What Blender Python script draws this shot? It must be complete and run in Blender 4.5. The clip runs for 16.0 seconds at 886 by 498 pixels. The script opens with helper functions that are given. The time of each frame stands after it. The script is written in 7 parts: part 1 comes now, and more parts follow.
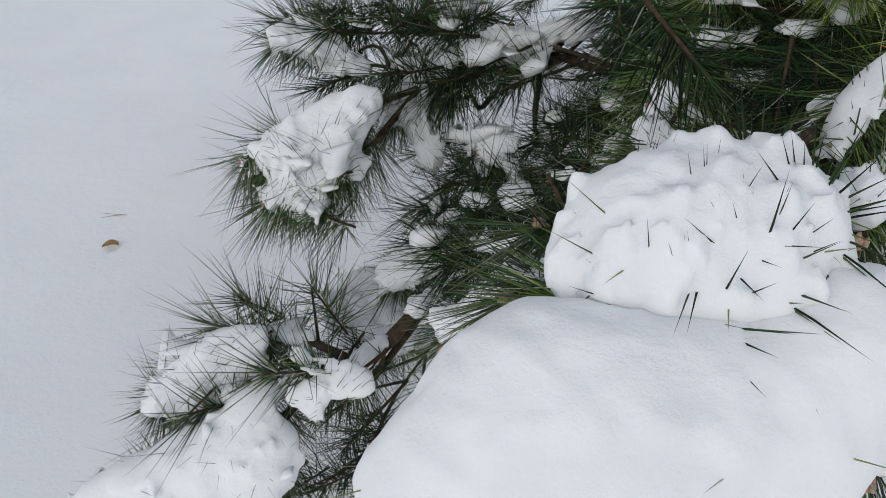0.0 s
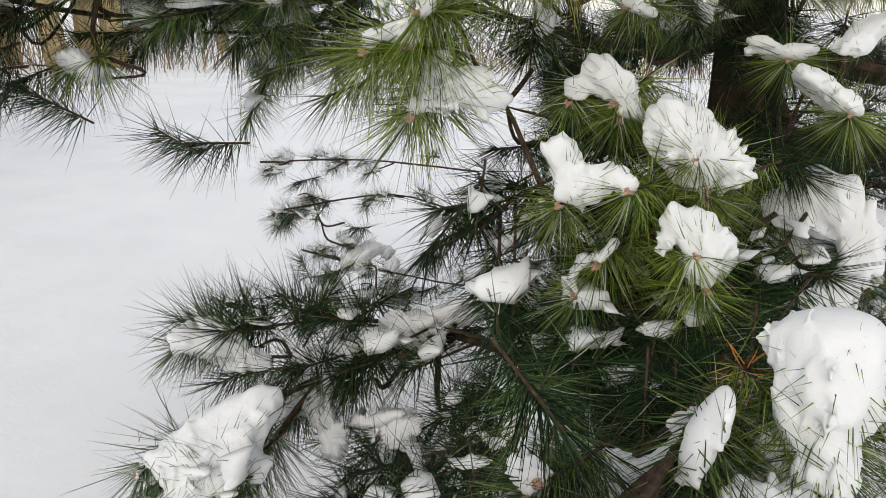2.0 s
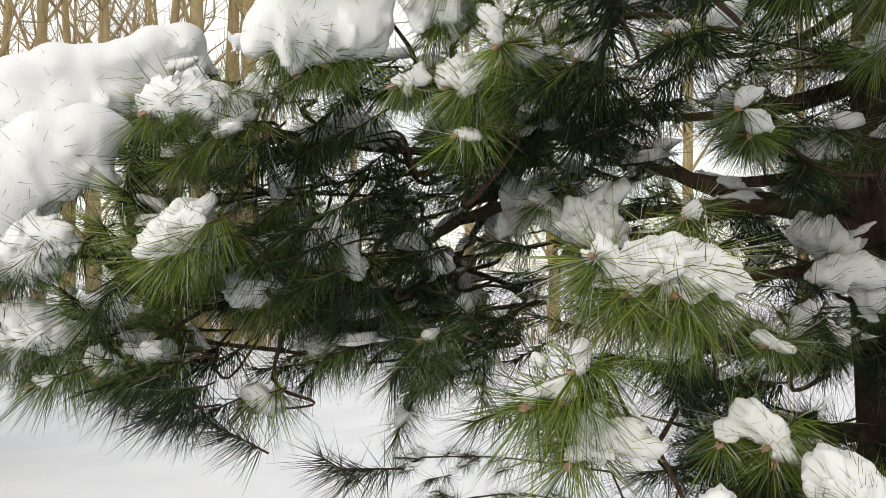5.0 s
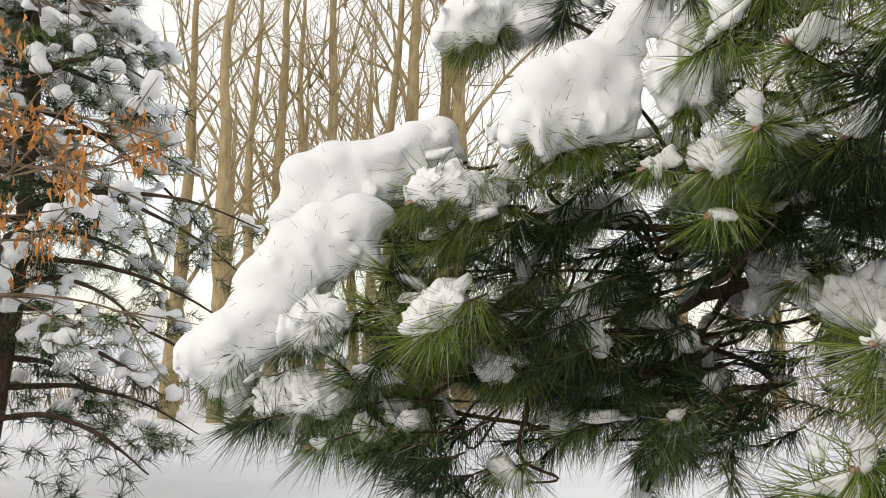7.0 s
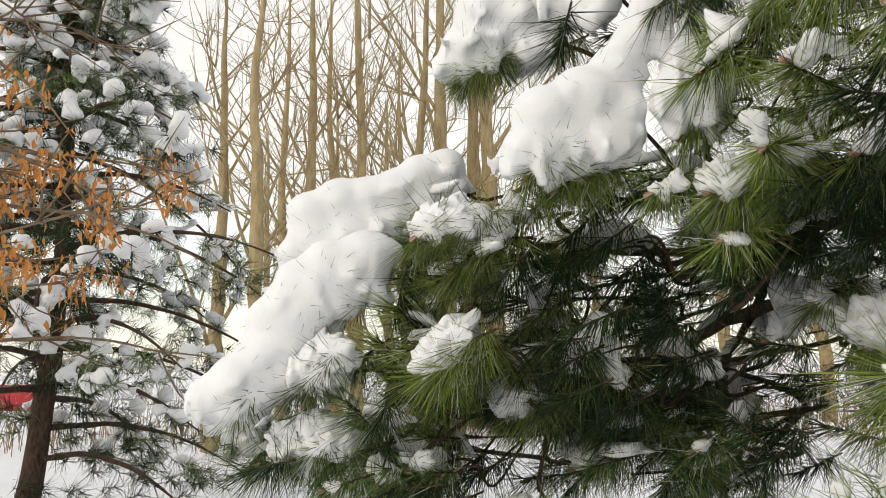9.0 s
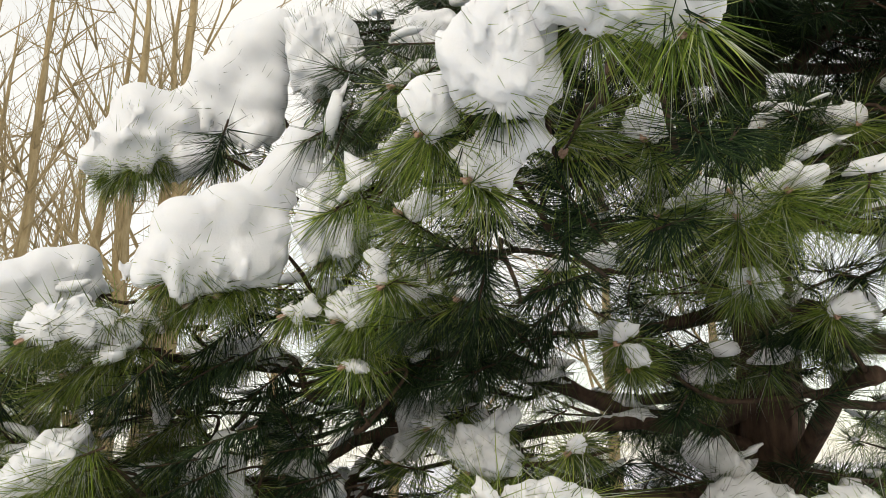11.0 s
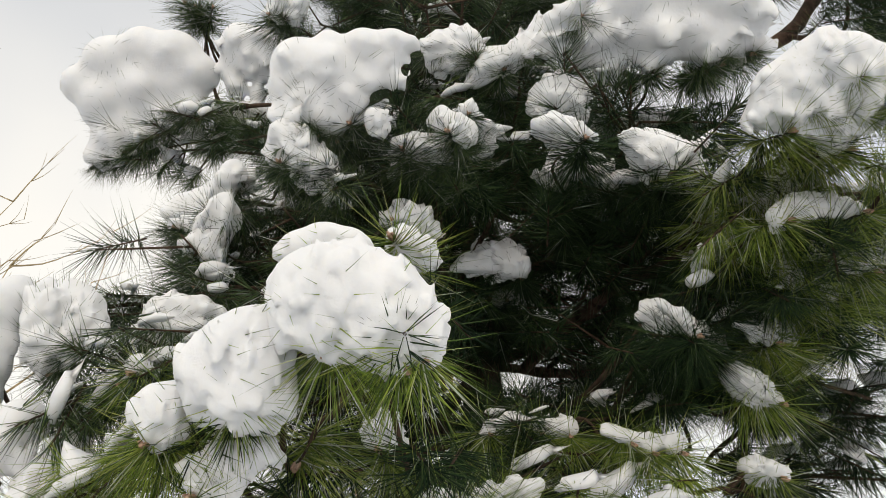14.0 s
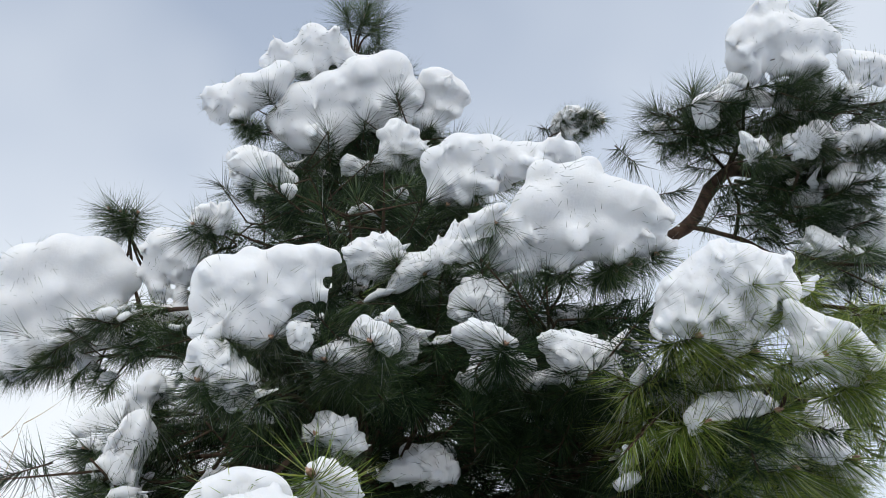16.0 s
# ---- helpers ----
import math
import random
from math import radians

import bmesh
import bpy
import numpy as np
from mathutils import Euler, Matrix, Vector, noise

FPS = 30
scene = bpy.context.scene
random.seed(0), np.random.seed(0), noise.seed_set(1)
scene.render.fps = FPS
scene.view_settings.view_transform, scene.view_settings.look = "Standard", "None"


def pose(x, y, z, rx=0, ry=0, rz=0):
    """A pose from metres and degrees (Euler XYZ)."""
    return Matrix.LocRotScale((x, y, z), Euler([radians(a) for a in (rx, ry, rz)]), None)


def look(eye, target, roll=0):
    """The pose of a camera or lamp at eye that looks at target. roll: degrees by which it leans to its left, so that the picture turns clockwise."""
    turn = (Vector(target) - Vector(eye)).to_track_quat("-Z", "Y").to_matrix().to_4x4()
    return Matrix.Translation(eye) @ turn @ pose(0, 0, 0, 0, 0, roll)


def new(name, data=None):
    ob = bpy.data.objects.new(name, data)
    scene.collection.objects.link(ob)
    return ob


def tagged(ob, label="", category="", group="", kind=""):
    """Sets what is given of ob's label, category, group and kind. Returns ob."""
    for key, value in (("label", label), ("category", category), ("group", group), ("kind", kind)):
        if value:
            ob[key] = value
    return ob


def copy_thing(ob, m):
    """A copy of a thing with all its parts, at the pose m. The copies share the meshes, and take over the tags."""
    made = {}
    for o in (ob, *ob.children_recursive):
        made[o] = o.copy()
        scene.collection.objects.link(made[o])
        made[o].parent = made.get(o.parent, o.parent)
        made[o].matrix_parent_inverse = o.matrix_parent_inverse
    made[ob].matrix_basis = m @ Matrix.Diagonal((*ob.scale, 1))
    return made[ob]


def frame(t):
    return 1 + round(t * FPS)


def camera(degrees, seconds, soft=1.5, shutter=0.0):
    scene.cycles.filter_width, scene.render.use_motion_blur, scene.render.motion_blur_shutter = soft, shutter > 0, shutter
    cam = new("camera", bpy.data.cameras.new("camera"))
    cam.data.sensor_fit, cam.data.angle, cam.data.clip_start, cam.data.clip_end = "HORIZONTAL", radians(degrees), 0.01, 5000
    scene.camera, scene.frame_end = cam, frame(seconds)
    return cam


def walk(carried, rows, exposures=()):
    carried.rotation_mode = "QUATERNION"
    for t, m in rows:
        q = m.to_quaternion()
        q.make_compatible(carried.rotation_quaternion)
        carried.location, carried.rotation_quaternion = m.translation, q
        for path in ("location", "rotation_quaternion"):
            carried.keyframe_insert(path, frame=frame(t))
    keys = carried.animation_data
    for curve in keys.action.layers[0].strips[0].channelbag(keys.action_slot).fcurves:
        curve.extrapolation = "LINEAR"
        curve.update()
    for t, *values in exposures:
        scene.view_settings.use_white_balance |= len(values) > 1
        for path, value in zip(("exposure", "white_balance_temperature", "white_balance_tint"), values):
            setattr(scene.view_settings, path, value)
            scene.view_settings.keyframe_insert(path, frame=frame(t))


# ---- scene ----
cam = camera(60.5, 16.0, soft=0.6)
PATH = [
    (0, (0.077, -0.062, 1.215), (0.069, 1.585, 0.080), 2.7),
    (0.5, (0.088, -0.049, 1.235), (0.083, 1.681, 0.233), 2.0),
    (1, (0.093, -0.045, 1.271), (0.144, 1.742, 0.375), 1.4),
    (1.5, (0.105, -0.045, 1.293), (0.220, 1.796, 0.520), 1.6),
    (2, (0.116, -0.045, 1.331), (0.288, 1.849, 0.713), 1.4),
    (2.5, (0.118, -0.053, 1.357), (0.317, 1.880, 0.882), 1.4),
    (3, (0.117, -0.057, 1.371), (0.314, 1.896, 0.990), 1.3),
    (3.5, (0.109, -0.064, 1.385), (0.276, 1.909, 1.102), 0.8),
    (4, (0.100, -0.081, 1.416), (0.180, 1.912, 1.269), -0.4),
    (4.2, (0.091, -0.086, 1.422), (0.126, 1.911, 1.329), -0.5),
    (6.3, (0.018, -0.163, 1.471), (-0.416, 1.778, 1.685), 0.7),
    (6.5, (0.011, -0.168, 1.470), (-0.486, 1.756, 1.698), 0.9),
    (7, (-0.009, -0.170, 1.469), (-0.653, 1.709, 1.703), 0.9),
    (7.5, (-0.023, -0.174, 1.465), (-0.803, 1.653, 1.695), 0.4),
    (8, (-0.011, -0.172, 1.472), (-0.862, 1.621, 1.717), -0.3),
    (8.2, (-0.008, -0.149, 1.475), (-0.862, 1.641, 1.730), -0.7),
    (10.3, (0.109, -0.128, 1.516), (-0.120, 1.817, 1.921), -0.5),
    (10.5, (0.112, -0.131, 1.515), (-0.021, 1.817, 1.950), -0.4),
    (11, (0.123, -0.135, 1.521), (0.187, 1.789, 2.061), -0.4),
    (11.5, (0.131, -0.149, 1.526), (0.334, 1.733, 2.171), -0.5),
    (12, (0.136, -0.154, 1.533), (0.453, 1.687, 2.247), -1.2),
    (12.5, (0.146, -0.159, 1.537), (0.583, 1.621, 2.338), -1.9),
    (13, (0.151, -0.164, 1.546), (0.690, 1.533, 2.456), -2.7),
    (13.5, (0.152, -0.174, 1.553), (0.745, 1.442, 2.571), -3.7),
    (14, (0.144, -0.196, 1.565), (0.764, 1.336, 2.691), -4.8),
    (14.5, (0.142, -0.218, 1.578), (0.779, 1.226, 2.807), -6.2),
    (15, (0.144, -0.236, 1.589), (0.811, 1.118, 2.902), -7.7),
    (15.5, (0.145, -0.245, 1.597), (0.843, 1.012, 2.988), -10.2),
    (16, (0.145, -0.258, 1.611), (0.863, 0.927, 3.053), -12.9),
]
LIGHT = [(0, -0.22, 6500, 8), (0.6, 0.0, 6550, 8), (1.5, 0.14, 6900, 9), (2.5, 0.18, 7200, 9), (3.5, 0.26, 7300, 9), (8, 0.1, 7400, 10), (11, 0.11, 7500, 8), (13.0, 0.06, 7450, 9), (14.5, 0.04, 7250, 9), (16, 0.02, 6400, 8)]
walk(cam, [(t, look(eye, target, roll)) for t, eye, target, roll in PATH], LIGHT)

# ---- world and light ----
world = bpy.data.worlds.new("world")
scene.world = world
world.use_nodes = True
wn, wl = world.node_tree.nodes, world.node_tree.links
for n in list(wn):
    wn.remove(n)
w_out = wn.new("ShaderNodeOutputWorld")
w_bg = wn.new("ShaderNodeBackground")
w_sky = wn.new("ShaderNodeTexSky")
w_sky.sky_type = "NISHITA"
w_sky.sun_disc = False
w_sky.sun_elevation = radians(29)
w_sky.sun_rotation = radians(200)
w_scale = wn.new("ShaderNodeVectorMath")
w_scale.operation = "SCALE"
w_scale.inputs["Scale"].default_value = 0.23
w_coord = wn.new("ShaderNodeTexCoord")
w_noise = wn.new("ShaderNodeTexNoise")
w_noise.inputs["Scale"].default_value = 1.6
w_noise.inputs["Detail"].default_value = 3.0
w_ramp = wn.new("ShaderNodeValToRGB")
w_ramp.color_ramp.elements[0].position = 0.36
w_ramp.color_ramp.elements[0].color = (0.62, 0.62, 0.62, 1)
w_ramp.color_ramp.elements[1].position = 0.62
w_ramp.color_ramp.elements[1].color = (0.9, 0.9, 0.9, 1)
w_mix = wn.new("ShaderNodeMix")
w_mix.data_type = "RGBA"
w_mix.inputs[7].default_value = (0.99, 1.01, 1.04, 1)
wl.new(w_sky.outputs["Color"], w_scale.inputs[0])
wl.new(w_coord.outputs["Generated"], w_noise.inputs["Vector"])
wl.new(w_noise.outputs["Fac"], w_ramp.inputs["Fac"])
w_xyz = wn.new("ShaderNodeSeparateXYZ")
w_high = wn.new("ShaderNodeMapRange")
w_high.inputs["From Min"].default_value, w_high.inputs["From Max"].default_value = 0.65, 1.0
w_high.inputs["To Max"].default_value = 0.42
w_thin = wn.new("ShaderNodeMath")
w_thin.operation = "SUBTRACT"
wl.new(w_coord.outputs["Generated"], w_xyz.inputs["Vector"])
wl.new(w_xyz.outputs["Z"], w_high.inputs["Value"])
wl.new(w_ramp.outputs["Color"], w_thin.inputs[0])
wl.new(w_high.outputs["Result"], w_thin.inputs[1])
wl.new(w_thin.outputs["Value"], w_mix.inputs[0])
wl.new(w_scale.outputs["Vector"], w_mix.inputs[6])
wl.new(w_mix.outputs[2], w_bg.inputs["Color"])
w_bg.inputs["Strength"].default_value = 1.0
wl.new(w_bg.outputs["Background"], w_out.inputs["Surface"])

sun_data = bpy.data.lights.new("sun", "SUN")
sun_data.energy = 0.75
sun_data.angle = radians(40)
sun_data.color = (1.0, 0.97, 0.93)
sun = new("sun", sun_data)
sun.matrix_world = look((-4, -8, 5.0), (0, 0, 0))

# ---- materials ----
def material(name, rough=0.6, spec=0.3):
    m = bpy.data.materials.new(name)
    m.use_nodes = True
    b = m.node_tree.nodes["Principled BSDF"]
    b.inputs["Roughness"].default_value = rough
    b.inputs["Specular IOR Level"].default_value = spec
    return m, m.node_tree.nodes, m.node_tree.links, b


def ramp(nodes, stops):
    r = nodes.new("ShaderNodeValToRGB")
    e = r.color_ramp.elements
    while len(e) < len(stops):
        e.new(0.5)
    for k, (p, c) in zip(e, stops):
        k.position, k.color = p, (*c, 1)
    return r


def noise_node(nodes, links, scale, detail=4.0, stretch=None, rough=0.55):
    n = nodes.new("ShaderNodeTexNoise")
    n.inputs["Scale"].default_value = scale
    n.inputs["Detail"].default_value = detail
    n.inputs["Roughness"].default_value = rough
    g = nodes.new("ShaderNodeNewGeometry")
    if stretch:
        mp = nodes.new("ShaderNodeMapping")
        mp.inputs["Scale"].default_value = stretch
        links.new(g.outputs["Position"], mp.inputs["Vector"])
        links.new(mp.outputs["Vector"], n.inputs["Vector"])
    else:
        links.new(g.outputs["Position"], n.inputs["Vector"])
    return n


def bump(nodes, links, b, source, strength, distance):
    k = nodes.new("ShaderNodeBump")
    k.inputs["Strength"].default_value = strength
    k.inputs["Distance"].default_value = distance
    links.new(source, k.inputs["Height"])
    links.new(k.outputs["Normal"], b.inputs["Normal"])
    return k


def snow_material(name, fine, coarse, dist, dark, light):
    m, n, l, b = material(name, 0.95, 0.06)
    a = noise_node(n, l, coarse, 5.0)
    r = ramp(n, [(0.3, dark), (0.7, light)])
    l.new(a.outputs["Fac"], r.inputs["Fac"])
    l.new(r.outputs["Color"], b.inputs["Base Color"])
    f = noise_node(n, l, fine, 6.0, rough=0.7)
    bump(n, l, b, f.outputs["Fac"], 0.55, dist)
    b.inputs["Subsurface Weight"].default_value = 0.35
    b.inputs["Subsurface Radius"].default_value = (0.02, 0.022, 0.025)
    b.inputs["Subsurface Scale"].default_value = 0.6
    return m


SNOW = snow_material("snow", 110.0, 14.0, 0.0036, (0.735, 0.745, 0.765), (0.81, 0.815, 0.825))
GROUND_SNOW = snow_material("ground_snow", 7.0, 1.3, 0.014, (0.80, 0.81, 0.83), (0.88, 0.885, 0.895))


def needle_material(name, stops, trans, rough=0.34, spec=0.45):
    m, n, l, b = material(name, rough, spec)
    g = n.new("ShaderNodeNewGeometry")
    r = ramp(n, stops)
    l.new(g.outputs["Random Per Island"], r.inputs["Fac"])
    big = noise_node(n, l, 3.5, 2.0)
    h = n.new("ShaderNodeHueSaturation")
    mr = n.new("ShaderNodeMapRange")
    mr.inputs["From Min"].default_value, mr.inputs["From Max"].default_value = 0.3, 0.7
    mr.inputs["To Min"].default_value, mr.inputs["To Max"].default_value = 0.65, 1.4
    l.new(big.outputs["Fac"], mr.inputs["Value"])
    l.new(mr.outputs["Result"], h.inputs["Value"])
    l.new(r.outputs["Color"], h.inputs["Color"])
    l.new(h.outputs["Color"], b.inputs["Base Color"])
    t = n.new("ShaderNodeBsdfTranslucent")
    mix = n.new("ShaderNodeMixShader")
    mix.inputs["Fac"].default_value = trans
    l.new(h.outputs["Color"], t.inputs["Color"])
    l.new(b.outputs["BSDF"], mix.inputs[1])
    l.new(t.outputs["BSDF"], mix.inputs[2])
    l.new(mix.outputs["Shader"], n["Material Output"].inputs["Surface"])
    return m


# one kind of needle in four tones, with light and shade in the colour
LIT_NEEDLE = needle_material("lit_pine_needle", [(0.0, (0.040, 0.084, 0.018)), (0.33, (0.140, 0.220, 0.030)), (0.64, (0.290, 0.385, 0.054)), (0.86, (0.42, 0.46, 0.13)), (0.91, (0.46, 0.49, 0.38)), (1.0, (0.66, 0.68, 0.63))], 0.42)
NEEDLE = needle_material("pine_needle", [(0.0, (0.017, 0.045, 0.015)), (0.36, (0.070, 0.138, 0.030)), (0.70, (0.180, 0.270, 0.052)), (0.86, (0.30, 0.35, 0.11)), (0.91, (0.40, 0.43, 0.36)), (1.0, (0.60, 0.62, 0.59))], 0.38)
DIM_NEEDLE = needle_material("dim_pine_needle", [(0.0, (0.009, 0.024, 0.011)), (0.4, (0.032, 0.070, 0.023)), (0.75, (0.085, 0.140, 0.038)), (0.90, (0.17, 0.21, 0.09)), (0.94, (0.32, 0.35, 0.31)), (1.0, (0.54, 0.56, 0.54))], 0.28)
# near-black green: the shade inside the crown put into the needle colour
SHADE_DARK_NEEDLE = needle_material("shade_dark_needle", [(0.0, (0.004, 0.012, 0.006)), (0.6, (0.014, 0.034, 0.011)), (0.93, (0.05, 0.08, 0.025)), (0.985, (0.12, 0.15, 0.10)), (1.0, (0.30, 0.32, 0.30))], 0.08, 0.55, 0.15)


def bark_material(name, dark, light, scale):
    m, n, l, b = material(name, 0.85, 0.15)
    a = noise_node(n, l, scale, 6.0, (1.0, 1.0, 0.35))
    r = ramp(n, [(0.3, dark), (0.68, light)])
    l.new(a.outputs["Fac"], r.inputs["Fac"])
    l.new(r.outputs["Color"], b.inputs["Base Color"])
    bump(n, l, b, a.outputs["Fac"], 0.9, 0.6 / scale)
    return m


BARK = bark_material("pine_bark", (0.026, 0.017, 0.013), (0.11, 0.070, 0.050), 42.0)
TWIG = bark_material("twig_bark", (0.026, 0.017, 0.012), (0.095, 0.062, 0.042), 120.0)
POPLAR = bark_material("poplar_bark", (0.28, 0.21, 0.11), (0.44, 0.35, 0.205), 9.0)
GREY_TWIG = bark_material("grey_twig", (0.13, 0.09, 0.06), (0.26, 0.19, 0.13), 25.0)
BRUSH = bark_material("dry_brush", (0.20, 0.13, 0.07), (0.40, 0.29, 0.17), 20.0)


def plain_material(name, a, c, scale, rough=0.6):
    m, n, l, b = material(name, rough, 0.25)
    t = noise_node(n, l, scale, 4.0)
    r = ramp(n, [(0.3, a), (0.7, c)])
    l.new(t.outputs["Fac"], r.inputs["Fac"])
    l.new(r.outputs["Color"], b.inputs["Base Color"])
    bump(n, l, b, t.outputs["Fac"], 0.4, 0.2 / scale)
    return m


BUD = plain_material("bud", (0.30, 0.17, 0.11), (0.52, 0.36, 0.27), 300.0)
DEAD_LEAF = plain_material("dead_leaf", (0.42, 0.16, 0.035), (0.68, 0.31, 0.09), 6.0)
BROWN_LEAF = plain_material("brown_leaf", (0.20, 0.12, 0.05), (0.34, 0.22, 0.10), 60.0)
RED_PAINT = plain_material("red_paint", (0.32, 0.02, 0.03), (0.45, 0.04, 0.05), 3.0)
OLD_LEAF = plain_material("orange_needle", (0.42, 0.13, 0.02), (0.62, 0.24, 0.05), 200.0)

# ---- mesh tools ----
def mesh_from(name, verts, faces, mats, smooth=True, mat_index=None):
    me = bpy.data.meshes.new(name)
    me.from_pydata([tuple(v) for v in verts] if not isinstance(verts, np.ndarray) else verts.tolist(), [], faces if isinstance(faces, list) else faces.tolist())
    for m in mats:
        me.materials.append(m)
    if smooth:
        me.polygons.foreach_set("use_smooth", [True] * len(me.polygons))
    if mat_index is not None:
        me.polygons.foreach_set("material_index", mat_index)
    me.update()
    return me


def part(name, me, parent, label=""):
    ob = new(name, me)
    ob.parent = parent
    if label:
        tagged(ob, label)
    return ob


def value_noise(p, seed):
    """Smooth noise in -1..1 at the rows of p."""
    r = np.random.RandomState(seed)
    lat = r.rand(17, 17, 17) * 2 - 1
    lat[16], lat[:, 16], lat[:, :, 16] = lat[0], lat[:, 0], lat[:, :, 0]
    q = p % 16.0
    i = np.minimum(q.astype(int), 15)
    f = q - i
    f = f * f * (3 - 2 * f)
    out = np.zeros(len(p))
    for dx in (0, 1):
        for dy in (0, 1):
            for dz in (0, 1):
                w = (f[:, 0] if dx else 1 - f[:, 0]) * (f[:, 1] if dy else 1 - f[:, 1]) * (f[:, 2] if dz else 1 - f[:, 2])
                out += w * lat[i[:, 0] + dx, i[:, 1] + dy, i[:, 2] + dz]
    return out


def skin(field, org, h):
    """The surface on which a sampled field is zero, as vertices and quads."""
    s = field < 0
    n = np.array(field.shape)
    c = [(a, b, d) for a in (0, 1) for b in (0, 1) for d in (0, 1)]
    cut = lambda arr, o: arr[o[0]:n[0] - 1 + o[0], o[1]:n[1] - 1 + o[1], o[2]:n[2] - 1 + o[2]]
    total, count = np.zeros((*(n - 1), 3)), np.zeros(n - 1)
    for a in c:
        for axis in range(3):
            if a[axis] == 0:
                b = tuple(1 if k == axis else v for k, v in enumerate(a))
                fa, fb = cut(field, a), cut(field, b)
                x = cut(s, a) != cut(s, b)
                t = np.where(x, fa / np.where(x, fa - fb, 1), 0)
                for k in range(3):
                    total[..., k] += np.where(x, a[k] + (t if k == axis else 0), 0)
                count += x
    hit = count > 0
    idx = np.full(n - 1, -1)
    idx[hit] = np.arange(hit.sum())
    cell = np.argwhere(hit)
    verts = org + h * (cell + total[hit] / count[hit][:, None])
    quads = []
    for axis in range(3):
        u, v = (axis + 1) % 3, (axis + 2) % 3
        lo, hi = [slice(None)] * 3, [slice(None)] * 3
        lo[axis], hi[axis] = slice(0, n[axis] - 1), slice(1, n[axis])
        x = s[tuple(lo)] != s[tuple(hi)]
        at = np.argwhere(x)
        at = at[(at[:, u] > 0) & (at[:, v] > 0) & (at[:, u] < n[u] - 1) & (at[:, v] < n[v] - 1)]
        if not len(at):
            continue
        inside = s[at[:, 0], at[:, 1], at[:, 2]]
        corner = []
        for du, dv in ((-1, -1), (0, -1), (0, 0), (-1, 0)):
            k = at.copy()
            k[:, u] += du
            k[:, v] += dv
            corner.append(idx[k[:, 0], k[:, 1], k[:, 2]])
        q = np.stack(corner, 1)
        q[~inside] = q[~inside][:, ::-1]
        quads.append(q)
    return verts, np.concatenate(quads)


def lump_mesh(name, blobs, h, seed, ragged=1.0, mat=None, apex=None, lobes=()):
    """Snow: the blended hull of the balls, with a ragged underside. Small loads are thin, and furrowed away from apex, as the needles below them run."""
    b = [tuple(q) for q in blobs]
    for i, p in enumerate(blobs):
        for q in blobs[:i]:
            gap = math.dist(p[:3], q[:3])
            if 0.8 * max(p[3], q[3]) < gap < 1.5 * (p[3] + q[3]):
                b.append(tuple((u + w) / 2 for u, w in zip(p[:3], q[:3])) + (0.72 * min(p[3], q[3]),))
    b = np.array(b + [tuple(q) for q in lobes])
    lo, hi = (b[:, :3] - b[:, 3:] * 1.5).min(0) - 3 * h - 0.01, (b[:, :3] + b[:, 3:] * 1.5).max(0) + 3 * h + 0.01
    n = np.ceil((hi - lo) / h).astype(int) + 1
    g = np.stack(np.meshgrid(*[lo[k] + h * np.arange(n[k]) for k in range(3)], indexing="ij"), -1).reshape(-1, 3)
    rm = 0.5 * (np.array(blobs)[:, 3].mean() + np.array(blobs)[:, 3].max()) if apex is None else np.array(blobs)[:, 3].mean()
    small = float(np.clip((0.048 - rm) / 0.02, 0, 1)) if apex is not None else 0.0
    thin = np.zeros(3)
    if small and len(blobs) > 3:
        c = np.array(blobs)[:, :3]
        thin = np.linalg.svd(c - c.mean(0))[2][2]
    big = float(np.clip((rm - 0.035) / 0.03, 0, 1))
    k = (2.6 + 10.0 * big) / rm
    g3 = g.reshape(*n, 3)
    acc = np.full(n, 1e-4)
    low = np.full(n, -9.0)
    for x, y, z, r in b:
        c0 = np.maximum(np.floor((np.array((x, y, z)) - r - 1.6 * rm - lo) / h).astype(int), 0)
        c1 = np.minimum(np.ceil((np.array((x, y, z)) + r + 1.6 * rm - lo) / h).astype(int) + 1, n)
        box = tuple(slice(u, w) for u, w in zip(c0, c1))
        d = g3[box] - (x, y, z)
        flat = np.where(d[..., 2] > 0, 1.1, 1.25) if not small else 1.0
        dist = np.sqrt(d[..., 0] ** 2 + d[..., 1] ** 2 + (d[..., 2] * flat) ** 2 + small * 1.4 * (d @ thin) ** 2) - r
        acc[box] += np.exp(-k * np.clip(dist, -0.4, 0.4))
        low[box] = np.maximum(low[box], (d[..., 2] + 0.25 * r) / r - (3 - 2.4 * big) * np.maximum(dist, 0) / r)
    f = (0.7 / k - np.log(acc) / k).ravel()
    near = np.abs(f) < 0.75 * rm
    p, under, add = g[near], np.clip(0.7 - 0.25 * big - low.ravel()[near], 0, 1), 0
    add = rm * (0.07 if apex is not None else 0.038) * value_noise(p / (rm * (2.0 - 0.6 * big)) + seed, seed) + rm * 0.012 * (1 - 0.6 * big) * value_noise(p / (rm * 0.5), seed + 1)
    add += ragged * (1.5 - 0.5 * small + 0.5 * big) * under * rm * (0.27 * value_noise(p / (0.6 * rm) * (1, 1, 0.5) + 5, seed + 2) + 0.17 * value_noise(p / (0.24 * rm) * (1, 1, 0.45), seed + 3))
    if small:
        way = p - apex
        far = np.linalg.norm(way, axis=1) + 1e-6
        way = way / far[:, None]
        grow = np.clip(far / rm, 0, 2.2) / 2.2
        add += small * rm * grow * (0.38 * value_noise(way * 4.5 + 8, seed + 6) + 0.34 * value_noise(way * 10.0 + 8, seed + 7))
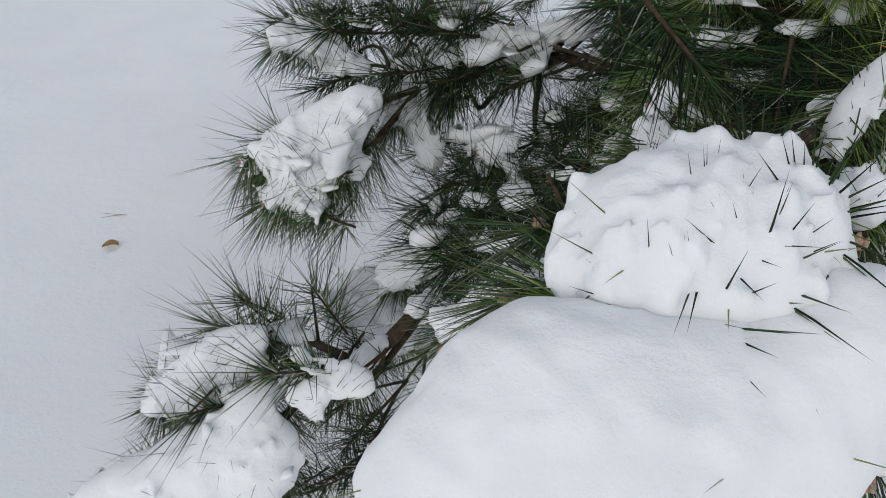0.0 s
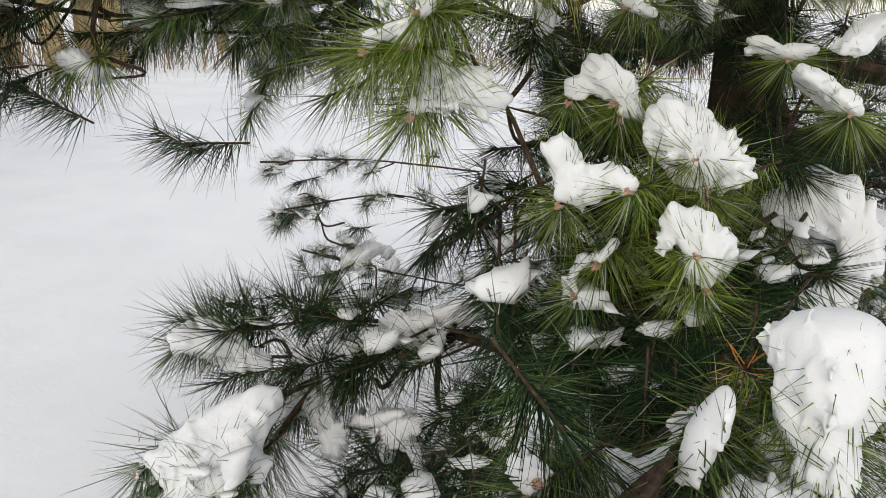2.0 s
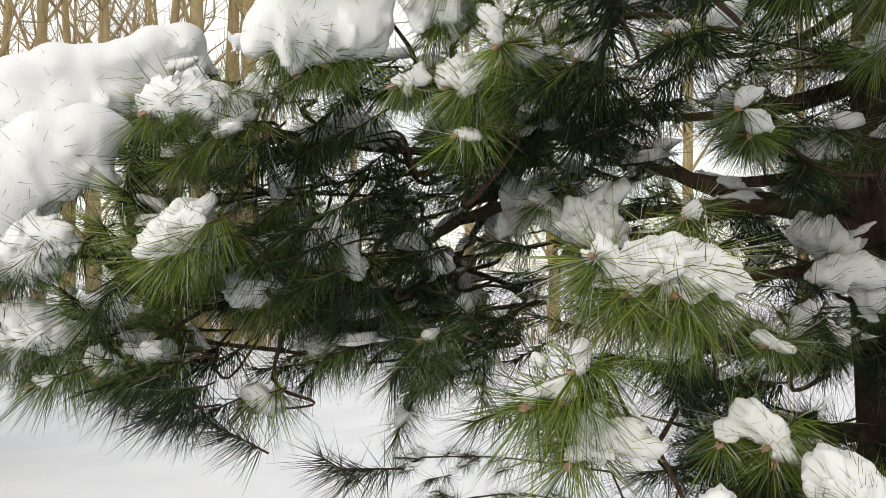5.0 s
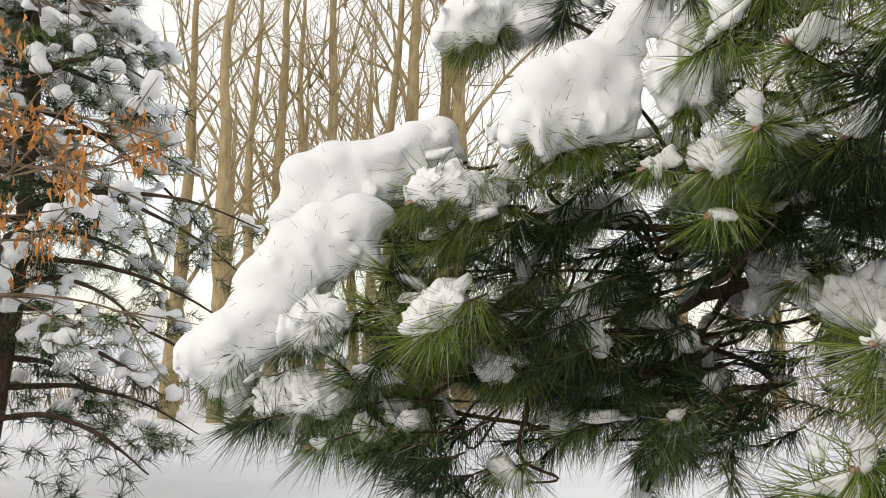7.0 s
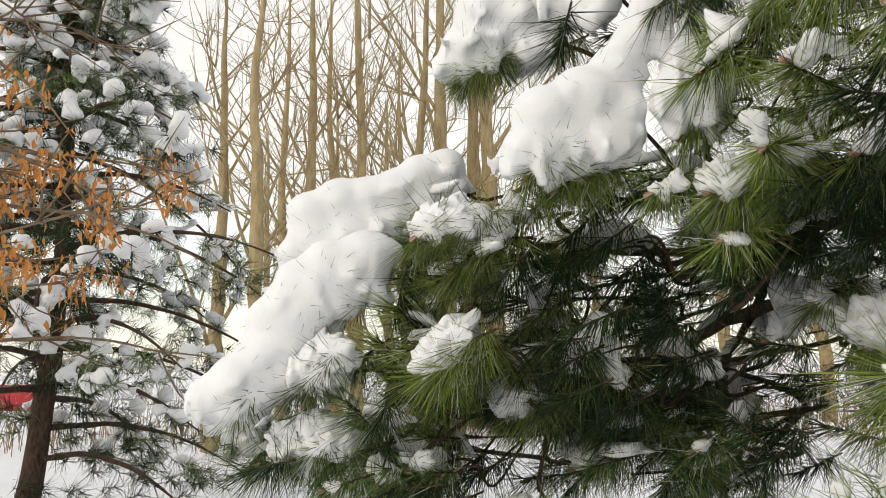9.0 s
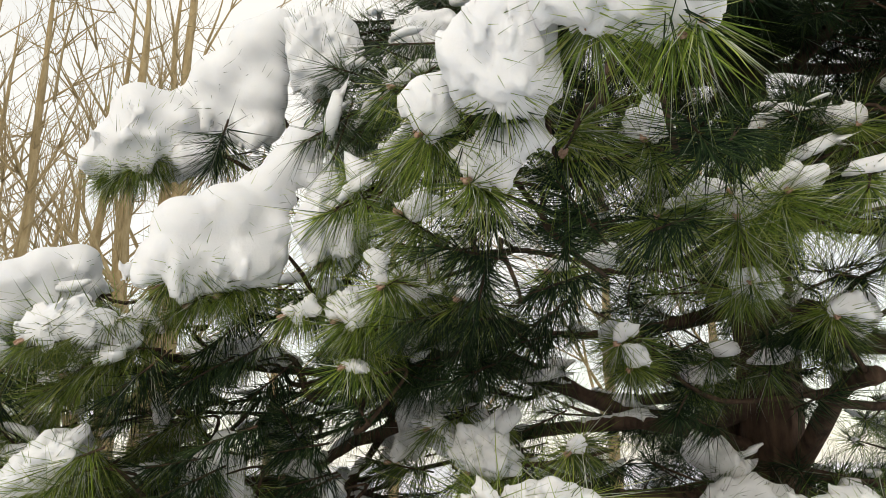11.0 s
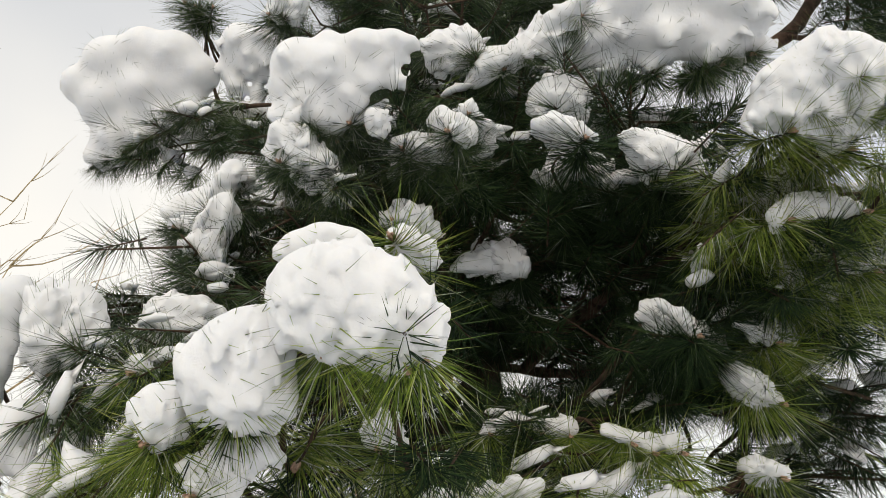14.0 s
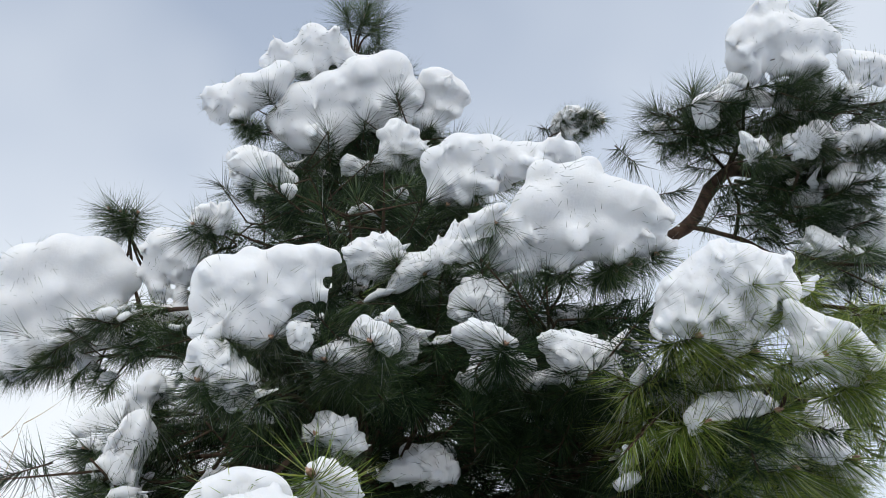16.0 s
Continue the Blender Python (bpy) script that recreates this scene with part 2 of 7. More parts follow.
    if h < 0.008:
        add = add + 0.0006 * value_noise(p / 0.014, seed + 4)
    add = add + 0.0022 * big * value_noise(p / 0.045, seed + 5)
    f[near] += add
    v, q = skin(f.reshape(n), lo, h)
    tag = np.arange(len(v))
    while True:
        m = tag[q].min(1)
        new_tag = tag.copy()
        np.minimum.at(new_tag, q.ravel(), np.repeat(m, 4))
        new_tag = new_tag[new_tag]
        if (new_tag == tag).all():
            break
        tag = new_tag
    meshes = []
    for t in np.unique(tag):
        inside = tag == t
        if inside.sum() < 0.06 * len(v):
            continue
        index = np.cumsum(inside) - 1
        meshes.append(mesh_from(name, v[inside], index[q[inside[q[:, 0]]]], [mat or SNOW]))
    return meshes


def tube(points, sides=7, seed=0, rough=0.0):
    """Vertices and faces of a tapered round branch through (x, y, z, r) points, smoothed."""
    p = np.array(points, float)
    t = np.linspace(0, len(p) - 1, (len(p) - 1) * (5 if sides > 4 else 2) + 1)
    out = []
    for a in t:
        i = min(int(a), len(p) - 2)
        u = a - i
        p0, p1, p2, p3 = p[max(i - 1, 0)], p[i], p[i + 1], p[min(i + 2, len(p) - 1)]
        out.append(0.5 * (2 * p1 + (p2 - p0) * u + (2 * p0 - 5 * p1 + 4 * p2 - p3) * u * u + (3 * p1 - p0 - 3 * p2 + p3) * u ** 3))
    out = np.array(out)
    rr = np.random.RandomState(seed)
    if rough:
        out[1:-1, :3] += rr.randn(len(out) - 2, 3) * rough * out[1:-1, 3:]
    verts, faces = [], []
    for i, q in enumerate(out):
        d = out[min(i + 1, len(out) - 1), :3] - out[max(i - 1, 0), :3]
        d /= np.linalg.norm(d) + 1e-9
        a = np.cross(d, (0.3, 0.2, 0.93) if abs(d[2]) < 0.9 else (1, 0, 0))
        a /= np.linalg.norm(a)
        c = np.cross(d, a)
        for s in range(sides):
            w = 2 * math.pi * s / sides
            k = abs(q[3]) * (1 + 0.12 * rr.randn() * (rough > 0))
            verts.append(q[:3] + k * (math.cos(w) * a + math.sin(w) * c))
        if i:
            o = (i - 1) * sides
            faces += [[o + s, o + (s + 1) % sides, o + sides + (s + 1) % sides, o + sides + s] for s in range(sides)]
    faces += [list(range(sides))[::-1], list(range(len(verts) - sides, len(verts)))]
    return np.array(verts), faces


def needles(count, length, seed, spread=(18, 95), stem=0.09, thick=0.0008, droop=0.12, bud=True, cone=False, drape=0.0, mixed=0.0):
    """A shoot along +z with its tip at the origin: needles, the bud and the stem. drape thins the needles of its upper side (+y).
    Vertices, faces and each face's material."""
    r = np.random.RandomState(seed)
    verts, faces, mi = [], [], []
    k = 0
    while k < count:
        u = r.rand() ** 0.8
        az = r.rand() * 2 * math.pi
        if math.sin(az) > 0.1 and r.rand() < drape:
            continue
        k += 1
        el = radians(spread[0] + (spread[1] - spread[0]) * (0.15 + 0.85 * u) * (0.55 + 0.6 * r.rand()))
        ln = length * (0.72 + 0.4 * r.rand()) * (0.82 + 0.18 * (1 - u))
        d = np.array([math.sin(el) * math.cos(az), math.sin(el) * math.sin(az), math.cos(el)])
        side = np.cross(d, r.randn(3))
        side /= np.linalg.norm(side)
        other = np.cross(d, side)
        bend = (r.randn(3) * 0.05 - np.array([0, 0.06 * r.rand(), droop * r.rand()])) * ln
        base = np.array([0, 0, -stem * u]) + d * 0.004
        o = len(verts)
        straight = cone or r.rand() < mixed
        for f, w in ((0.0, 1.0),) if straight else ((0.0, 0.75), (0.5, 1.0)):
            c = base + d * ln * f + bend * f * f
            for t in (0.0, 2.1, 4.2):
                verts.append(c + thick * w * (math.cos(t) * side + math.sin(t) * other))
        verts.append(base + d * ln + bend)
        for s in range(3):
            e = (s + 1) % 3
            if straight:
                faces.append([o + s, o + e, o + 3])
                mi.append(0)
            else:
                faces.append([o + s, o + e, o + 3 + e, o + 3 + s])
                faces.append([o + 3 + s, o + 3 + e, o + 6])
                mi += [0, 0]
    o = len(verts)
    for z, w in ((-stem - 0.012, 0.0022), (0.0, 0.0016)):
        verts += [np.array((w * math.cos(t), w * math.sin(t), z)) for t in (0, 1.257, 2.513, 3.77, 5.027)]
    faces += [[o + s, o + (s + 1) % 5, o + 5 + (s + 1) % 5, o + 5 + s] for s in range(5)]
    mi += [1] * 5
    if bud:
        for bx, by, bs in ((0, 0, 0.72), (0.004, 0.001, 0.5), (-0.002, 0.004, 0.45)):
            bv, bf = tube([(bx, by, -0.004, 0.0028 * bs), (bx, by, 0.003, 0.0052 * bs), (bx, by, 0.010, 0.0036 * bs), (bx, by, 0.014 * bs + 0.001, 0.0006)], 6, seed)
            o = len(verts)
            verts += list(bv)
            faces += [[i + o for i in f] for f in bf]
            mi += [2] * len(bf)
    return np.array(verts), faces, mi


def aim(tip, axis, roll):
    """The pose of a shoot whose tip is at tip and which points along axis."""
    q = Vector(axis).to_track_quat("Z", "Y")
    return Matrix.Translation(tip) @ q.to_matrix().to_4x4() @ Matrix.Rotation(roll, 4, "Z")

# ---- ground ----
def ground_height(x, y):
    p = np.stack([x, y, np.zeros_like(x)], 1)
    near = np.exp(-((x / 30) ** 2 + (y / 30) ** 2))
    return near * (0.07 * value_noise(p / 2.7, 11) + 0.02 * value_noise(p / 0.6, 12)) + (1 - near) * 0.5 * value_noise(p / 25.0, 13) - (1 - near) * 0.3


def build_ground():
    s = np.linspace(-1, 1, 181)
    c = np.sign(s) * (9 * np.abs(s) + 420 * np.abs(s) ** 6)
    x, y = np.meshgrid(c - 1.0, c + 3.0, indexing="ij")
    x, y = x.ravel(), y.ravel()
    v = np.stack([x, y, ground_height(x, y)], 1)
    n = len(c)
    i = np.arange(n * n).reshape(n, n)
    q = np.stack([i[:-1, :-1], i[1:, :-1], i[1:, 1:], i[:-1, 1:]], -1).reshape(-1, 4)
    tagged(new("ground", mesh_from("ground", v, q, [GROUND_SNOW])), "smooth untrodden fresh white snow over flat ground", "ground", kind="structure")


build_ground()

# ---- the pine ----
AXIS = [(1.0, 1.74, -0.05, 0.095), (0.985, 1.73, 0.8, 0.078), (0.98, 1.72, 1.6, 0.068), (1.0, 1.7, 2.5, 0.055), (0.95, 1.68, 3.4, 0.038), (0.93, 1.66, 4.1, 0.026), (0.93, 1.52, 5.0, 0.012)]
pine = tagged(new("pine_tree"), "young pine tree with long green needles loaded with snow", "tree")
pine.location = (1.0, 1.74, 0)
trunk_v, trunk_f = tube(AXIS, 14, 3, 0.06)
part("trunk", mesh_from("trunk", trunk_v - np.array(pine.location), trunk_f, [BARK]), pine, "dark reddish-brown scaly pine trunk")


def axis_at(z):
    a = np.array(AXIS)
    return np.array([np.interp(z, a[:, 2], a[:, k]) for k in range(2)] + [z])


WOOD = [np.array([[*axis_at(z), 0.05] for z in np.arange(0.3, 4.8, 0.1)])]
SIZES = (0.10, 0.12, 0.13, 0.14, 0.15, 0.17)
TUFTS = {}
for size in SIZES:
    for k in range(4):
        TUFTS[size, k] = needles(225, size, int(size * 1000) + k, (16, 108), 0.085, 0.0008, drape=0.86, mixed=0.75)
TUFTS["flat", 0] = needles(46, 0.07, 5, (42, 88), 0.02, 0.00075, 0.02, bud=False)
TUFTS["dead", 0] = needles(18, 0.045, 9, (30, 120), 0.03, 0.0009, 0.3)
TUFTS["wisp", 0] = needles(13, 0.055, 15, (35, 95), 0.03, 0.00075, 0.02, bud=False)
TUFTS["flat", 1] = needles(36, 0.062, 6, (36, 88), 0.02, 0.00075, 0.02, bud=False)
TUFT_MESH = {key: mesh_from("needle_tuft", v, f, [NEEDLE, TWIG, BUD], True, mi) for key, (v, f, mi) in TUFTS.items() if isinstance(key[0], str)}
TONED = {tone: {key: mesh_from("needle_tuft", v, f, [tone, TWIG, BUD], True, mi) for key, (v, f, mi) in TUFTS.items() if isinstance(key[0], float)} for tone in (LIT_NEEDLE, NEEDLE, DIM_NEEDLE, SHADE_DARK_NEEDLE)}
TUFT_MESH["dead", 0].materials[0] = OLD_LEAF
for k in range(2):
    TUFT_MESH["flat", k].materials[0] = SHADE_DARK_NEEDLE
TUFT_MESH["wisp", 0].materials[0] = SHADE_DARK_NEEDLE
THIN = {k: needles(94, 0.125, 400 + k, (16, 104), 0.10, 0.00105, bud=False, cone=True) for k in range(6)}
DRAPED = {k: needles(110, 0.108, 500 + k, (14, 96), 0.10, 0.00095, bud=False, cone=True, drape=0.9) for k in range(6)}
rng = np.random.RandomState(7)


def unit(v):
    v = np.array(v, float)
    return v / (np.linalg.norm(v) + 1e-9)


def outward(p):
    """From the trunk through p, level."""
    a = axis_at(min(max(p[2], 0), 5))
    d = unit((p[0] - a[0], p[1] - a[1], 0))
    return d


def nearest_wood(p):
    best, where = 9.0, None
    for w in WOOD:
        d = np.linalg.norm((w[:, :3] - p) * (1, 1, 2.2), axis=1)
        k = d.argmin()
        if d[k] < best:
            best, where = d[k], w[k]
    return where


def joined(name, items, mats):
    """One mesh of many posed copies of (verts, faces, materials)."""
    vs, fs, ms, o = [], [], [], 0
    for (v, f, mi), m in items:
        mm = np.array(m)
        vs.append(v @ mm[:3, :3].T + mm[:3, 3])
        fs += [[i + o for i in q] for q in f]
        ms += mi
        o += len(v)
    return mesh_from(name, np.concatenate(vs), fs, mats, True, ms)


def bough(points, sides=7, rough=0.1, mat=None):
    """A branch of the pine as a part of its own. Points (x, y, z, r)."""
    o = np.array(pine.location)
    v, f = tube(points, sides, rng.randint(9999), rough)
    return part("bough", mesh_from("bough", v - o, f, [mat or BARK]), pine)


def lit_front(p):
    """The well-lit front of the tree, where the light is put into brighter yellow-green needles."""
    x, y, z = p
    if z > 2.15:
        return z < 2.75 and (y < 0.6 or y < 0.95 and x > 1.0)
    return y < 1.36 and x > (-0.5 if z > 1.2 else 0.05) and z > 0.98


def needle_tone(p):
    """The needles' material at a place of the tree: light and shade put in its colour, deeper green in the crown and on
    the shady flank.
    """
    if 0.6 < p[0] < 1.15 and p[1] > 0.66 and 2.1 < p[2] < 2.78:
        return SHADE_DARK_NEEDLE
    return LIT_NEEDLE if lit_front(p) else DIM_NEEDLE if p[2] > 2.15 or p[2] < 0.9 else NEEDLE


def tuft_at(parent, tip, axis, size):
    key = (size, rng.randint(2 if size == "flat" else 1 if size in ("dead", "wisp") else 4))
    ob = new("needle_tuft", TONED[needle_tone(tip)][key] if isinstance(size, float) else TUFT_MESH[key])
    ob.parent = parent
    ob.matrix_basis = Matrix.Translation(-Vector(pine.location)) @ aim(tip, axis, rng.uniform(-0.35, 0.35))
    return ob


def limb(points):
    """A thick bare branch."""
    p = np.array(points)
    dense = np.concatenate([p[i] + (p[i + 1] - p[i]) * np.linspace(0, 1, 8)[:, None] for i in range(len(p) - 1)])
    WOOD.append(dense)
    first = rng.randint(5, 8)
    for k in range(first, len(dense) - 4, 7):
        run = dense[k:k + rng.randint(4, 7)]
        if run[:, 3].mean() > 0.005 and run[0, 2] < 2.3 and rng.rand() < 0.75:
            chain = [(q[0] + rng.randn() * 0.002, q[1] + rng.randn() * 0.002, q[2] + q[3] * 0.95, (min(q[3], 0.013) * rng.uniform(0.7, 1.25) + 0.002) * math.sin(math.pi * (m + 0.8) / (len(run) + 0.6)) ** 0.6) for m, q in enumerate(run)]
            extra = [((u[0] + w[0]) / 2, (u[1] + w[1]) / 2, (u[2] + w[2]) / 2, (u[3] + w[3]) / 2) for u, w in zip(chain, chain[1:])]
            for me in lump_mesh("snow_clump", chain + extra, 0.006, rng.randint(1, 900), 1.3):
                tagged(new("snow_clump", me), "narrow ridge of snow lying along a bare branch", "snow", "snow on the pine")
    return bough(points, 9, 0.12)


def shoot(tip, base, size=0.13):
    """One tuft of its own, that points from base to tip."""
    tip, base = np.array(tip), np.array(base)
    root = nearest_wood(base)
    if np.linalg.norm(root[:3] - base) > 0.4:
        root = np.array([*(base + 1.6 * (base - tip)), 0.005])
    b = bough([(*root[:3], 0.006), (*(0.5 * (root[:3] + base) - np.array((0, 0, 0.02))), 0.005), (*base, 0.0045), (*(base + 0.5 * (tip - base)), 0.004)], 6, 0.1, TWIG)
    tuft_at(b, tip, unit(tip - base), size)


def lone_needles(base, way, length, thick=0.00085):
    """Single needles, one to each row: three-sided spikes."""
    verts, faces = [], []
    for p, d, ln in zip(base, way, length):
        side = unit(np.cross(d, rng.randn(3)))
        other = np.cross(d, side)
        o = len(verts)
        verts += [p + thick * (math.cos(t) * side + math.sin(t) * other) for t in (0.0, 2.1, 4.2)] + [p + d * ln]
        faces += [[o, o + 1, o + 3], [o + 1, o + 2, o + 3], [o + 2, o, o + 3]]
    return np.array(verts), faces, [3] * len(faces)


def piercing(me, c, apex, out, rm, fan, prick):
    """Needle ends that come through the snow: fanned from the bud on small loads, in a few bursts on cushions."""
    v = np.array([w.co for w in me.vertices]) + c
    n = np.array([w.normal for w in me.vertices])
    span = float(np.linalg.norm(v.max(0) - v.min(0)))
    found = []
    if rm < 0.048 and fan:
        pick = rng.randint(len(v), size=int(np.clip(420 * span * prick, 12, 170)))
        way = v[pick] - (apex - 0.02 * out)
        found.append((pick, way))
    else:
        edge = np.where((n[:, 2] < 0.45) & (n @ out > -0.35))[0]
        for k in range(int(np.clip(span * 9 * prick, 2, 7)) if len(edge) else 0):
            e = edge[rng.randint(len(edge))]
            heart = v[e] - n[e] * rng.uniform(0.03, 0.06) + np.array((0, 0, 0.01))
            near = np.where((np.linalg.norm(v - heart, axis=1) < rng.uniform(0.08, 0.125)) & (n[:, 2] < 0.5))[0]
            if len(near):
                pick = near[rng.randint(len(near), size=rng.randint(16, 34))]
                found.append((pick, v[pick] - heart))
    items = []
    for pick, way in found:
        way = way / (np.linalg.norm(way, axis=1)[:, None] + 1e-6) + 0.22 * n[pick] + rng.randn(len(pick), 3) * 0.16
        way /= np.linalg.norm(way, axis=1)[:, None]
        ln = rng.uniform(0.018, 0.062, len(pick))
        items.append(lone_needles(v[pick] - way * 0.35 * ln[:, None], way, ln))
    return items


def snow(blobs, tufts=2, needle=0.10, fill=4, axis=None, ragged=1.0, fan=True, prick=1.0):
    """A cushion of snow and the twig with the shoots that carry it."""
    a = np.array(blobs)
    if len(a) <= 3:
        more = []
        for x, y, z, r in a:
            for k in range(3):
                turn = rng.uniform(0, 6.28)
                more.append((x + 0.85 * r * math.cos(turn), y + 0.85 * r * math.sin(turn), z + r * rng.uniform(-0.7, 0.3), r * rng.uniform(0.45, 0.7)))
        a = np.vstack([a, more])
    c, rm = a[:, :3].mean(0), a[:, 3].mean()
    h = float(np.clip(rm / 6.0, 0.005, 0.011) * np.clip(np.linalg.norm(c - np.array((0.1, -0.1, 1.5))) / 1.35, 0.85, 1.8))
    out = outward(c) if axis is None else unit(axis)
    front = a[int(np.argmax(a[:, :3] @ (0.4 * out - np.array((0, 0, 1.0))))), :3] - c
    lobes = []
    for k in range(int((len(a) * 4.5 if fan else min(len(a), 12) * 0.8) * min(ragged, 1.0)) if rm > 0.022 else 0):
        x, y, z, r = a[rng.randint(len(a))]
        turn, fall = rng.uniform(0, 6.28), rng.uniform(-0.95, -0.05 if fan else -0.4)
        if (math.cos(turn) * out[0] + math.sin(turn) * out[1]) < -0.5:
            continue
        r2 = r * rng.uniform(0.26, 0.52)
        reach = r * 1.03 - 0.2 * r2
        flat = math.sqrt(1 - fall * fall)
        lobes.append((x - c[0] + reach * flat * math.cos(turn), y - c[1] + reach * flat * math.sin(turn), z - c[2] + 0.9 * reach * fall, r2))
    pierce = []
    for me in lump_mesh("snow_clump", [tuple(q) for q in np.hstack([a[:, :3] - c, a[:, 3:]])], h, rng.randint(1, 900), ragged, None, front if fan else None, lobes):
        ob = new("snow_clump", me)
        ob.location = c
        far = max((max(w.co[k] for w in me.vertices) - min(w.co[k] for w in me.vertices)) for k in range(3))
        big = "thick rounded cushion of fresh white snow weighing on the pine boughs" if far > 0.22 else "small fan of white snow caught between pine needles" if far < 0.12 else "ragged lump of white snow resting on a pine shoot"
        tagged(ob, big, "snow", "snow on the pine")
        pierce += piercing(me, c, c + front, out, rm, fan, prick)
    low = c - np.array((0, 0, 0.5 * rm))
    root = nearest_wood(low - (0.25 if c[2] < 3.0 else 0.12) * out)
    if np.linalg.norm(root[:3] - low) > 0.5:
        root = np.array([*(low - 0.28 * out - np.array((0, 0, 0.07))), 0.004])
    gap = float(np.linalg.norm(root[:3] - low))
    mid = 0.5 * (root[:3] + low) + np.array((0, 0, 0.02 if c[2] > 1.75 else -0.06)) + rng.randn(3) * 0.06 * gap
    b = bough([(*root[:3], min(root[3], 0.007)), (*mid, min(root[3], 0.005)), (*(low - 0.1 * out), 0.003), (*(low - 0.035 * out - np.array((0, 0, 0.01))), 0.0018)], 6, 0.12, TWIG)
    order = np.argsort(-(a[:, :3] @ (out - np.array((0, 0, 0.8)))))
    if rm > 0.035:
        order = np.argsort(a[:, 2] - 0.5 * a[:, 3])[:max(tufts, int(0.5 * len(a)))]
    pick = [order[int(i * (len(order) - 1) / max(tufts - 1, 1) * (0.8 if rm < 0.05 else 0.45))] for i in range(tufts)]
    for i in pick:
        p, r = a[i, :3], a[i, 3]
        tip = p + out * r * float(np.clip(1.0 - r / 0.06, -0.5, 0.6)) - np.array((0, 0, r * 0.95))
        tuft_at(b, tip - (0.03 * out if rm > 0.03 else 0), unit(out - np.array((0, 0, 0.28 if rm < 0.03 else 0.75)) + rng.randn(3) * 0.22), needle)
    items = [(q, Matrix.Translation(-Vector(pine.location))) for q in pierce]
    for k in range(int(np.clip(len(a) * 0.7, 2, 8)) if rm > 0.022 and tufts > 0 else 0):
        x, y, z, r = a[order[rng.randint(max(1, int((0.7 if rm < 0.035 else 0.5) * len(order))))]]
        turn = math.atan2(out[1], out[0]) + rng.uniform(-1.3, 1.3)
        d = np.array((math.cos(turn), math.sin(turn), rng.uniform(-0.9, -0.1) - (0.35 if rm > 0.03 else 0)))
        p = np.array((x, y, z)) + d * ((0.55, 0.55, 0) if rm < 0.03 else (0.2, 0.2, 0)) * r - np.array((0, 0, r * rng.uniform(0.7, 1.0) + 0.012))
        tv, tf, tm = DRAPED[rng.randint(6)]
        items.append(((tv, tf, [3 if i == 0 else i for i in tm]), Matrix.Translation(-Vector(pine.location)) @ aim(p, unit(d), rng.uniform(-0.4, 0.4)) @ Matrix.Scale(needle / 0.125 * (rng.uniform(0.75, 1.0) if rm < 0.026 else rng.uniform(0.5, 0.75)), 4)))
        if rng.rand() < 0.8:
            fleck(p, unit(d), rng.uniform(0.7, 1.2))
    # tufts behind and below the cushion, its shade put into their needle colour
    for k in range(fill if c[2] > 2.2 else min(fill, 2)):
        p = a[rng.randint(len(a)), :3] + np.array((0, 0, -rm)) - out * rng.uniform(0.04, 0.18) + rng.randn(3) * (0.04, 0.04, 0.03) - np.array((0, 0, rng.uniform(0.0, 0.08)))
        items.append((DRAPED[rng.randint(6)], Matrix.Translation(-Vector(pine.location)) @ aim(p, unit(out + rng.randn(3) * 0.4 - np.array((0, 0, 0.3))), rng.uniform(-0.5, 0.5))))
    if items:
        tagged(part("foliage", joined("foliage", items, [SHADE_DARK_NEEDLE, TWIG, BUD, needle_tone(c)]), b), "green needles below the snow", kind="stuff")


FLECKS = []


def fleck(tip, axis, size):
    """A bit of snow caught in the fork of a shoot."""
    FLECKS.append((np.array(tip), unit(axis), size))


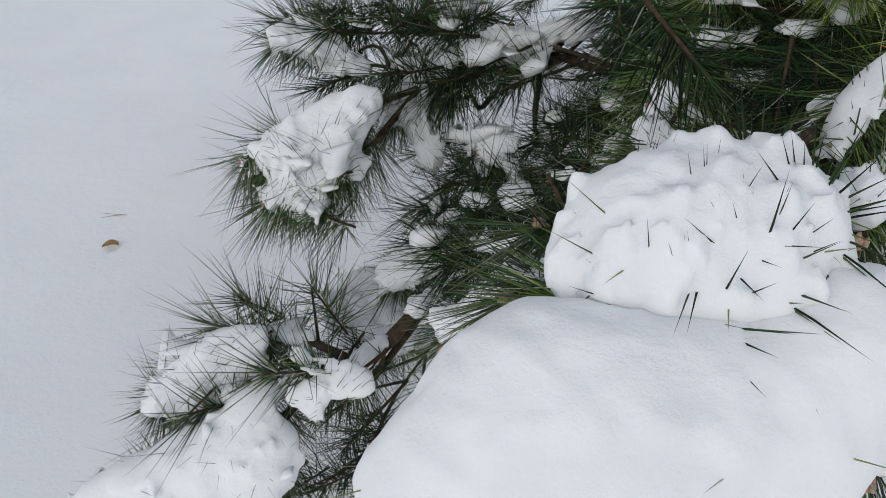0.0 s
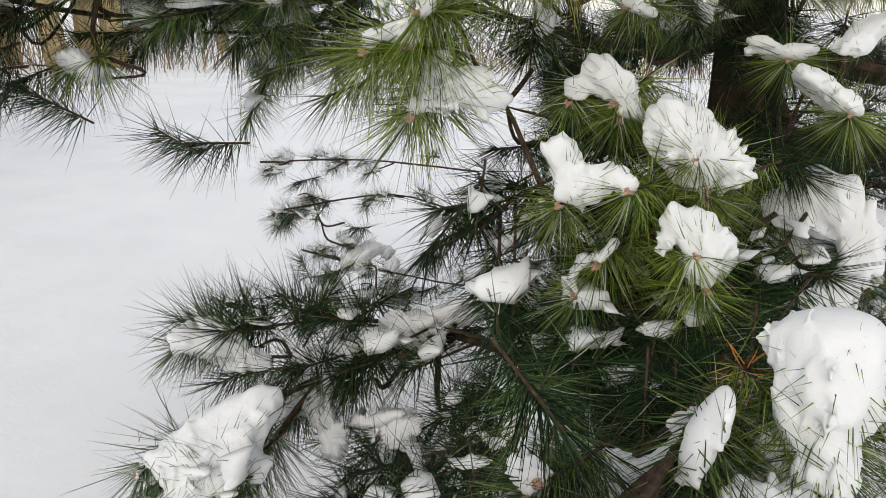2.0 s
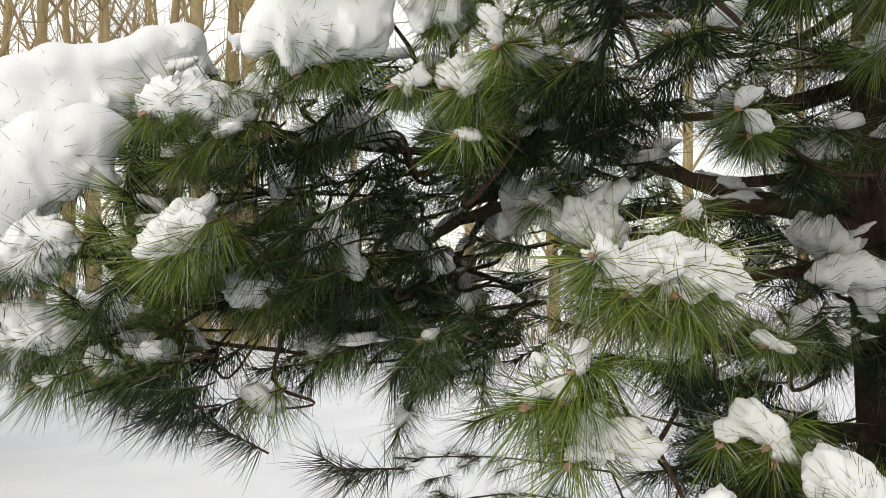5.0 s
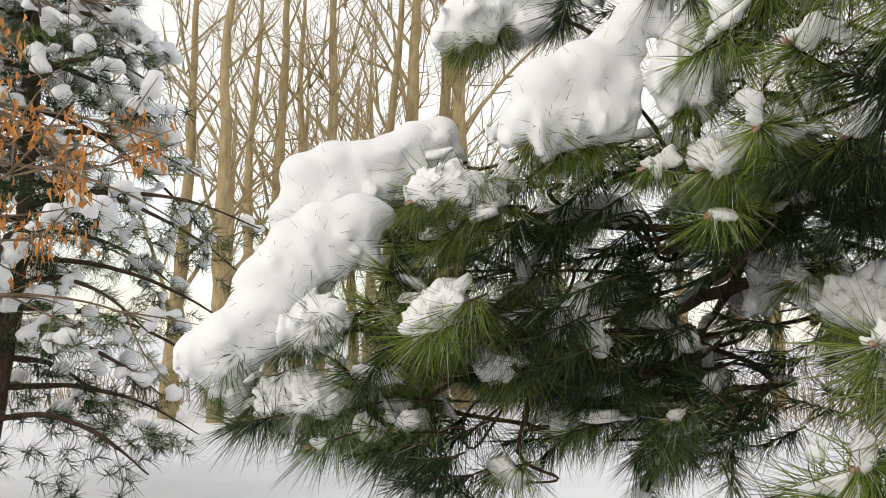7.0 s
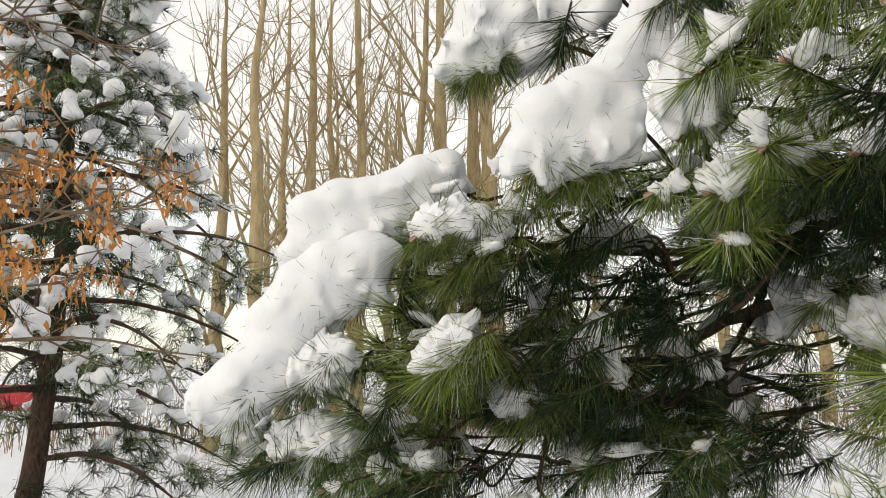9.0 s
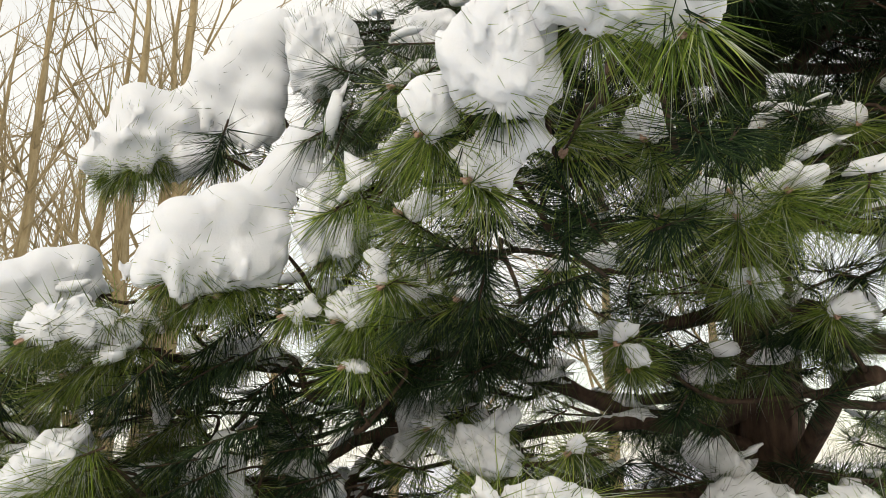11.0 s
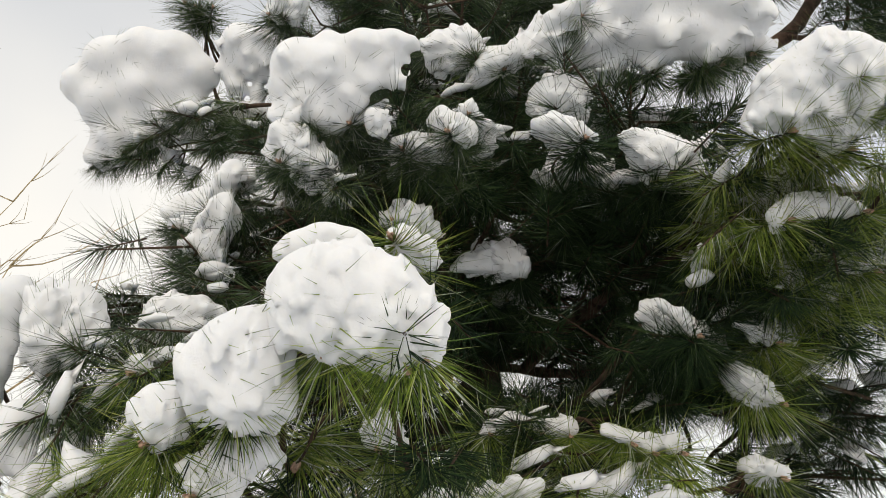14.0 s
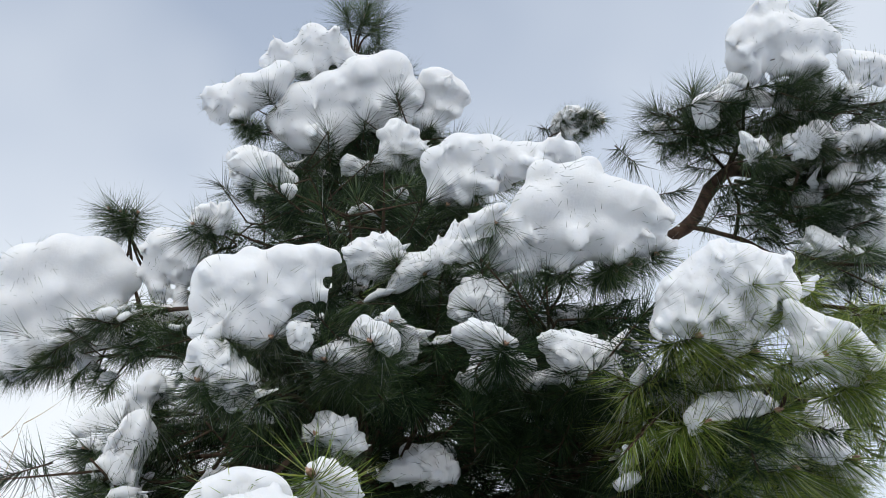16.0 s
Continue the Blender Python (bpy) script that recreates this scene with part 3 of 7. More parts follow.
def spray(points, count=12, scale=1.0, snowy=0.85, shaded=False):
    """A thin bough with side twigs, each with a tuft of needles at its end."""
    p = np.array(points)
    x, y, z = p[:, :3].mean(0)
    # within this box of the shady flank the darker needles put the shade in
    shaded = shaded or (0.6 < x < 1.5 and y > 0.75 and 2.0 < z < 2.8)
    dense = np.concatenate([p[i] + (p[i + 1] - p[i]) * np.linspace(0, 1, 8)[:, None] for i in range(len(p) - 1)])
    root = nearest_wood(p[0, :3])
    gap = np.linalg.norm(root[:3] - p[0, :3])
    start = [(*root[:3], min(root[3], 0.010))] if 0.05 < gap < 0.9 else []
    b = bough(start + [tuple(q) for q in p], 6, 0.12, TWIG)
    WOOD.append(dense)
    items = []
    for j in range(count + 1):
        f = rng.uniform(0.12, 1.0) * (len(dense) - 2) if j < count else len(dense) - 2
        q = dense[int(f), :3]
        d = unit(dense[int(f) + 1, :3] - q)
        side = unit(np.cross(d, (0, 0, 1)) + 1e-6)
        off = np.zeros(3)
        if j < count:
            off = side * (1 if j % 2 else -1) * rng.uniform(0.03, 0.15) + d * rng.uniform(0.02, 0.12) + np.array((0, 0, rng.uniform(-0.09, 0.05)))
        off = off * scale
        tip = q + off + d * 0.02
        ax = unit(off + d * 0.08 + rng.randn(3) * 0.03)
        if j < count:
            sv, sf = tube([(*q, 0.003), (*tip, 0.0016)], 4, j)
            items.append(((sv, sf, [1] * len(sf)), Matrix.Translation(-Vector(pine.location))))
        items.append(((DRAPED if z > 0.85 else THIN)[rng.randint(6)], Matrix.Translation(-Vector(pine.location)) @ aim(tip, ax, rng.uniform(-0.5, 0.5)) @ Matrix.Scale(scale, 4)))
        if rng.rand() < snowy:
            fleck(tip, ax, scale)
    tagged(part("foliage", joined("foliage", items, [SHADE_DARK_NEEDLE if shaded else needle_tone((x, y, z)), TWIG, BUD]), b), "green needle tufts along thin twigs", kind="stuff")


limb([(0.969, 1.696, 1.651, 0.0298), (0.757, 1.736, 1.617, 0.0218), (0.593, 1.732, 1.652, 0.0170), (0.346, 1.619, 1.720, 0.0143), (0.177, 1.525, 1.769, 0.0110), (0.029, 1.417, 1.796, 0.0069)])
limb([(0.976, 1.705, 1.519, 0.0253), (0.656, 1.718, 1.610, 0.0184), (0.278, 1.698, 1.577, 0.0134), (0.081, 1.649, 1.651, 0.0143), (-0.102, 1.551, 1.507, 0.0086), (-0.243, 1.478, 1.481, 0.0060), (-0.482, 1.300, 1.385, 0.0045)])
limb([(0.081, 1.649, 1.651, 0.0104), (0.007, 1.559, 1.518, 0.0074), (-0.074, 1.505, 1.445, 0.0054)])
limb([(0.998, 1.695, 1.479, 0.0223), (0.981, 1.403, 1.657, 0.0221), (0.959, 1.235, 1.669, 0.0179)])
limb([(1.036, 1.698, 1.191, 0.0193), (0.904, 1.261, 0.971, 0.0143), (0.877, 1.135, 0.914, 0.0145), (0.875, 1.008, 0.912, 0.0115)])
limb([(0.317, 1.316, 0.438, 0.0107), (0.146, 0.993, 0.459, 0.0097), (0.038, 0.866, 0.455, 0.0107), (-0.037, 0.744, 0.445, 0.0092), (-0.114, 0.716, 0.433, 0.0058), (-0.203, 0.699, 0.399, 0.0034)])
limb([(-0.062, 0.749, 0.455, 0.0058), (-0.113, 0.766, 0.469, 0.0059), (-0.167, 0.787, 0.463, 0.0043)])
limb([(0.280, 1.349, 0.747, 0.0089), (0.170, 1.227, 0.732, 0.0072), (0.034, 1.176, 0.704, 0.0060), (-0.088, 1.063, 0.696, 0.0042)])
limb([(0.614, 0.866, 0.945, 0.0074), (0.433, 0.595, 0.942, 0.0065), (0.377, 0.524, 0.947, 0.0054), (0.319, 0.438, 0.969, 0.0037)])
limb([(0.270, 1.555, 1.572, 0.0169), (0.141, 1.518, 1.599, 0.0139), (0.010, 1.527, 1.572, 0.0126), (-0.092, 1.477, 1.516, 0.0086), (-0.305, 1.299, 1.417, 0.0045)])
limb([(0.370, 1.672, 1.738, 0.0212), (0.223, 1.540, 1.758, 0.0156), (0.001, 1.413, 1.700, 0.0083), (-0.185, 1.403, 1.704, 0.0083), (-0.342, 1.170, 1.702, 0.0052)])
limb([(0.955, 1.792, 1.581, 0.0266), (0.710, 1.774, 1.616, 0.0223), (0.418, 1.681, 1.718, 0.0165), (0.264, 1.592, 1.766, 0.0104)])
limb([(0.986, 1.742, 1.837, 0.0234), (1.171, 1.426, 1.751, 0.0240), (1.231, 1.200, 1.731, 0.0234), (1.237, 0.993, 1.741, 0.0190)])
limb([(1.197, 1.228, 1.724, 0.0169), (1.267, 1.092, 1.801, 0.0164), (1.255, 0.958, 1.824, 0.0131)])
limb([(1.026, 1.483, 2.435, 0.0172), (1.090, 1.223, 2.487, 0.0116), (1.110, 0.891, 2.428, 0.0063)])
limb([(0.979, 1.462, 2.520, 0.0156), (0.712, 1.210, 2.513, 0.0094), (0.540, 0.962, 2.502, 0.0058)])
limb([(1.661, 1.157, 3.417, 0.0225), (1.841, 0.928, 3.423, 0.0225), (1.993, 0.778, 3.591, 0.0216), (2.165, 0.738, 3.516, 0.0132), (2.278, 0.721, 3.314, 0.0086)])
limb([(1.984, 0.803, 3.586, 0.0194), (2.120, 0.663, 3.672, 0.0145), (2.162, 0.514, 3.765, 0.0091)])
# near mound and the wide cushion below it
snow([(0.171, 0.304, 0.996, 0.020), (0.192, 0.310, 1.005, 0.021), (0.218, 0.311, 1.006, 0.021), (0.243, 0.310, 1.004, 0.021), (0.267, 0.307, 1.000, 0.021), (0.175, 0.293, 0.981, 0.023), (0.200, 0.294, 0.982, 0.028), (0.229, 0.293, 0.980, 0.030), (0.257, 0.294, 0.981, 0.028), (0.279, 0.296, 0.985, 0.016), (0.159, 0.281, 0.963, 0.013), (0.179, 0.277, 0.957, 0.019), (0.208, 0.276, 0.956, 0.024), (0.237, 0.275, 0.954, 0.024), (0.265, 0.280, 0.961, 0.024), (0.149, 0.278, 0.959, 0.009), (0.187, 0.267, 0.943, 0.009), (0.219, 0.265, 0.939, 0.011), (0.250, 0.269, 0.944, 0.013), (0.277, 0.286, 0.969, 0.016), (0.239, 0.319, 1.018, 0.009), (0.265, 0.317, 1.015, 0.009)], tufts=0, ragged=0.9, fan=False, prick=2.2)
snow([(0.069, 0.197, 0.877, 0.027), (0.086, 0.209, 0.894, 0.027), (0.112, 0.221, 0.911, 0.028), (0.135, 0.231, 0.926, 0.027), (0.162, 0.237, 0.934, 0.024), (0.189, 0.232, 0.928, 0.030), (0.219, 0.233, 0.929, 0.030), (0.249, 0.238, 0.935, 0.030), (0.278, 0.247, 0.949, 0.027), (0.296, 0.256, 0.962, 0.021), (0.304, 0.265, 0.974, 0.016), (0.116, 0.203, 0.885, 0.036), (0.161, 0.213, 0.899, 0.036), (0.206, 0.211, 0.896, 0.036), (0.251, 0.216, 0.903, 0.033), (0.276, 0.206, 0.889, 0.022), (0.292, 0.234, 0.929, 0.022), (0.115, 0.237, 0.935, 0.014), (0.131, 0.241, 0.940, 0.014), (0.149, 0.244, 0.945, 0.014), (0.057, 0.197, 0.878, 0.016), (0.306, 0.245, 0.945, 0.020), (0.148, 0.187, 0.862, 0.036), (0.088, 0.181, 0.854, 0.031), (0.208, 0.187, 0.861, 0.033), (0.102, 0.228, 0.922, 0.016)], tufts=0, ragged=0.2, prick=0.8, fan=False)
snow([(0.346, 0.273, 0.871, 0.016), (0.354, 0.257, 0.863, 0.023)], tufts=1)
snow([(0.138, 0.438, 0.853, 0.018), (0.153, 0.418, 0.863, 0.013), (0.175, 0.421, 0.873, 0.013)], tufts=1)
# fine shoots round the mound
snow([(0.242, 0.534, 0.933, 0.014), (0.252, 0.526, 0.921, 0.012), (0.264, 0.529, 0.936, 0.010), (0.244, 0.544, 0.955, 0.009)], tufts=2)
snow([(0.394, 0.513, 0.971, 0.021), (0.385, 0.507, 0.949, 0.021), (0.369, 0.419, 0.956, 0.021), (0.377, 0.408, 0.944, 0.021), (0.410, 0.516, 1.004, 0.021)], tufts=2)
snow([(0.485, 0.534, 1.062, 0.024), (0.505, 0.503, 1.024, 0.037), (0.496, 0.481, 0.972, 0.026), (0.519, 0.512, 1.066, 0.034), (0.481, 0.519, 1.022, 0.019), (0.501, 0.466, 0.954, 0.013)], tufts=3,fan=False)
snow([(0.437, 0.480, 0.929, 0.024), (0.454, 0.462, 0.919, 0.024), (0.469, 0.438, 0.903, 0.029), (0.446, 0.443, 0.888, 0.021)], tufts=2)
shoot((0.219, 0.284, 0.989), (0.255, 0.372, 0.927), size="flat")
shoot((0.190, 0.263, 0.953), (0.220, 0.366, 0.901), size="flat")
shoot((0.270, 0.291, 0.999), (0.304, 0.372, 0.944), size="flat")
shoot((0.212, 0.246, 0.961), (0.246, 0.335, 0.907), size="flat")
shoot((0.250, 0.323, 1.004), (0.283, 0.402, 0.956), size="flat")
shoot((0.184, 0.310, 0.982), (0.219, 0.386, 0.930), size="flat")
shoot((0.238, 0.262, 0.980), (0.279, 0.354, 0.918), size="flat")
shoot((0.454, 0.565, 1.005), (0.480, 0.601, 1.006), size="dead")
shoot((0.154, 0.457, 0.885), (0.210, 0.497, 0.851), size=0.12)
shoot((0.124, 0.369, 0.877), (0.171, 0.414, 0.861), size=0.10)
shoot((0.151, 0.282, 0.935), (0.187, 0.326, 0.920), size=0.10)
# left low bough
snow([(-0.208, 0.977, 0.663, 0.028), (-0.165, 0.988, 0.679, 0.033), (-0.132, 1.004, 0.702, 0.033), (-0.098, 1.015, 0.717, 0.030), (-0.064, 1.026, 0.733, 0.023), (-0.172, 0.958, 0.636, 0.030), (-0.129, 0.970, 0.652, 0.033), (-0.086, 0.981, 0.668, 0.026), (-0.144, 0.942, 0.612, 0.023), (-0.162, 0.949, 0.622, 0.023), (-0.234, 0.976, 0.662, 0.014), (-0.072, 0.967, 0.647, 0.016), (-0.196, 0.940, 0.610, 0.012), (-0.139, 0.930, 0.594, 0.010)], tufts=5, needle=0.13)
snow([(-0.015, 1.186, 0.718, 0.029), (0.020, 1.176, 0.703, 0.027), (0.007, 1.154, 0.671, 0.025), (0.029, 1.127, 0.632, 0.027), (0.045, 1.105, 0.600, 0.019), (0.047, 1.199, 0.737, 0.023), (-0.031, 1.141, 0.653, 0.016), (0.071, 1.203, 0.742, 0.016)], tufts=2)
snow([(0.156, 1.119, 0.631, 0.031), (0.137, 1.115, 0.620, 0.017)], tufts=1)
snow([(0.174, 1.232, 0.746, 0.035), (0.147, 1.244, 0.776, 0.023), (0.226, 1.237, 0.774, 0.025), (0.273, 1.236, 0.790, 0.021), (0.314, 1.234, 0.805, 0.023)], tufts=1)
snow([(-0.204, 1.139, 0.803, 0.026), (-0.160, 1.142, 0.786, 0.031), (-0.115, 1.142, 0.764, 0.026), (-0.078, 1.139, 0.743, 0.021)], tufts=1)
snow([(-0.294, 0.695, 0.430, 0.032), (-0.264, 0.709, 0.451, 0.032), (-0.233, 0.728, 0.479, 0.028), (-0.194, 0.734, 0.487, 0.026), (-0.262, 0.687, 0.418, 0.024), (-0.223, 0.706, 0.446, 0.024), (-0.179, 0.739, 0.494, 0.016), (-0.226, 0.693, 0.426, 0.016), (-0.310, 0.690, 0.423, 0.016)], tufts=3)
snow([(-0.180, 0.657, 0.445, 0.034), (-0.185, 0.626, 0.400, 0.040), (-0.145, 0.610, 0.376, 0.038), (-0.222, 0.616, 0.386, 0.038), (-0.275, 0.610, 0.378, 0.040), (-0.328, 0.595, 0.357, 0.040), (-0.373, 0.581, 0.336, 0.037), (-0.131, 0.632, 0.408, 0.028), (-0.243, 0.594, 0.354, 0.044), (-0.166, 0.592, 0.350, 0.044), (-0.303, 0.579, 0.332, 0.044), (-0.216, 0.638, 0.418, 0.020), (-0.158, 0.670, 0.464, 0.019), (-0.262, 0.630, 0.407, 0.017)], tufts=2, fan=False)
snow([(0.032, 0.955, 0.490, 0.032), (-0.004, 0.942, 0.475, 0.030), (0.097, 0.963, 0.500, 0.027), (0.084, 0.996, 0.550, 0.022)], tufts=1)
snow([(-0.053, 0.954, 0.415, 0.047), (-0.060, 0.929, 0.385, 0.052), (-0.013, 0.934, 0.384, 0.043)], tufts=2)
snow([(0.090, 0.704, 0.572, 0.025), (0.140, 0.727, 0.604, 0.022)], tufts=1)
# tips in the middle
snow([(0.332, 0.858, 1.164, 0.024), (0.359, 0.846, 1.134, 0.025), (0.342, 0.846, 1.110, 0.014), (0.402, 0.833, 1.138, 0.018), (0.421, 0.826, 1.132, 0.013), (0.373, 0.837, 1.109, 0.011)], tufts=2)
snow([(0.488, 0.883, 1.187, 0.027), (0.518, 0.870, 1.182, 0.030), (0.538, 0.857, 1.158, 0.024), (0.511, 0.866, 1.136, 0.021), (0.528, 0.854, 1.110, 0.011), (0.472, 0.887, 1.166, 0.015)], tufts=2)
snow([(0.471, 0.808, 1.090, 0.024), (0.498, 0.793, 1.078, 0.028), (0.523, 0.777, 1.066, 0.021), (0.497, 0.781, 1.034, 0.018), (0.461, 0.804, 1.058, 0.014), (0.506, 0.772, 1.020, 0.010)], tufts=2)
snow([(0.382, 0.865, 1.017, 0.015), (0.401, 0.861, 1.026, 0.013), (0.362, 0.861, 0.988, 0.013), (0.417, 0.861, 1.043, 0.012), (0.372, 0.855, 0.979, 0.007)], tufts=2)
snow([(0.171, 1.248, 1.176, 0.023), (0.281, 1.238, 1.184, 0.023), (0.308, 1.234, 1.180, 0.015)], tufts=1)
snow([(0.462, 0.992, 1.209, 0.021), (0.474, 0.986, 1.192, 0.011)], tufts=1)
# bright tip with the fan of snow
snow([(0.252, 0.923, 1.464, 0.027), (0.294, 0.915, 1.471, 0.030), (0.337, 0.907, 1.457, 0.031), (0.376, 0.898, 1.440, 0.022), (0.310, 0.914, 1.436, 0.021), (0.242, 0.926, 1.432, 0.015), (0.201, 0.927, 1.484, 0.016)], tufts=4, needle=0.17)
snow([(0.122, 0.905, 1.334, 0.014), (0.109, 0.901, 1.287, 0.016), (0.158, 0.900, 1.291, 0.014), (0.176, 0.903, 1.348, 0.017), (0.169, 0.902, 1.327, 0.010), (0.144, 0.901, 1.298, 0.014)], tufts=3, needle=0.15)
snow([(0.193, 0.924, 1.255, 0.024), (0.227, 0.917, 1.230, 0.028), (0.263, 0.910, 1.220, 0.025), (0.164, 0.919, 1.207, 0.015), (0.245, 0.909, 1.198, 0.012), (0.204, 0.916, 1.208, 0.013)], tufts=1,needle=0.14)
snow([(0.417, 1.004, 1.246, 0.023), (0.448, 0.992, 1.227, 0.025), (0.463, 0.982, 1.195, 0.017), (0.386, 1.008, 1.216, 0.015)], tufts=2)
snow([(0.475, 0.901, 1.191, 0.030), (0.508, 0.887, 1.186, 0.034), (0.527, 0.872, 1.155, 0.027), (0.532, 0.861, 1.124, 0.014), (0.555, 0.858, 1.151, 0.019)], tufts=2)
snow([(0.798, 1.153, 1.438, 0.041), (0.822, 1.139, 1.452, 0.033), (0.849, 1.124, 1.427, 0.030)], tufts=1,needle=0.14)
snow([(0.839, 1.580, 1.447, 0.052), (0.873, 1.566, 1.417, 0.046), (0.870, 1.567, 1.380, 0.023), (0.903, 1.551, 1.435, 0.036)], tufts=1)
snow([(0.778, 1.653, 1.550, 0.040), (0.809, 1.643, 1.518, 0.047), (0.829, 1.637, 1.480, 0.028)], tufts=1)
snow([(0.702, 1.475, 1.350, 0.042), (0.734, 1.461, 1.310, 0.033)], tufts=1)
snow([(0.500, 1.175, 1.343, 0.019), (0.535, 1.163, 1.326, 0.014)], tufts=1)
snow([(0.715, 1.138, 1.280, 0.022), (0.749, 1.118, 1.266, 0.020), (0.771, 1.107, 1.274, 0.016)], tufts=1)
snow([(0.746, 1.000, 1.230, 0.022), (0.774, 0.979, 1.208, 0.024), (0.723, 1.016, 1.245, 0.017)], tufts=1)
snow([(0.374, 1.095, 1.548, 0.016)], tufts=1)
snow([(0.426, 1.400, 1.305, 0.030), (0.405, 1.404, 1.293, 0.019)], tufts=1)
snow([(0.094, 1.626, 1.572, 0.037), (0.179, 1.621, 1.600, 0.030)], tufts=1)
snow([(0.776, 1.196, 0.919, 0.027), (0.818, 1.177, 0.931, 0.030), (0.858, 1.159, 0.944, 0.032), (0.889, 1.142, 0.952, 0.027), (0.916, 1.119, 0.940, 0.027), (0.934, 1.096, 0.913, 0.025)], tufts=0)
snow([(0.829, 1.093, 1.062, 0.041), (0.856, 1.071, 1.049, 0.041), (0.872, 1.045, 1.000, 0.033), (0.878, 1.026, 0.960, 0.025), (0.791, 1.106, 1.030, 0.033)], tufts=2)
snow([(0.819, 1.023, 1.313, 0.023), (0.800, 1.033, 1.290, 0.021), (0.840, 1.010, 1.326, 0.017)], tufts=0)
# left boughs at eye height
snow([(-0.380, 1.267, 1.455, 0.046), (-0.346, 1.279, 1.465, 0.031), (-0.370, 1.273, 1.409, 0.025), (-0.398, 1.262, 1.417, 0.025)], tufts=1,needle=0.13)
snow([(-0.218, 1.311, 1.518, 0.023), (-0.211, 1.316, 1.480, 0.029), (-0.199, 1.321, 1.454, 0.018)], tufts=1,needle=0.13)
snow([(-0.301, 1.430, 1.323, 0.033), (-0.291, 1.431, 1.299, 0.020)], tufts=1)
snow([(-0.485, 1.305, 1.539, 0.046), (-0.511, 1.297, 1.505, 0.041), (-0.518, 1.296, 1.468, 0.027)], tufts=1)
snow([(-0.039, 1.627, 1.476, 0.034), (-0.004, 1.632, 1.423, 0.028)], tufts=1)
snow([(-0.172, 1.710, 1.510, 0.032), (0.002, 1.733, 1.380, 0.029), (-0.101, 1.722, 1.307, 0.023)], tufts=1)
snow([(-0.363, 1.306, 1.208, 0.026), (-0.393, 1.298, 1.224, 0.022)], tufts=1,needle=0.14)
snow([(-0.459, 1.377, 1.447, 0.031), (-0.368, 1.405, 1.511, 0.037), (-0.422, 1.388, 1.501, 0.031), (-0.349, 1.411, 1.520, 0.028)], tufts=1)
# far low sprigs beyond the tips
snow([(0.090, 2.725, 0.434, 0.037), (0.176, 2.705, 0.374, 0.032), (0.005, 2.710, 0.393, 0.028), (-0.017, 2.734, 0.474, 0.026), (-0.080, 2.692, 0.353, 0.026), (0.069, 2.701, 0.362, 0.026)], tufts=1,needle=0.1)
snow([(-0.173, 2.843, 0.531, 0.027), (-0.086, 2.861, 0.572, 0.027), (-0.259, 2.827, 0.507, 0.022)], tufts=1,needle=0.1)
snow([(0.042, 2.757, 0.367, 0.040), (0.151, 2.771, 0.406, 0.036), (-0.043, 2.725, 0.291, 0.033), (0.216, 2.741, 0.325, 0.031), (-0.126, 2.697, 0.236, 0.036), (0.086, 2.743, 0.327, 0.031), (0.020, 2.778, 0.428, 0.027), (-0.086, 2.745, 0.351, 0.027), (0.172, 2.719, 0.266, 0.027), (-0.166, 2.662, 0.163, 0.027)], tufts=2,needle=0.1, fan=False)
snow([(-0.154, 2.819, 0.598, 0.027), (-0.260, 2.800, 0.571, 0.022), (-0.220, 2.849, 0.748, 0.027)], tufts=1,needle=0.1)
# the heavy left end of the long bough
snow([(-0.899, 1.040, 1.438, 0.050), (-0.853, 1.057, 1.470, 0.056), (-0.801, 1.076, 1.513, 0.052), (-0.866, 1.059, 1.411, 0.047), (-0.825, 1.075, 1.437, 0.046), (-0.771, 1.089, 1.523, 0.043), (-0.910, 1.038, 1.411, 0.033), (-0.828, 1.081, 1.384, 0.026), (-0.784, 1.090, 1.470, 0.035), (-0.841, 1.081, 1.340, 0.028), (-0.869, 1.064, 1.362, 0.027), (-0.622, 1.158, 1.698, 0.049), (-0.664, 1.142, 1.665, 0.054), (-0.715, 1.121, 1.644, 0.057), (-0.767, 1.101, 1.611, 0.057), (-0.808, 1.086, 1.579, 0.049), (-0.636, 1.160, 1.638, 0.039), (-0.687, 1.139, 1.611, 0.047), (-0.739, 1.119, 1.578, 0.047), (-0.592, 1.172, 1.698, 0.030), (-0.617, 1.171, 1.616, 0.021), (-0.702, 1.121, 1.688, 0.050), (-0.642, 1.147, 1.709, 0.044), (-0.754, 1.101, 1.655, 0.046)], tufts=4, fan=False, ragged=0.8)
snow([(-0.714, 1.097, 1.496, 0.045), (-0.674, 1.113, 1.517, 0.034), (-0.739, 1.087, 1.480, 0.026), (-0.691, 1.112, 1.469, 0.030), (-0.655, 1.124, 1.501, 0.017)], tufts=2)
snow([(-0.756, 1.149, 1.787, 0.055), (-0.703, 1.170, 1.816, 0.053), (-0.651, 1.194, 1.821, 0.050), (-0.604, 1.215, 1.832, 0.050), (-0.555, 1.234, 1.866, 0.048), (-0.508, 1.254, 1.883, 0.044), (-0.484, 1.270, 1.843, 0.027), (-0.749, 1.160, 1.731, 0.060), (-0.686, 1.187, 1.753, 0.055), (-0.623, 1.215, 1.770, 0.049), (-0.559, 1.241, 1.798, 0.044), (-0.507, 1.266, 1.797, 0.030), (-0.792, 1.143, 1.708, 0.039), (-0.774, 1.158, 1.662, 0.044), (-0.801, 1.148, 1.640, 0.038)], tufts=3, fan=False)
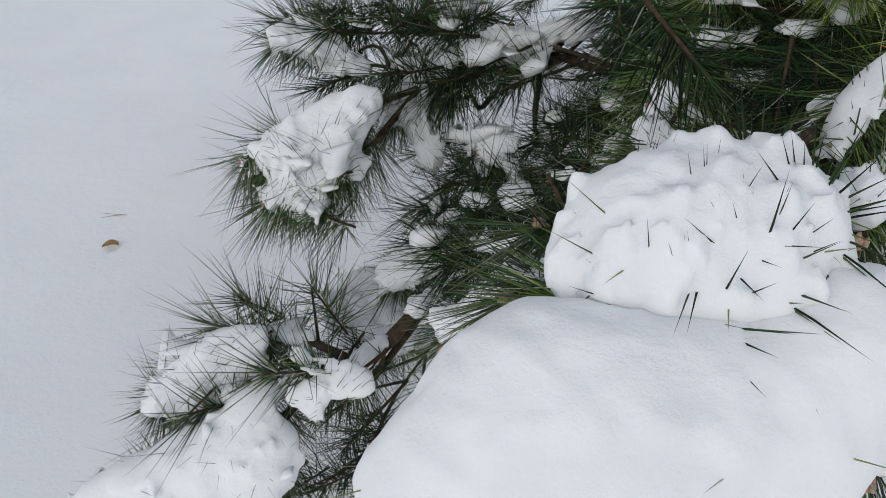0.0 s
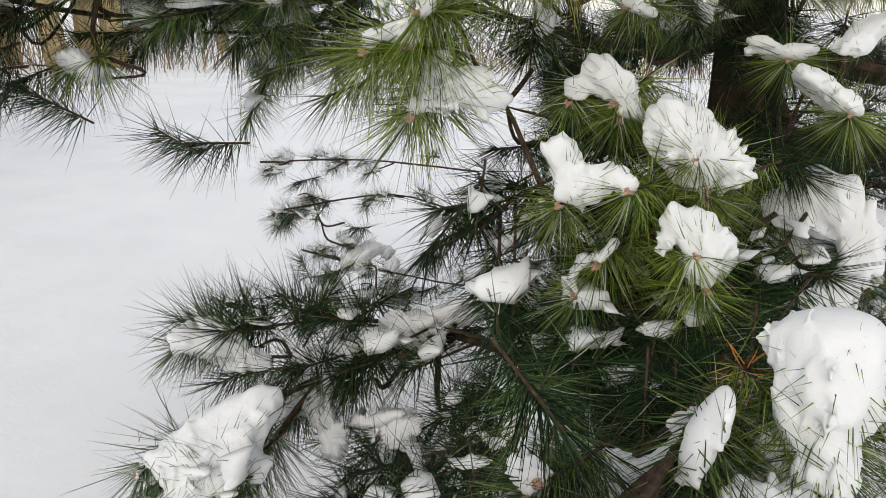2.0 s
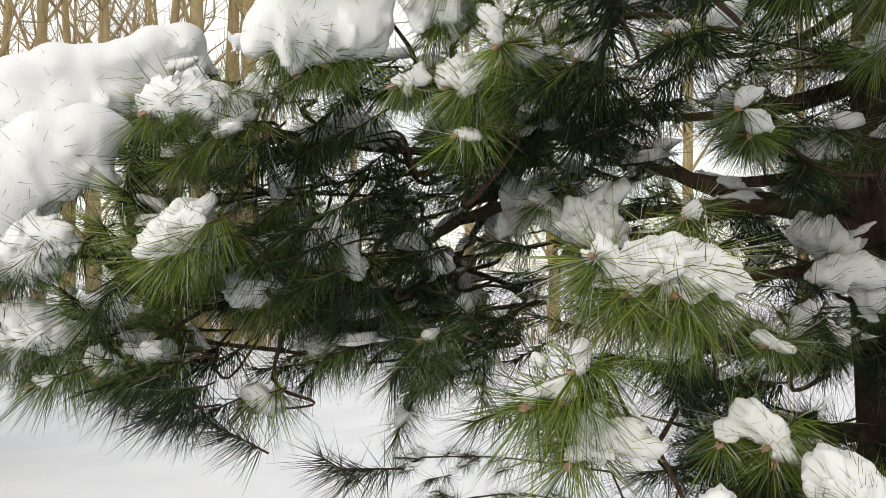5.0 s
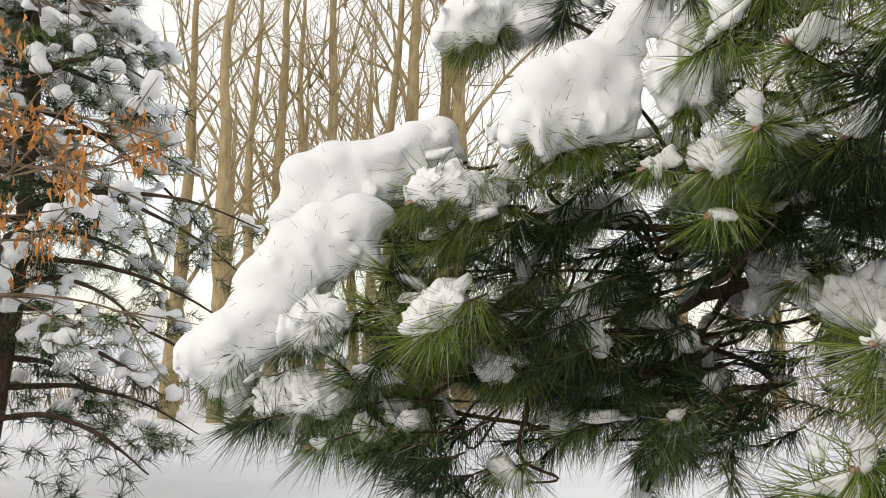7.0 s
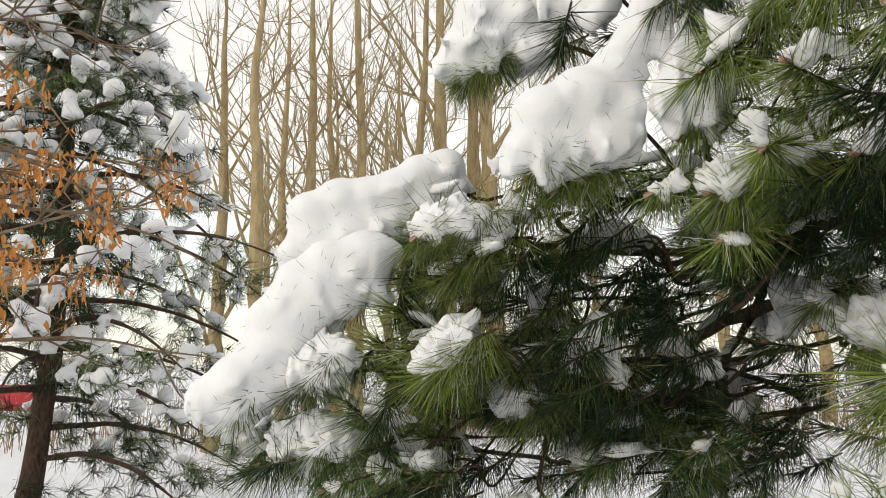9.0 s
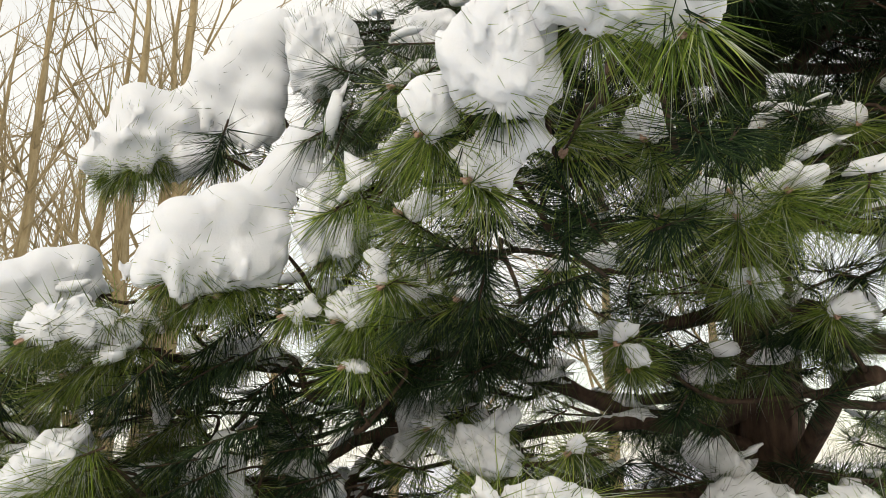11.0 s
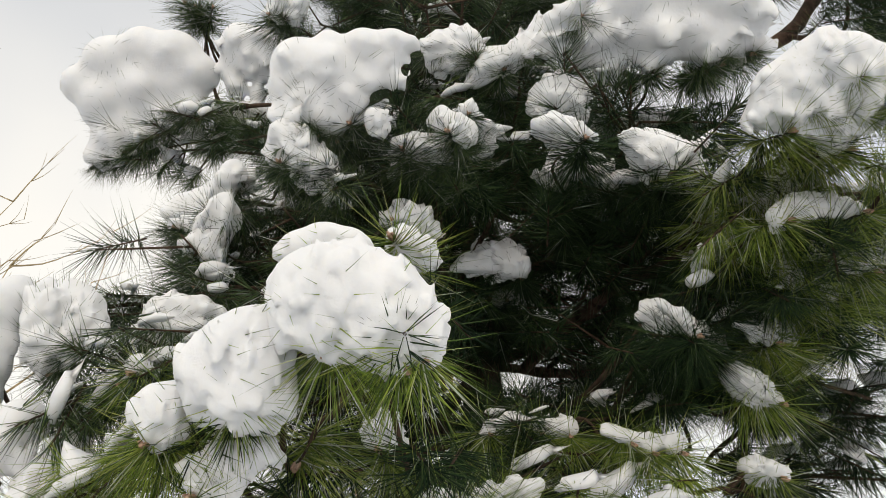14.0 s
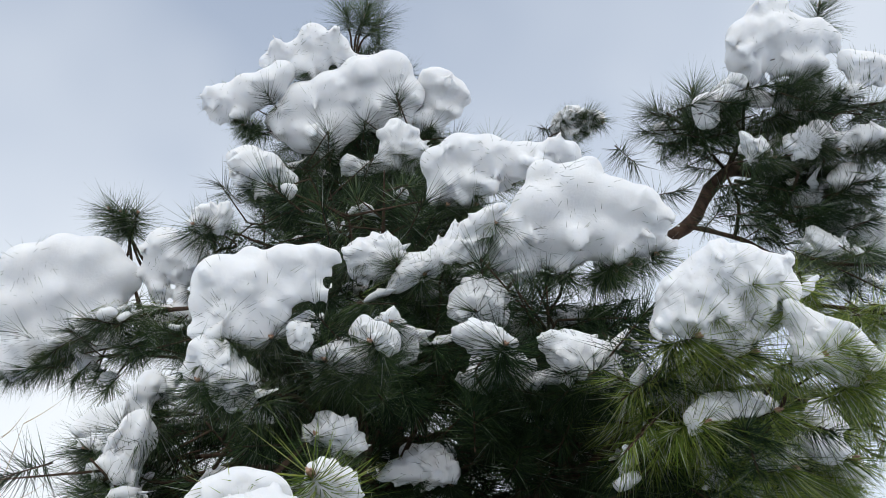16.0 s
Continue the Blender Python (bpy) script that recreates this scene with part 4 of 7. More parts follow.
snow([(-0.760, 1.093, 1.363, 0.039), (-0.721, 1.111, 1.374, 0.041), (-0.683, 1.131, 1.357, 0.036), (-0.733, 1.111, 1.326, 0.030), (-0.772, 1.092, 1.331, 0.022), (-0.654, 1.145, 1.352, 0.018)], tufts=3)
# big cushions of the upper left bough
snow([(-0.280, 1.056, 1.835, 0.052), (-0.225, 1.082, 1.835, 0.054), (-0.169, 1.107, 1.848, 0.052), (-0.137, 1.115, 1.904, 0.045), (-0.256, 1.059, 1.895, 0.058), (-0.195, 1.084, 1.923, 0.062), (-0.141, 1.104, 1.969, 0.049), (-0.105, 1.115, 2.016, 0.045), (-0.076, 1.121, 2.071, 0.045), (-0.261, 1.070, 1.798, 0.034), (-0.214, 1.091, 1.811, 0.032), (-0.163, 1.114, 1.820, 0.028), (-0.302, 1.048, 1.817, 0.028), (-0.129, 1.124, 1.862, 0.033)], tufts=3, fan=False)
snow([(-0.053, 1.097, 1.913, 0.041), (-0.007, 1.117, 1.931, 0.045), (-0.021, 1.104, 1.976, 0.043), (-0.001, 1.125, 1.886, 0.036), (-0.051, 1.103, 1.878, 0.032), (0.019, 1.125, 1.958, 0.030), (-0.001, 1.106, 2.029, 0.039), (-0.007, 1.127, 1.855, 0.014), (-0.060, 1.102, 1.855, 0.013)], tufts=2, fan=False)
snow([(-0.452, 1.227, 2.107, 0.054), (-0.390, 1.255, 2.118, 0.060), (-0.329, 1.284, 2.118, 0.049), (-0.367, 1.259, 2.174, 0.060), (-0.296, 1.295, 2.151, 0.034), (-0.422, 1.231, 2.186, 0.054), (-0.470, 1.224, 2.068, 0.024)], tufts=3)
snow([(-0.409, 1.104, 1.724, 0.029), (-0.380, 1.111, 1.735, 0.034), (-0.356, 1.119, 1.730, 0.024), (-0.430, 1.107, 1.674, 0.017)], tufts=2,needle=0.14)
snow([(-0.264, 1.388, 1.731, 0.024), (-0.230, 1.392, 1.737, 0.032), (-0.190, 1.398, 1.730, 0.026)], tufts=1)
snow([(0.023, 1.094, 1.771, 0.036), (0.010, 1.099, 1.750, 0.021), (0.110, 1.082, 1.798, 0.033), (0.138, 1.076, 1.808, 0.023), (0.086, 1.087, 1.788, 0.021)], tufts=2)
snow([(-0.486, 1.167, 1.494, 0.031), (-0.461, 1.176, 1.468, 0.023), (-0.451, 1.179, 1.510, 0.021)], tufts=1)
snow([(-0.137, 1.536, 1.836, 0.031), (-0.112, 1.528, 1.878, 0.029), (-0.161, 1.530, 1.856, 0.022)], tufts=1)
snow([(-0.279, 1.400, 1.318, 0.032), (-0.579, 1.316, 1.300, 0.024), (-0.284, 1.397, 1.296, 0.018)], tufts=1)
snow([(-0.079, 1.621, 1.304, 0.023), (0.006, 1.628, 1.385, 0.029), (0.017, 1.626, 1.355, 0.020)], tufts=1)
snow([(0.105, 1.519, 1.629, 0.028), (0.152, 1.516, 1.611, 0.030), (0.193, 1.513, 1.593, 0.028), (0.098, 1.524, 1.565, 0.037), (0.243, 1.505, 1.609, 0.030)], tufts=0)
snow([(0.229, 1.309, 1.538, 0.041), (0.267, 1.303, 1.528, 0.046), (0.247, 1.305, 1.567, 0.025)], tufts=1)
snow([(-0.108, 1.376, 1.513, 0.025), (-0.035, 1.380, 1.476, 0.025), (-0.077, 1.378, 1.486, 0.020)], tufts=1)
snow([(-0.348, 1.291, 1.504, 0.025), (-0.306, 1.300, 1.515, 0.019), (-0.590, 1.213, 1.478, 0.032), (-0.560, 1.225, 1.511, 0.025), (-0.622, 1.189, 1.305, 0.030), (-0.591, 1.200, 1.284, 0.022)], tufts=2)
# front shoulder cushions
snow([(0.261, 0.490, 2.001, 0.034), (0.301, 0.484, 2.001, 0.037), (0.341, 0.481, 1.989, 0.037), (0.377, 0.486, 1.961, 0.029), (0.387, 0.495, 1.934, 0.021), (0.308, 0.497, 1.963, 0.034), (0.349, 0.496, 1.948, 0.030), (0.274, 0.503, 1.963, 0.027), (0.283, 0.478, 2.023, 0.017), (0.329, 0.472, 2.019, 0.020), (0.367, 0.477, 1.989, 0.022), (0.256, 0.499, 1.980, 0.024), (0.238, 0.496, 1.997, 0.015), (0.246, 0.512, 1.953, 0.014), (0.292, 0.508, 1.941, 0.011), (0.347, 0.506, 1.921, 0.011), (0.312, 0.506, 1.938, 0.012), (0.398, 0.494, 1.931, 0.010), (0.263, 0.513, 1.942, 0.008)], tufts=0, fill=2, fan=False, ragged=0.8)
snow([(0.257, 0.539, 2.077, 0.023), (0.286, 0.522, 2.083, 0.024), (0.318, 0.513, 2.077, 0.020), (0.295, 0.529, 2.069, 0.019), (0.243, 0.550, 2.071, 0.010), (0.338, 0.512, 2.068, 0.010)], tufts=0, fill=1, fan=False, ragged=0.5)
snow([(0.198, 0.562, 1.956, 0.035), (0.221, 0.553, 1.969, 0.032), (0.181, 0.576, 1.928, 0.035), (0.212, 0.576, 1.913, 0.032), (0.235, 0.566, 1.929, 0.026), (0.163, 0.578, 1.931, 0.022), (0.207, 0.586, 1.890, 0.018), (0.236, 0.577, 1.901, 0.020), (0.182, 0.588, 1.896, 0.014), (0.246, 0.581, 1.886, 0.010), (0.231, 0.586, 1.878, 0.008), (0.236, 0.546, 1.981, 0.020)], tufts=0, fill=2, fan=False, ragged=0.8)
snow([(0.128, 0.633, 1.915, 0.024), (0.148, 0.637, 1.897, 0.021), (0.119, 0.640, 1.903, 0.017), (0.142, 0.646, 1.876, 0.013), (0.153, 0.625, 1.927, 0.015), (0.129, 0.647, 1.879, 0.010)], tufts=1, needle=0.12, fill=2, fan=False, ragged=0.7)
snow([(0.193, 0.639, 1.844, 0.021), (0.218, 0.632, 1.850, 0.024), (0.242, 0.624, 1.861, 0.021), (0.213, 0.642, 1.826, 0.015), (0.181, 0.648, 1.827, 0.013), (0.219, 0.647, 1.812, 0.007), (0.264, 0.621, 1.858, 0.010), (0.168, 0.641, 1.851, 0.013)], tufts=1, fill=2)
snow([(0.597, 0.904, 1.850, 0.011), (0.583, 0.898, 1.870, 0.016), (0.557, 0.897, 1.885, 0.018), (0.523, 0.900, 1.892, 0.019), (0.494, 0.909, 1.882, 0.016), (0.599, 0.886, 1.894, 0.016), (0.617, 0.890, 1.876, 0.013), (0.624, 0.876, 1.910, 0.016), (0.650, 0.875, 1.901, 0.015), (0.675, 0.867, 1.910, 0.017), (0.700, 0.860, 1.918, 0.015), (0.574, 0.887, 1.903, 0.012), (0.539, 0.891, 1.907, 0.013), (0.662, 0.864, 1.925, 0.010), (0.689, 0.872, 1.892, 0.009), (0.473, 0.916, 1.872, 0.009), (0.634, 0.885, 1.881, 0.009)], tufts=4, needle=0.17, prick=3.0)
snow([(0.433, 0.785, 1.975, 0.022), (0.415, 0.799, 1.958, 0.019), (0.450, 0.791, 1.953, 0.016), (0.427, 0.802, 1.943, 0.010)], tufts=1,needle=0.13)
snow([(-0.394, 1.318, 2.173, 0.056), (-0.339, 1.311, 2.167, 0.056), (-0.415, 1.328, 2.158, 0.037), (-0.308, 1.286, 2.218, 0.058), (-0.255, 1.257, 2.269, 0.067), (-0.202, 1.228, 2.320, 0.064), (-0.159, 1.211, 2.346, 0.048), (-0.198, 1.264, 2.227, 0.061), (-0.191, 1.283, 2.174, 0.051), (-0.229, 1.289, 2.175, 0.048), (-0.288, 1.263, 2.270, 0.054), (-0.167, 1.243, 2.268, 0.037), (-0.352, 1.293, 2.219, 0.048), (-0.150, 1.199, 2.371, 0.023)], tufts=2, needle=0.1, fan=False)
snow([(-0.075, 1.193, 2.328, 0.048), (-0.036, 1.188, 2.322, 0.044), (-0.084, 1.214, 2.277, 0.040), (-0.056, 1.213, 2.266, 0.033), (-0.087, 1.231, 2.235, 0.025), (-0.003, 1.191, 2.301, 0.022), (-0.103, 1.187, 2.355, 0.028)], tufts=2)
snow([(0.202, 1.260, 2.472, 0.034), (0.180, 1.221, 2.529, 0.037), (0.132, 1.224, 2.525, 0.028), (0.210, 1.179, 2.584, 0.030), (0.186, 1.170, 2.596, 0.028)], tufts=2)
snow([(0.125, 1.115, 1.793, 0.028), (0.152, 1.115, 1.798, 0.019), (0.229, 1.110, 1.808, 0.023), (0.032, 1.117, 1.757, 0.026), (0.089, 1.112, 1.806, 0.016)], tufts=1)
snow([(1.108, 1.229, 1.730, 0.020), (1.160, 1.191, 1.735, 0.024), (1.209, 1.151, 1.746, 0.031), (1.256, 1.110, 1.755, 0.022), (1.292, 1.076, 1.761, 0.023), (1.044, 1.273, 1.719, 0.017)], tufts=0)
snow([(1.020, 1.393, 1.795, 0.027), (0.833, 1.466, 1.894, 0.023), (0.612, 1.567, 1.745, 0.029), (0.575, 1.570, 1.795, 0.023), (1.239, 1.215, 1.933, 0.029), (1.118, 1.298, 1.951, 0.032)], tufts=0)
shoot((0.370, 0.497, 1.915), (0.356, 0.520, 1.984), size=0.13)
shoot((0.292, 0.521, 1.933), (0.309, 0.551, 1.994), size=0.13)
shoot((0.209, 0.586, 1.878), (0.220, 0.648, 1.928), size="flat")
shoot((0.176, 0.635, 1.870), (0.184, 0.690, 1.915), size="flat")
shoot((0.353, 0.476, 1.933), (0.371, 0.539, 1.987), size="flat")
shoot((0.207, 0.578, 1.891), (0.231, 0.635, 1.953), size=0.10)
shoot((0.139, 0.674, 1.877), (0.170, 0.709, 1.946), size=0.13)
shoot((0.293, 0.686, 1.869), (0.332, 0.735, 1.946), size=0.13)
# crown cushions
snow([(-0.248, 1.738, 3.423, 0.077), (-0.174, 1.665, 3.472, 0.094), (-0.078, 1.607, 3.492, 0.086), (-0.173, 1.746, 3.374, 0.094), (-0.077, 1.688, 3.394, 0.094), (-0.138, 1.814, 3.273, 0.077), (-0.076, 1.769, 3.295, 0.077), (0.009, 1.587, 3.470, 0.094), (0.084, 1.595, 3.422, 0.077), (0.083, 1.665, 3.337, 0.061), (0.004, 1.717, 3.316, 0.052), (0.022, 1.641, 3.399, 0.068), (-0.183, 1.854, 3.249, 0.047), (0.093, 1.708, 3.280, 0.038)], tufts=3, fan=False)
snow([(0.205, 1.494, 3.496, 0.072), (0.267, 1.484, 3.477, 0.072), (0.197, 1.538, 3.447, 0.060), (0.269, 1.530, 3.420, 0.047), (0.311, 1.474, 3.466, 0.038), (0.221, 1.635, 3.319, 0.054), (0.280, 1.613, 3.313, 0.047), (0.254, 1.658, 3.273, 0.034)], tufts=2)
snow([(0.294, 0.840, 2.720, 0.062), (0.348, 0.827, 2.706, 0.062), (0.388, 0.849, 2.659, 0.048), (0.326, 0.879, 2.656, 0.058), (0.373, 0.884, 2.625, 0.037), (0.299, 0.910, 2.632, 0.045), (0.279, 0.874, 2.686, 0.043), (0.405, 0.778, 2.736, 0.045), (0.457, 0.756, 2.736, 0.038), (0.493, 0.742, 2.733, 0.024), (0.442, 0.790, 2.702, 0.036), (0.477, 0.792, 2.682, 0.021), (0.340, 0.794, 2.751, 0.029), (0.277, 0.911, 2.642, 0.029)], tufts=3, fan=False, ragged=0.6)
snow([(0.284, 0.906, 2.595, 0.040), (0.316, 0.923, 2.557, 0.035), (0.285, 0.934, 2.560, 0.028), (0.340, 0.929, 2.538, 0.019), (0.369, 0.908, 2.549, 0.021), (0.355, 0.945, 2.511, 0.017), (0.388, 0.943, 2.495, 0.017), (0.439, 0.829, 2.607, 0.028), (0.459, 0.840, 2.584, 0.021)], tufts=3, fan=False)
snow([(0.327, 1.443, 4.338, 0.081), (0.415, 1.382, 4.345, 0.086), (0.492, 1.324, 4.354, 0.075), (0.387, 1.455, 4.299, 0.063), (0.316, 1.492, 4.303, 0.043), (0.525, 1.275, 4.377, 0.059)], tufts=3)
snow([(0.638, 1.360, 4.307, 0.110), (0.735, 1.285, 4.320, 0.110), (0.829, 1.194, 4.349, 0.105), (0.930, 1.135, 4.346, 0.099), (1.009, 1.176, 4.274, 0.082), (0.776, 1.359, 4.239, 0.099), (0.890, 1.259, 4.264, 0.105), (0.658, 1.442, 4.229, 0.087), (0.566, 1.443, 4.275, 0.078), (0.750, 1.442, 4.184, 0.057), (0.886, 1.288, 4.243, 0.066), (0.979, 1.242, 4.235, 0.066), (1.042, 1.316, 4.142, 0.060), (0.985, 1.365, 4.130, 0.044)], tufts=4, fan=False)
snow([(0.523, 1.264, 4.471, 0.069), (0.614, 1.255, 4.433, 0.065), (0.625, 1.160, 4.506, 0.069), (0.716, 1.151, 4.468, 0.065), (0.777, 1.162, 4.428, 0.039)], tufts=1)
snow([(1.118, 1.119, 4.322, 0.079), (1.188, 1.118, 4.288, 0.070), (1.179, 1.176, 4.244, 0.060), (1.112, 1.240, 4.225, 0.060), (1.154, 1.268, 4.181, 0.044)], tufts=2)
snow([(0.517, 1.512, 4.005, 0.089), (0.444, 1.476, 4.041, 0.058), (0.583, 1.513, 3.993, 0.054)], tufts=2)
snow([(0.792, 0.740, 3.159, 0.052), (0.840, 0.698, 3.170, 0.058), (0.901, 0.680, 3.155, 0.062), (0.957, 0.674, 3.131, 0.062), (0.822, 0.774, 3.117, 0.052), (0.888, 0.747, 3.106, 0.052), (0.800, 0.805, 3.102, 0.030), (0.882, 0.783, 3.079, 0.025), (0.993, 0.642, 3.139, 0.043), (1.059, 0.616, 3.128, 0.049), (1.098, 0.595, 3.126, 0.035)], tufts=3, fan=False)
snow([(0.941, 0.726, 2.902, 0.067), (0.991, 0.654, 2.937, 0.078), (1.058, 0.596, 2.951, 0.074), (1.136, 0.585, 2.921, 0.070), (1.200, 0.570, 2.902, 0.062), (1.247, 0.572, 2.876, 0.040), (1.052, 0.682, 2.883, 0.070), (1.125, 0.653, 2.871, 0.064), (1.189, 0.638, 2.851, 0.054), (0.925, 0.770, 2.874, 0.040), (0.984, 0.767, 2.847, 0.037), (1.074, 0.721, 2.840, 0.033), (1.250, 0.613, 2.841, 0.028), (1.172, 0.678, 2.827, 0.023), (0.977, 0.596, 2.991, 0.044), (1.073, 0.547, 2.983, 0.037)], tufts=5, fan=False)
snow([(0.818, 0.757, 2.883, 0.043), (0.847, 0.715, 2.903, 0.038), (0.871, 0.679, 2.920, 0.022), (0.786, 0.790, 2.871, 0.025), (0.715, 0.850, 2.858, 0.037), (0.741, 0.824, 2.866, 0.027), (0.700, 0.871, 2.847, 0.022)], tufts=2)
snow([(0.619, 0.875, 2.927, 0.044), (0.666, 0.850, 2.923, 0.041), (0.643, 0.891, 2.901, 0.033), (0.593, 0.880, 2.935, 0.023), (0.694, 0.855, 2.905, 0.020)], tufts=2)
snow([(0.860, 0.812, 2.761, 0.049), (0.828, 0.840, 2.754, 0.035), (0.894, 0.793, 2.760, 0.035), (0.890, 0.830, 2.731, 0.029), (0.834, 0.812, 2.774, 0.029), (0.902, 0.855, 2.705, 0.017)], tufts=3)
snow([(1.000, 0.425, 2.441, 0.042), (1.040, 0.386, 2.453, 0.047), (1.090, 0.350, 2.457, 0.045), (1.129, 0.350, 2.438, 0.042), (1.152, 0.364, 2.415, 0.035), (1.034, 0.442, 2.410, 0.035), (0.991, 0.467, 2.411, 0.028), (1.091, 0.434, 2.388, 0.033), (1.128, 0.427, 2.375, 0.031), (1.125, 0.394, 2.404, 0.024), (1.043, 0.358, 2.475, 0.025), (0.975, 0.481, 2.407, 0.013), (1.148, 0.327, 2.447, 0.022), (1.062, 0.415, 2.418, 0.031), (1.106, 0.455, 2.363, 0.013)], tufts=3, needle=0.13, fan=False, prick=0.5)
snow([(1.175, 0.368, 2.345, 0.029), (1.211, 0.361, 2.333, 0.032), (1.249, 0.361, 2.314, 0.032), (1.280, 0.370, 2.291, 0.027), (1.226, 0.384, 2.306, 0.027), (1.190, 0.392, 2.318, 0.024), (1.154, 0.361, 2.361, 0.016), (1.267, 0.394, 2.278, 0.020), (1.296, 0.379, 2.276, 0.014)], tufts=3)
snow([(1.805, 0.344, 3.673, 0.078), (1.893, 0.295, 3.670, 0.078), (1.981, 0.281, 3.638, 0.078), (1.826, 0.279, 3.717, 0.053), (1.791, 0.400, 3.635, 0.054), (1.995, 0.339, 3.583, 0.058), (1.926, 0.353, 3.606, 0.047), (2.018, 0.245, 3.649, 0.042), (1.853, 0.240, 3.736, 0.045), (1.843, 0.429, 3.585, 0.027), (1.987, 0.379, 3.555, 0.034)], tufts=3)
snow([(1.743, 0.564, 3.579, 0.053), (1.805, 0.510, 3.593, 0.048), (1.891, 0.483, 3.572, 0.039), (1.977, 0.456, 3.552, 0.052), (2.045, 0.429, 3.540, 0.052), (2.019, 0.475, 3.515, 0.035), (1.735, 0.604, 3.551, 0.028), (2.089, 0.382, 3.557, 0.031)], tufts=3)
snow([(2.059, 0.260, 3.533, 0.044), (2.125, 0.241, 3.516, 0.046), (2.164, 0.253, 3.487, 0.041), (2.092, 0.324, 3.464, 0.034), (2.071, 0.457, 3.365, 0.037), (2.133, 0.419, 3.366, 0.034), (2.201, 0.405, 3.343, 0.044)], tufts=3)
snow([(2.181, 0.704, 3.385, 0.058), (2.241, 0.710, 3.350, 0.050), (2.283, 0.724, 3.318, 0.036), (2.371, 0.688, 3.303, 0.061), (2.427, 0.681, 3.281, 0.056), (2.410, 0.733, 3.247, 0.044)], tufts=3)
snow([(1.678, 1.066, 4.216, 0.054), (1.759, 1.028, 4.186, 0.044), (1.714, 1.106, 4.174, 0.034)], tufts=2)
snow([(1.013, 0.771, 2.565, 0.039), (1.045, 0.736, 2.572, 0.039), (1.063, 0.750, 2.540, 0.027), (0.890, 0.839, 2.593, 0.036), (0.860, 0.865, 2.586, 0.029), (0.936, 0.841, 2.555, 0.021)], tufts=2)
snow([(1.120, 0.588, 2.375, 0.030), (1.130, 0.614, 2.332, 0.027), (1.114, 0.610, 2.358, 0.022)], tufts=2)
snow([(0.590, 0.827, 2.625, 0.037), (0.631, 0.829, 2.604, 0.031), (0.571, 0.817, 2.643, 0.020), (0.546, 0.966, 2.473, 0.037), (0.580, 0.969, 2.452, 0.025), (0.513, 0.969, 2.484, 0.023)], tufts=2)
snow([(0.872, 1.195, 2.595, 0.041), (0.809, 1.215, 2.611, 0.031), (1.308, 0.964, 2.486, 0.034), (1.348, 0.946, 2.456, 0.031)], tufts=1)
snow([(0.134, 1.388, 2.746, 0.051), (0.194, 1.381, 2.756, 0.036), (0.099, 1.393, 2.738, 0.025), (0.217, 1.328, 2.828, 0.043), (0.197, 1.468, 2.620, 0.040), (0.234, 1.466, 2.621, 0.030)], tufts=2)
snow([(1.223, 0.908, 2.826, 0.055), (1.177, 0.945, 2.831, 0.040), (0.995, 1.015, 2.898, 0.025)], tufts=2)
snow([(1.334, 0.726, 2.324, 0.037), (1.371, 0.699, 2.298, 0.037), (1.398, 0.686, 2.267, 0.034), (1.444, 0.627, 2.259, 0.037), (1.418, 0.593, 2.349, 0.034)], tufts=2)
# sprays of thinner boughs
spray([(0.039, 1.808, 1.633, 0.0056), (-0.219, 1.637, 1.545, 0.0045), (-0.456, 1.474, 1.460, 0.0037), (-0.615, 1.352, 1.392, 0.0024)], count=12,snowy=0.8)
spray([(0.149, 1.876, 1.382, 0.0058), (-0.041, 1.766, 1.273, 0.0041), (-0.146, 1.744, 1.153, 0.0027)], count=7,snowy=0.8)
spray([(-0.124, 1.644, 1.619, 0.0052), (-0.349, 1.493, 1.624, 0.0037), (-0.511, 1.383, 1.611, 0.0030)], count=7,snowy=0.8)
spray([(0.465, 2.541, 0.771, 0.0040), (0.064, 2.768, 0.764, 0.0032), (-0.325, 2.834, 0.740, 0.0045)], count=10,scale=0.62,snowy=0.95)
spray([(0.483, 2.498, 0.619, 0.0040), (0.171, 2.738, 0.639, 0.0032), (-0.260, 2.797, 0.560, 0.0045)], count=10,scale=0.62,snowy=0.95)
spray([(0.531, 2.509, 0.365, 0.0042), (0.171, 2.695, 0.343, 0.0033), (-0.172, 2.761, 0.414, 0.0045)], count=10,scale=0.62,snowy=0.95)
spray([(0.548, 2.353, 0.265, 0.0040), (0.168, 2.488, 0.234, 0.0031), (-0.117, 2.582, 0.220, 0.0043)], count=9,scale=0.62,snowy=0.95)
# low inner boughs, mostly in the needle tone darkened for shade
spray([(0.393, 1.110, 0.750, 0.0048), (0.262, 1.198, 0.768, 0.0040), (0.069, 1.264, 0.765, 0.0031), (-0.165, 1.221, 0.768, 0.0021)], count=10,shaded=True)
spray([(0.337, 0.989, 0.697, 0.0040), (0.209, 1.033, 0.626, 0.0033), (0.063, 1.065, 0.568, 0.0024)], count=9,shaded=True)
spray([(0.244, 0.865, 0.647, 0.0033), (0.170, 0.895, 0.583, 0.0026), (0.049, 0.977, 0.521, 0.0019)], count=7,shaded=True)
spray([(0.473, 1.017, 0.869, 0.0040), (0.382, 1.145, 0.839, 0.0034)], count=7,shaded=True)
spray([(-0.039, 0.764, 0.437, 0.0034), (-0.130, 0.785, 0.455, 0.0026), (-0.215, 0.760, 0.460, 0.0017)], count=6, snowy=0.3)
spray([(0.170, 1.227, 0.732, 0.0041), (-0.026, 1.201, 0.722, 0.0030), (-0.199, 1.186, 0.749, 0.0020)], count=6,shaded=True,snowy=0.3)
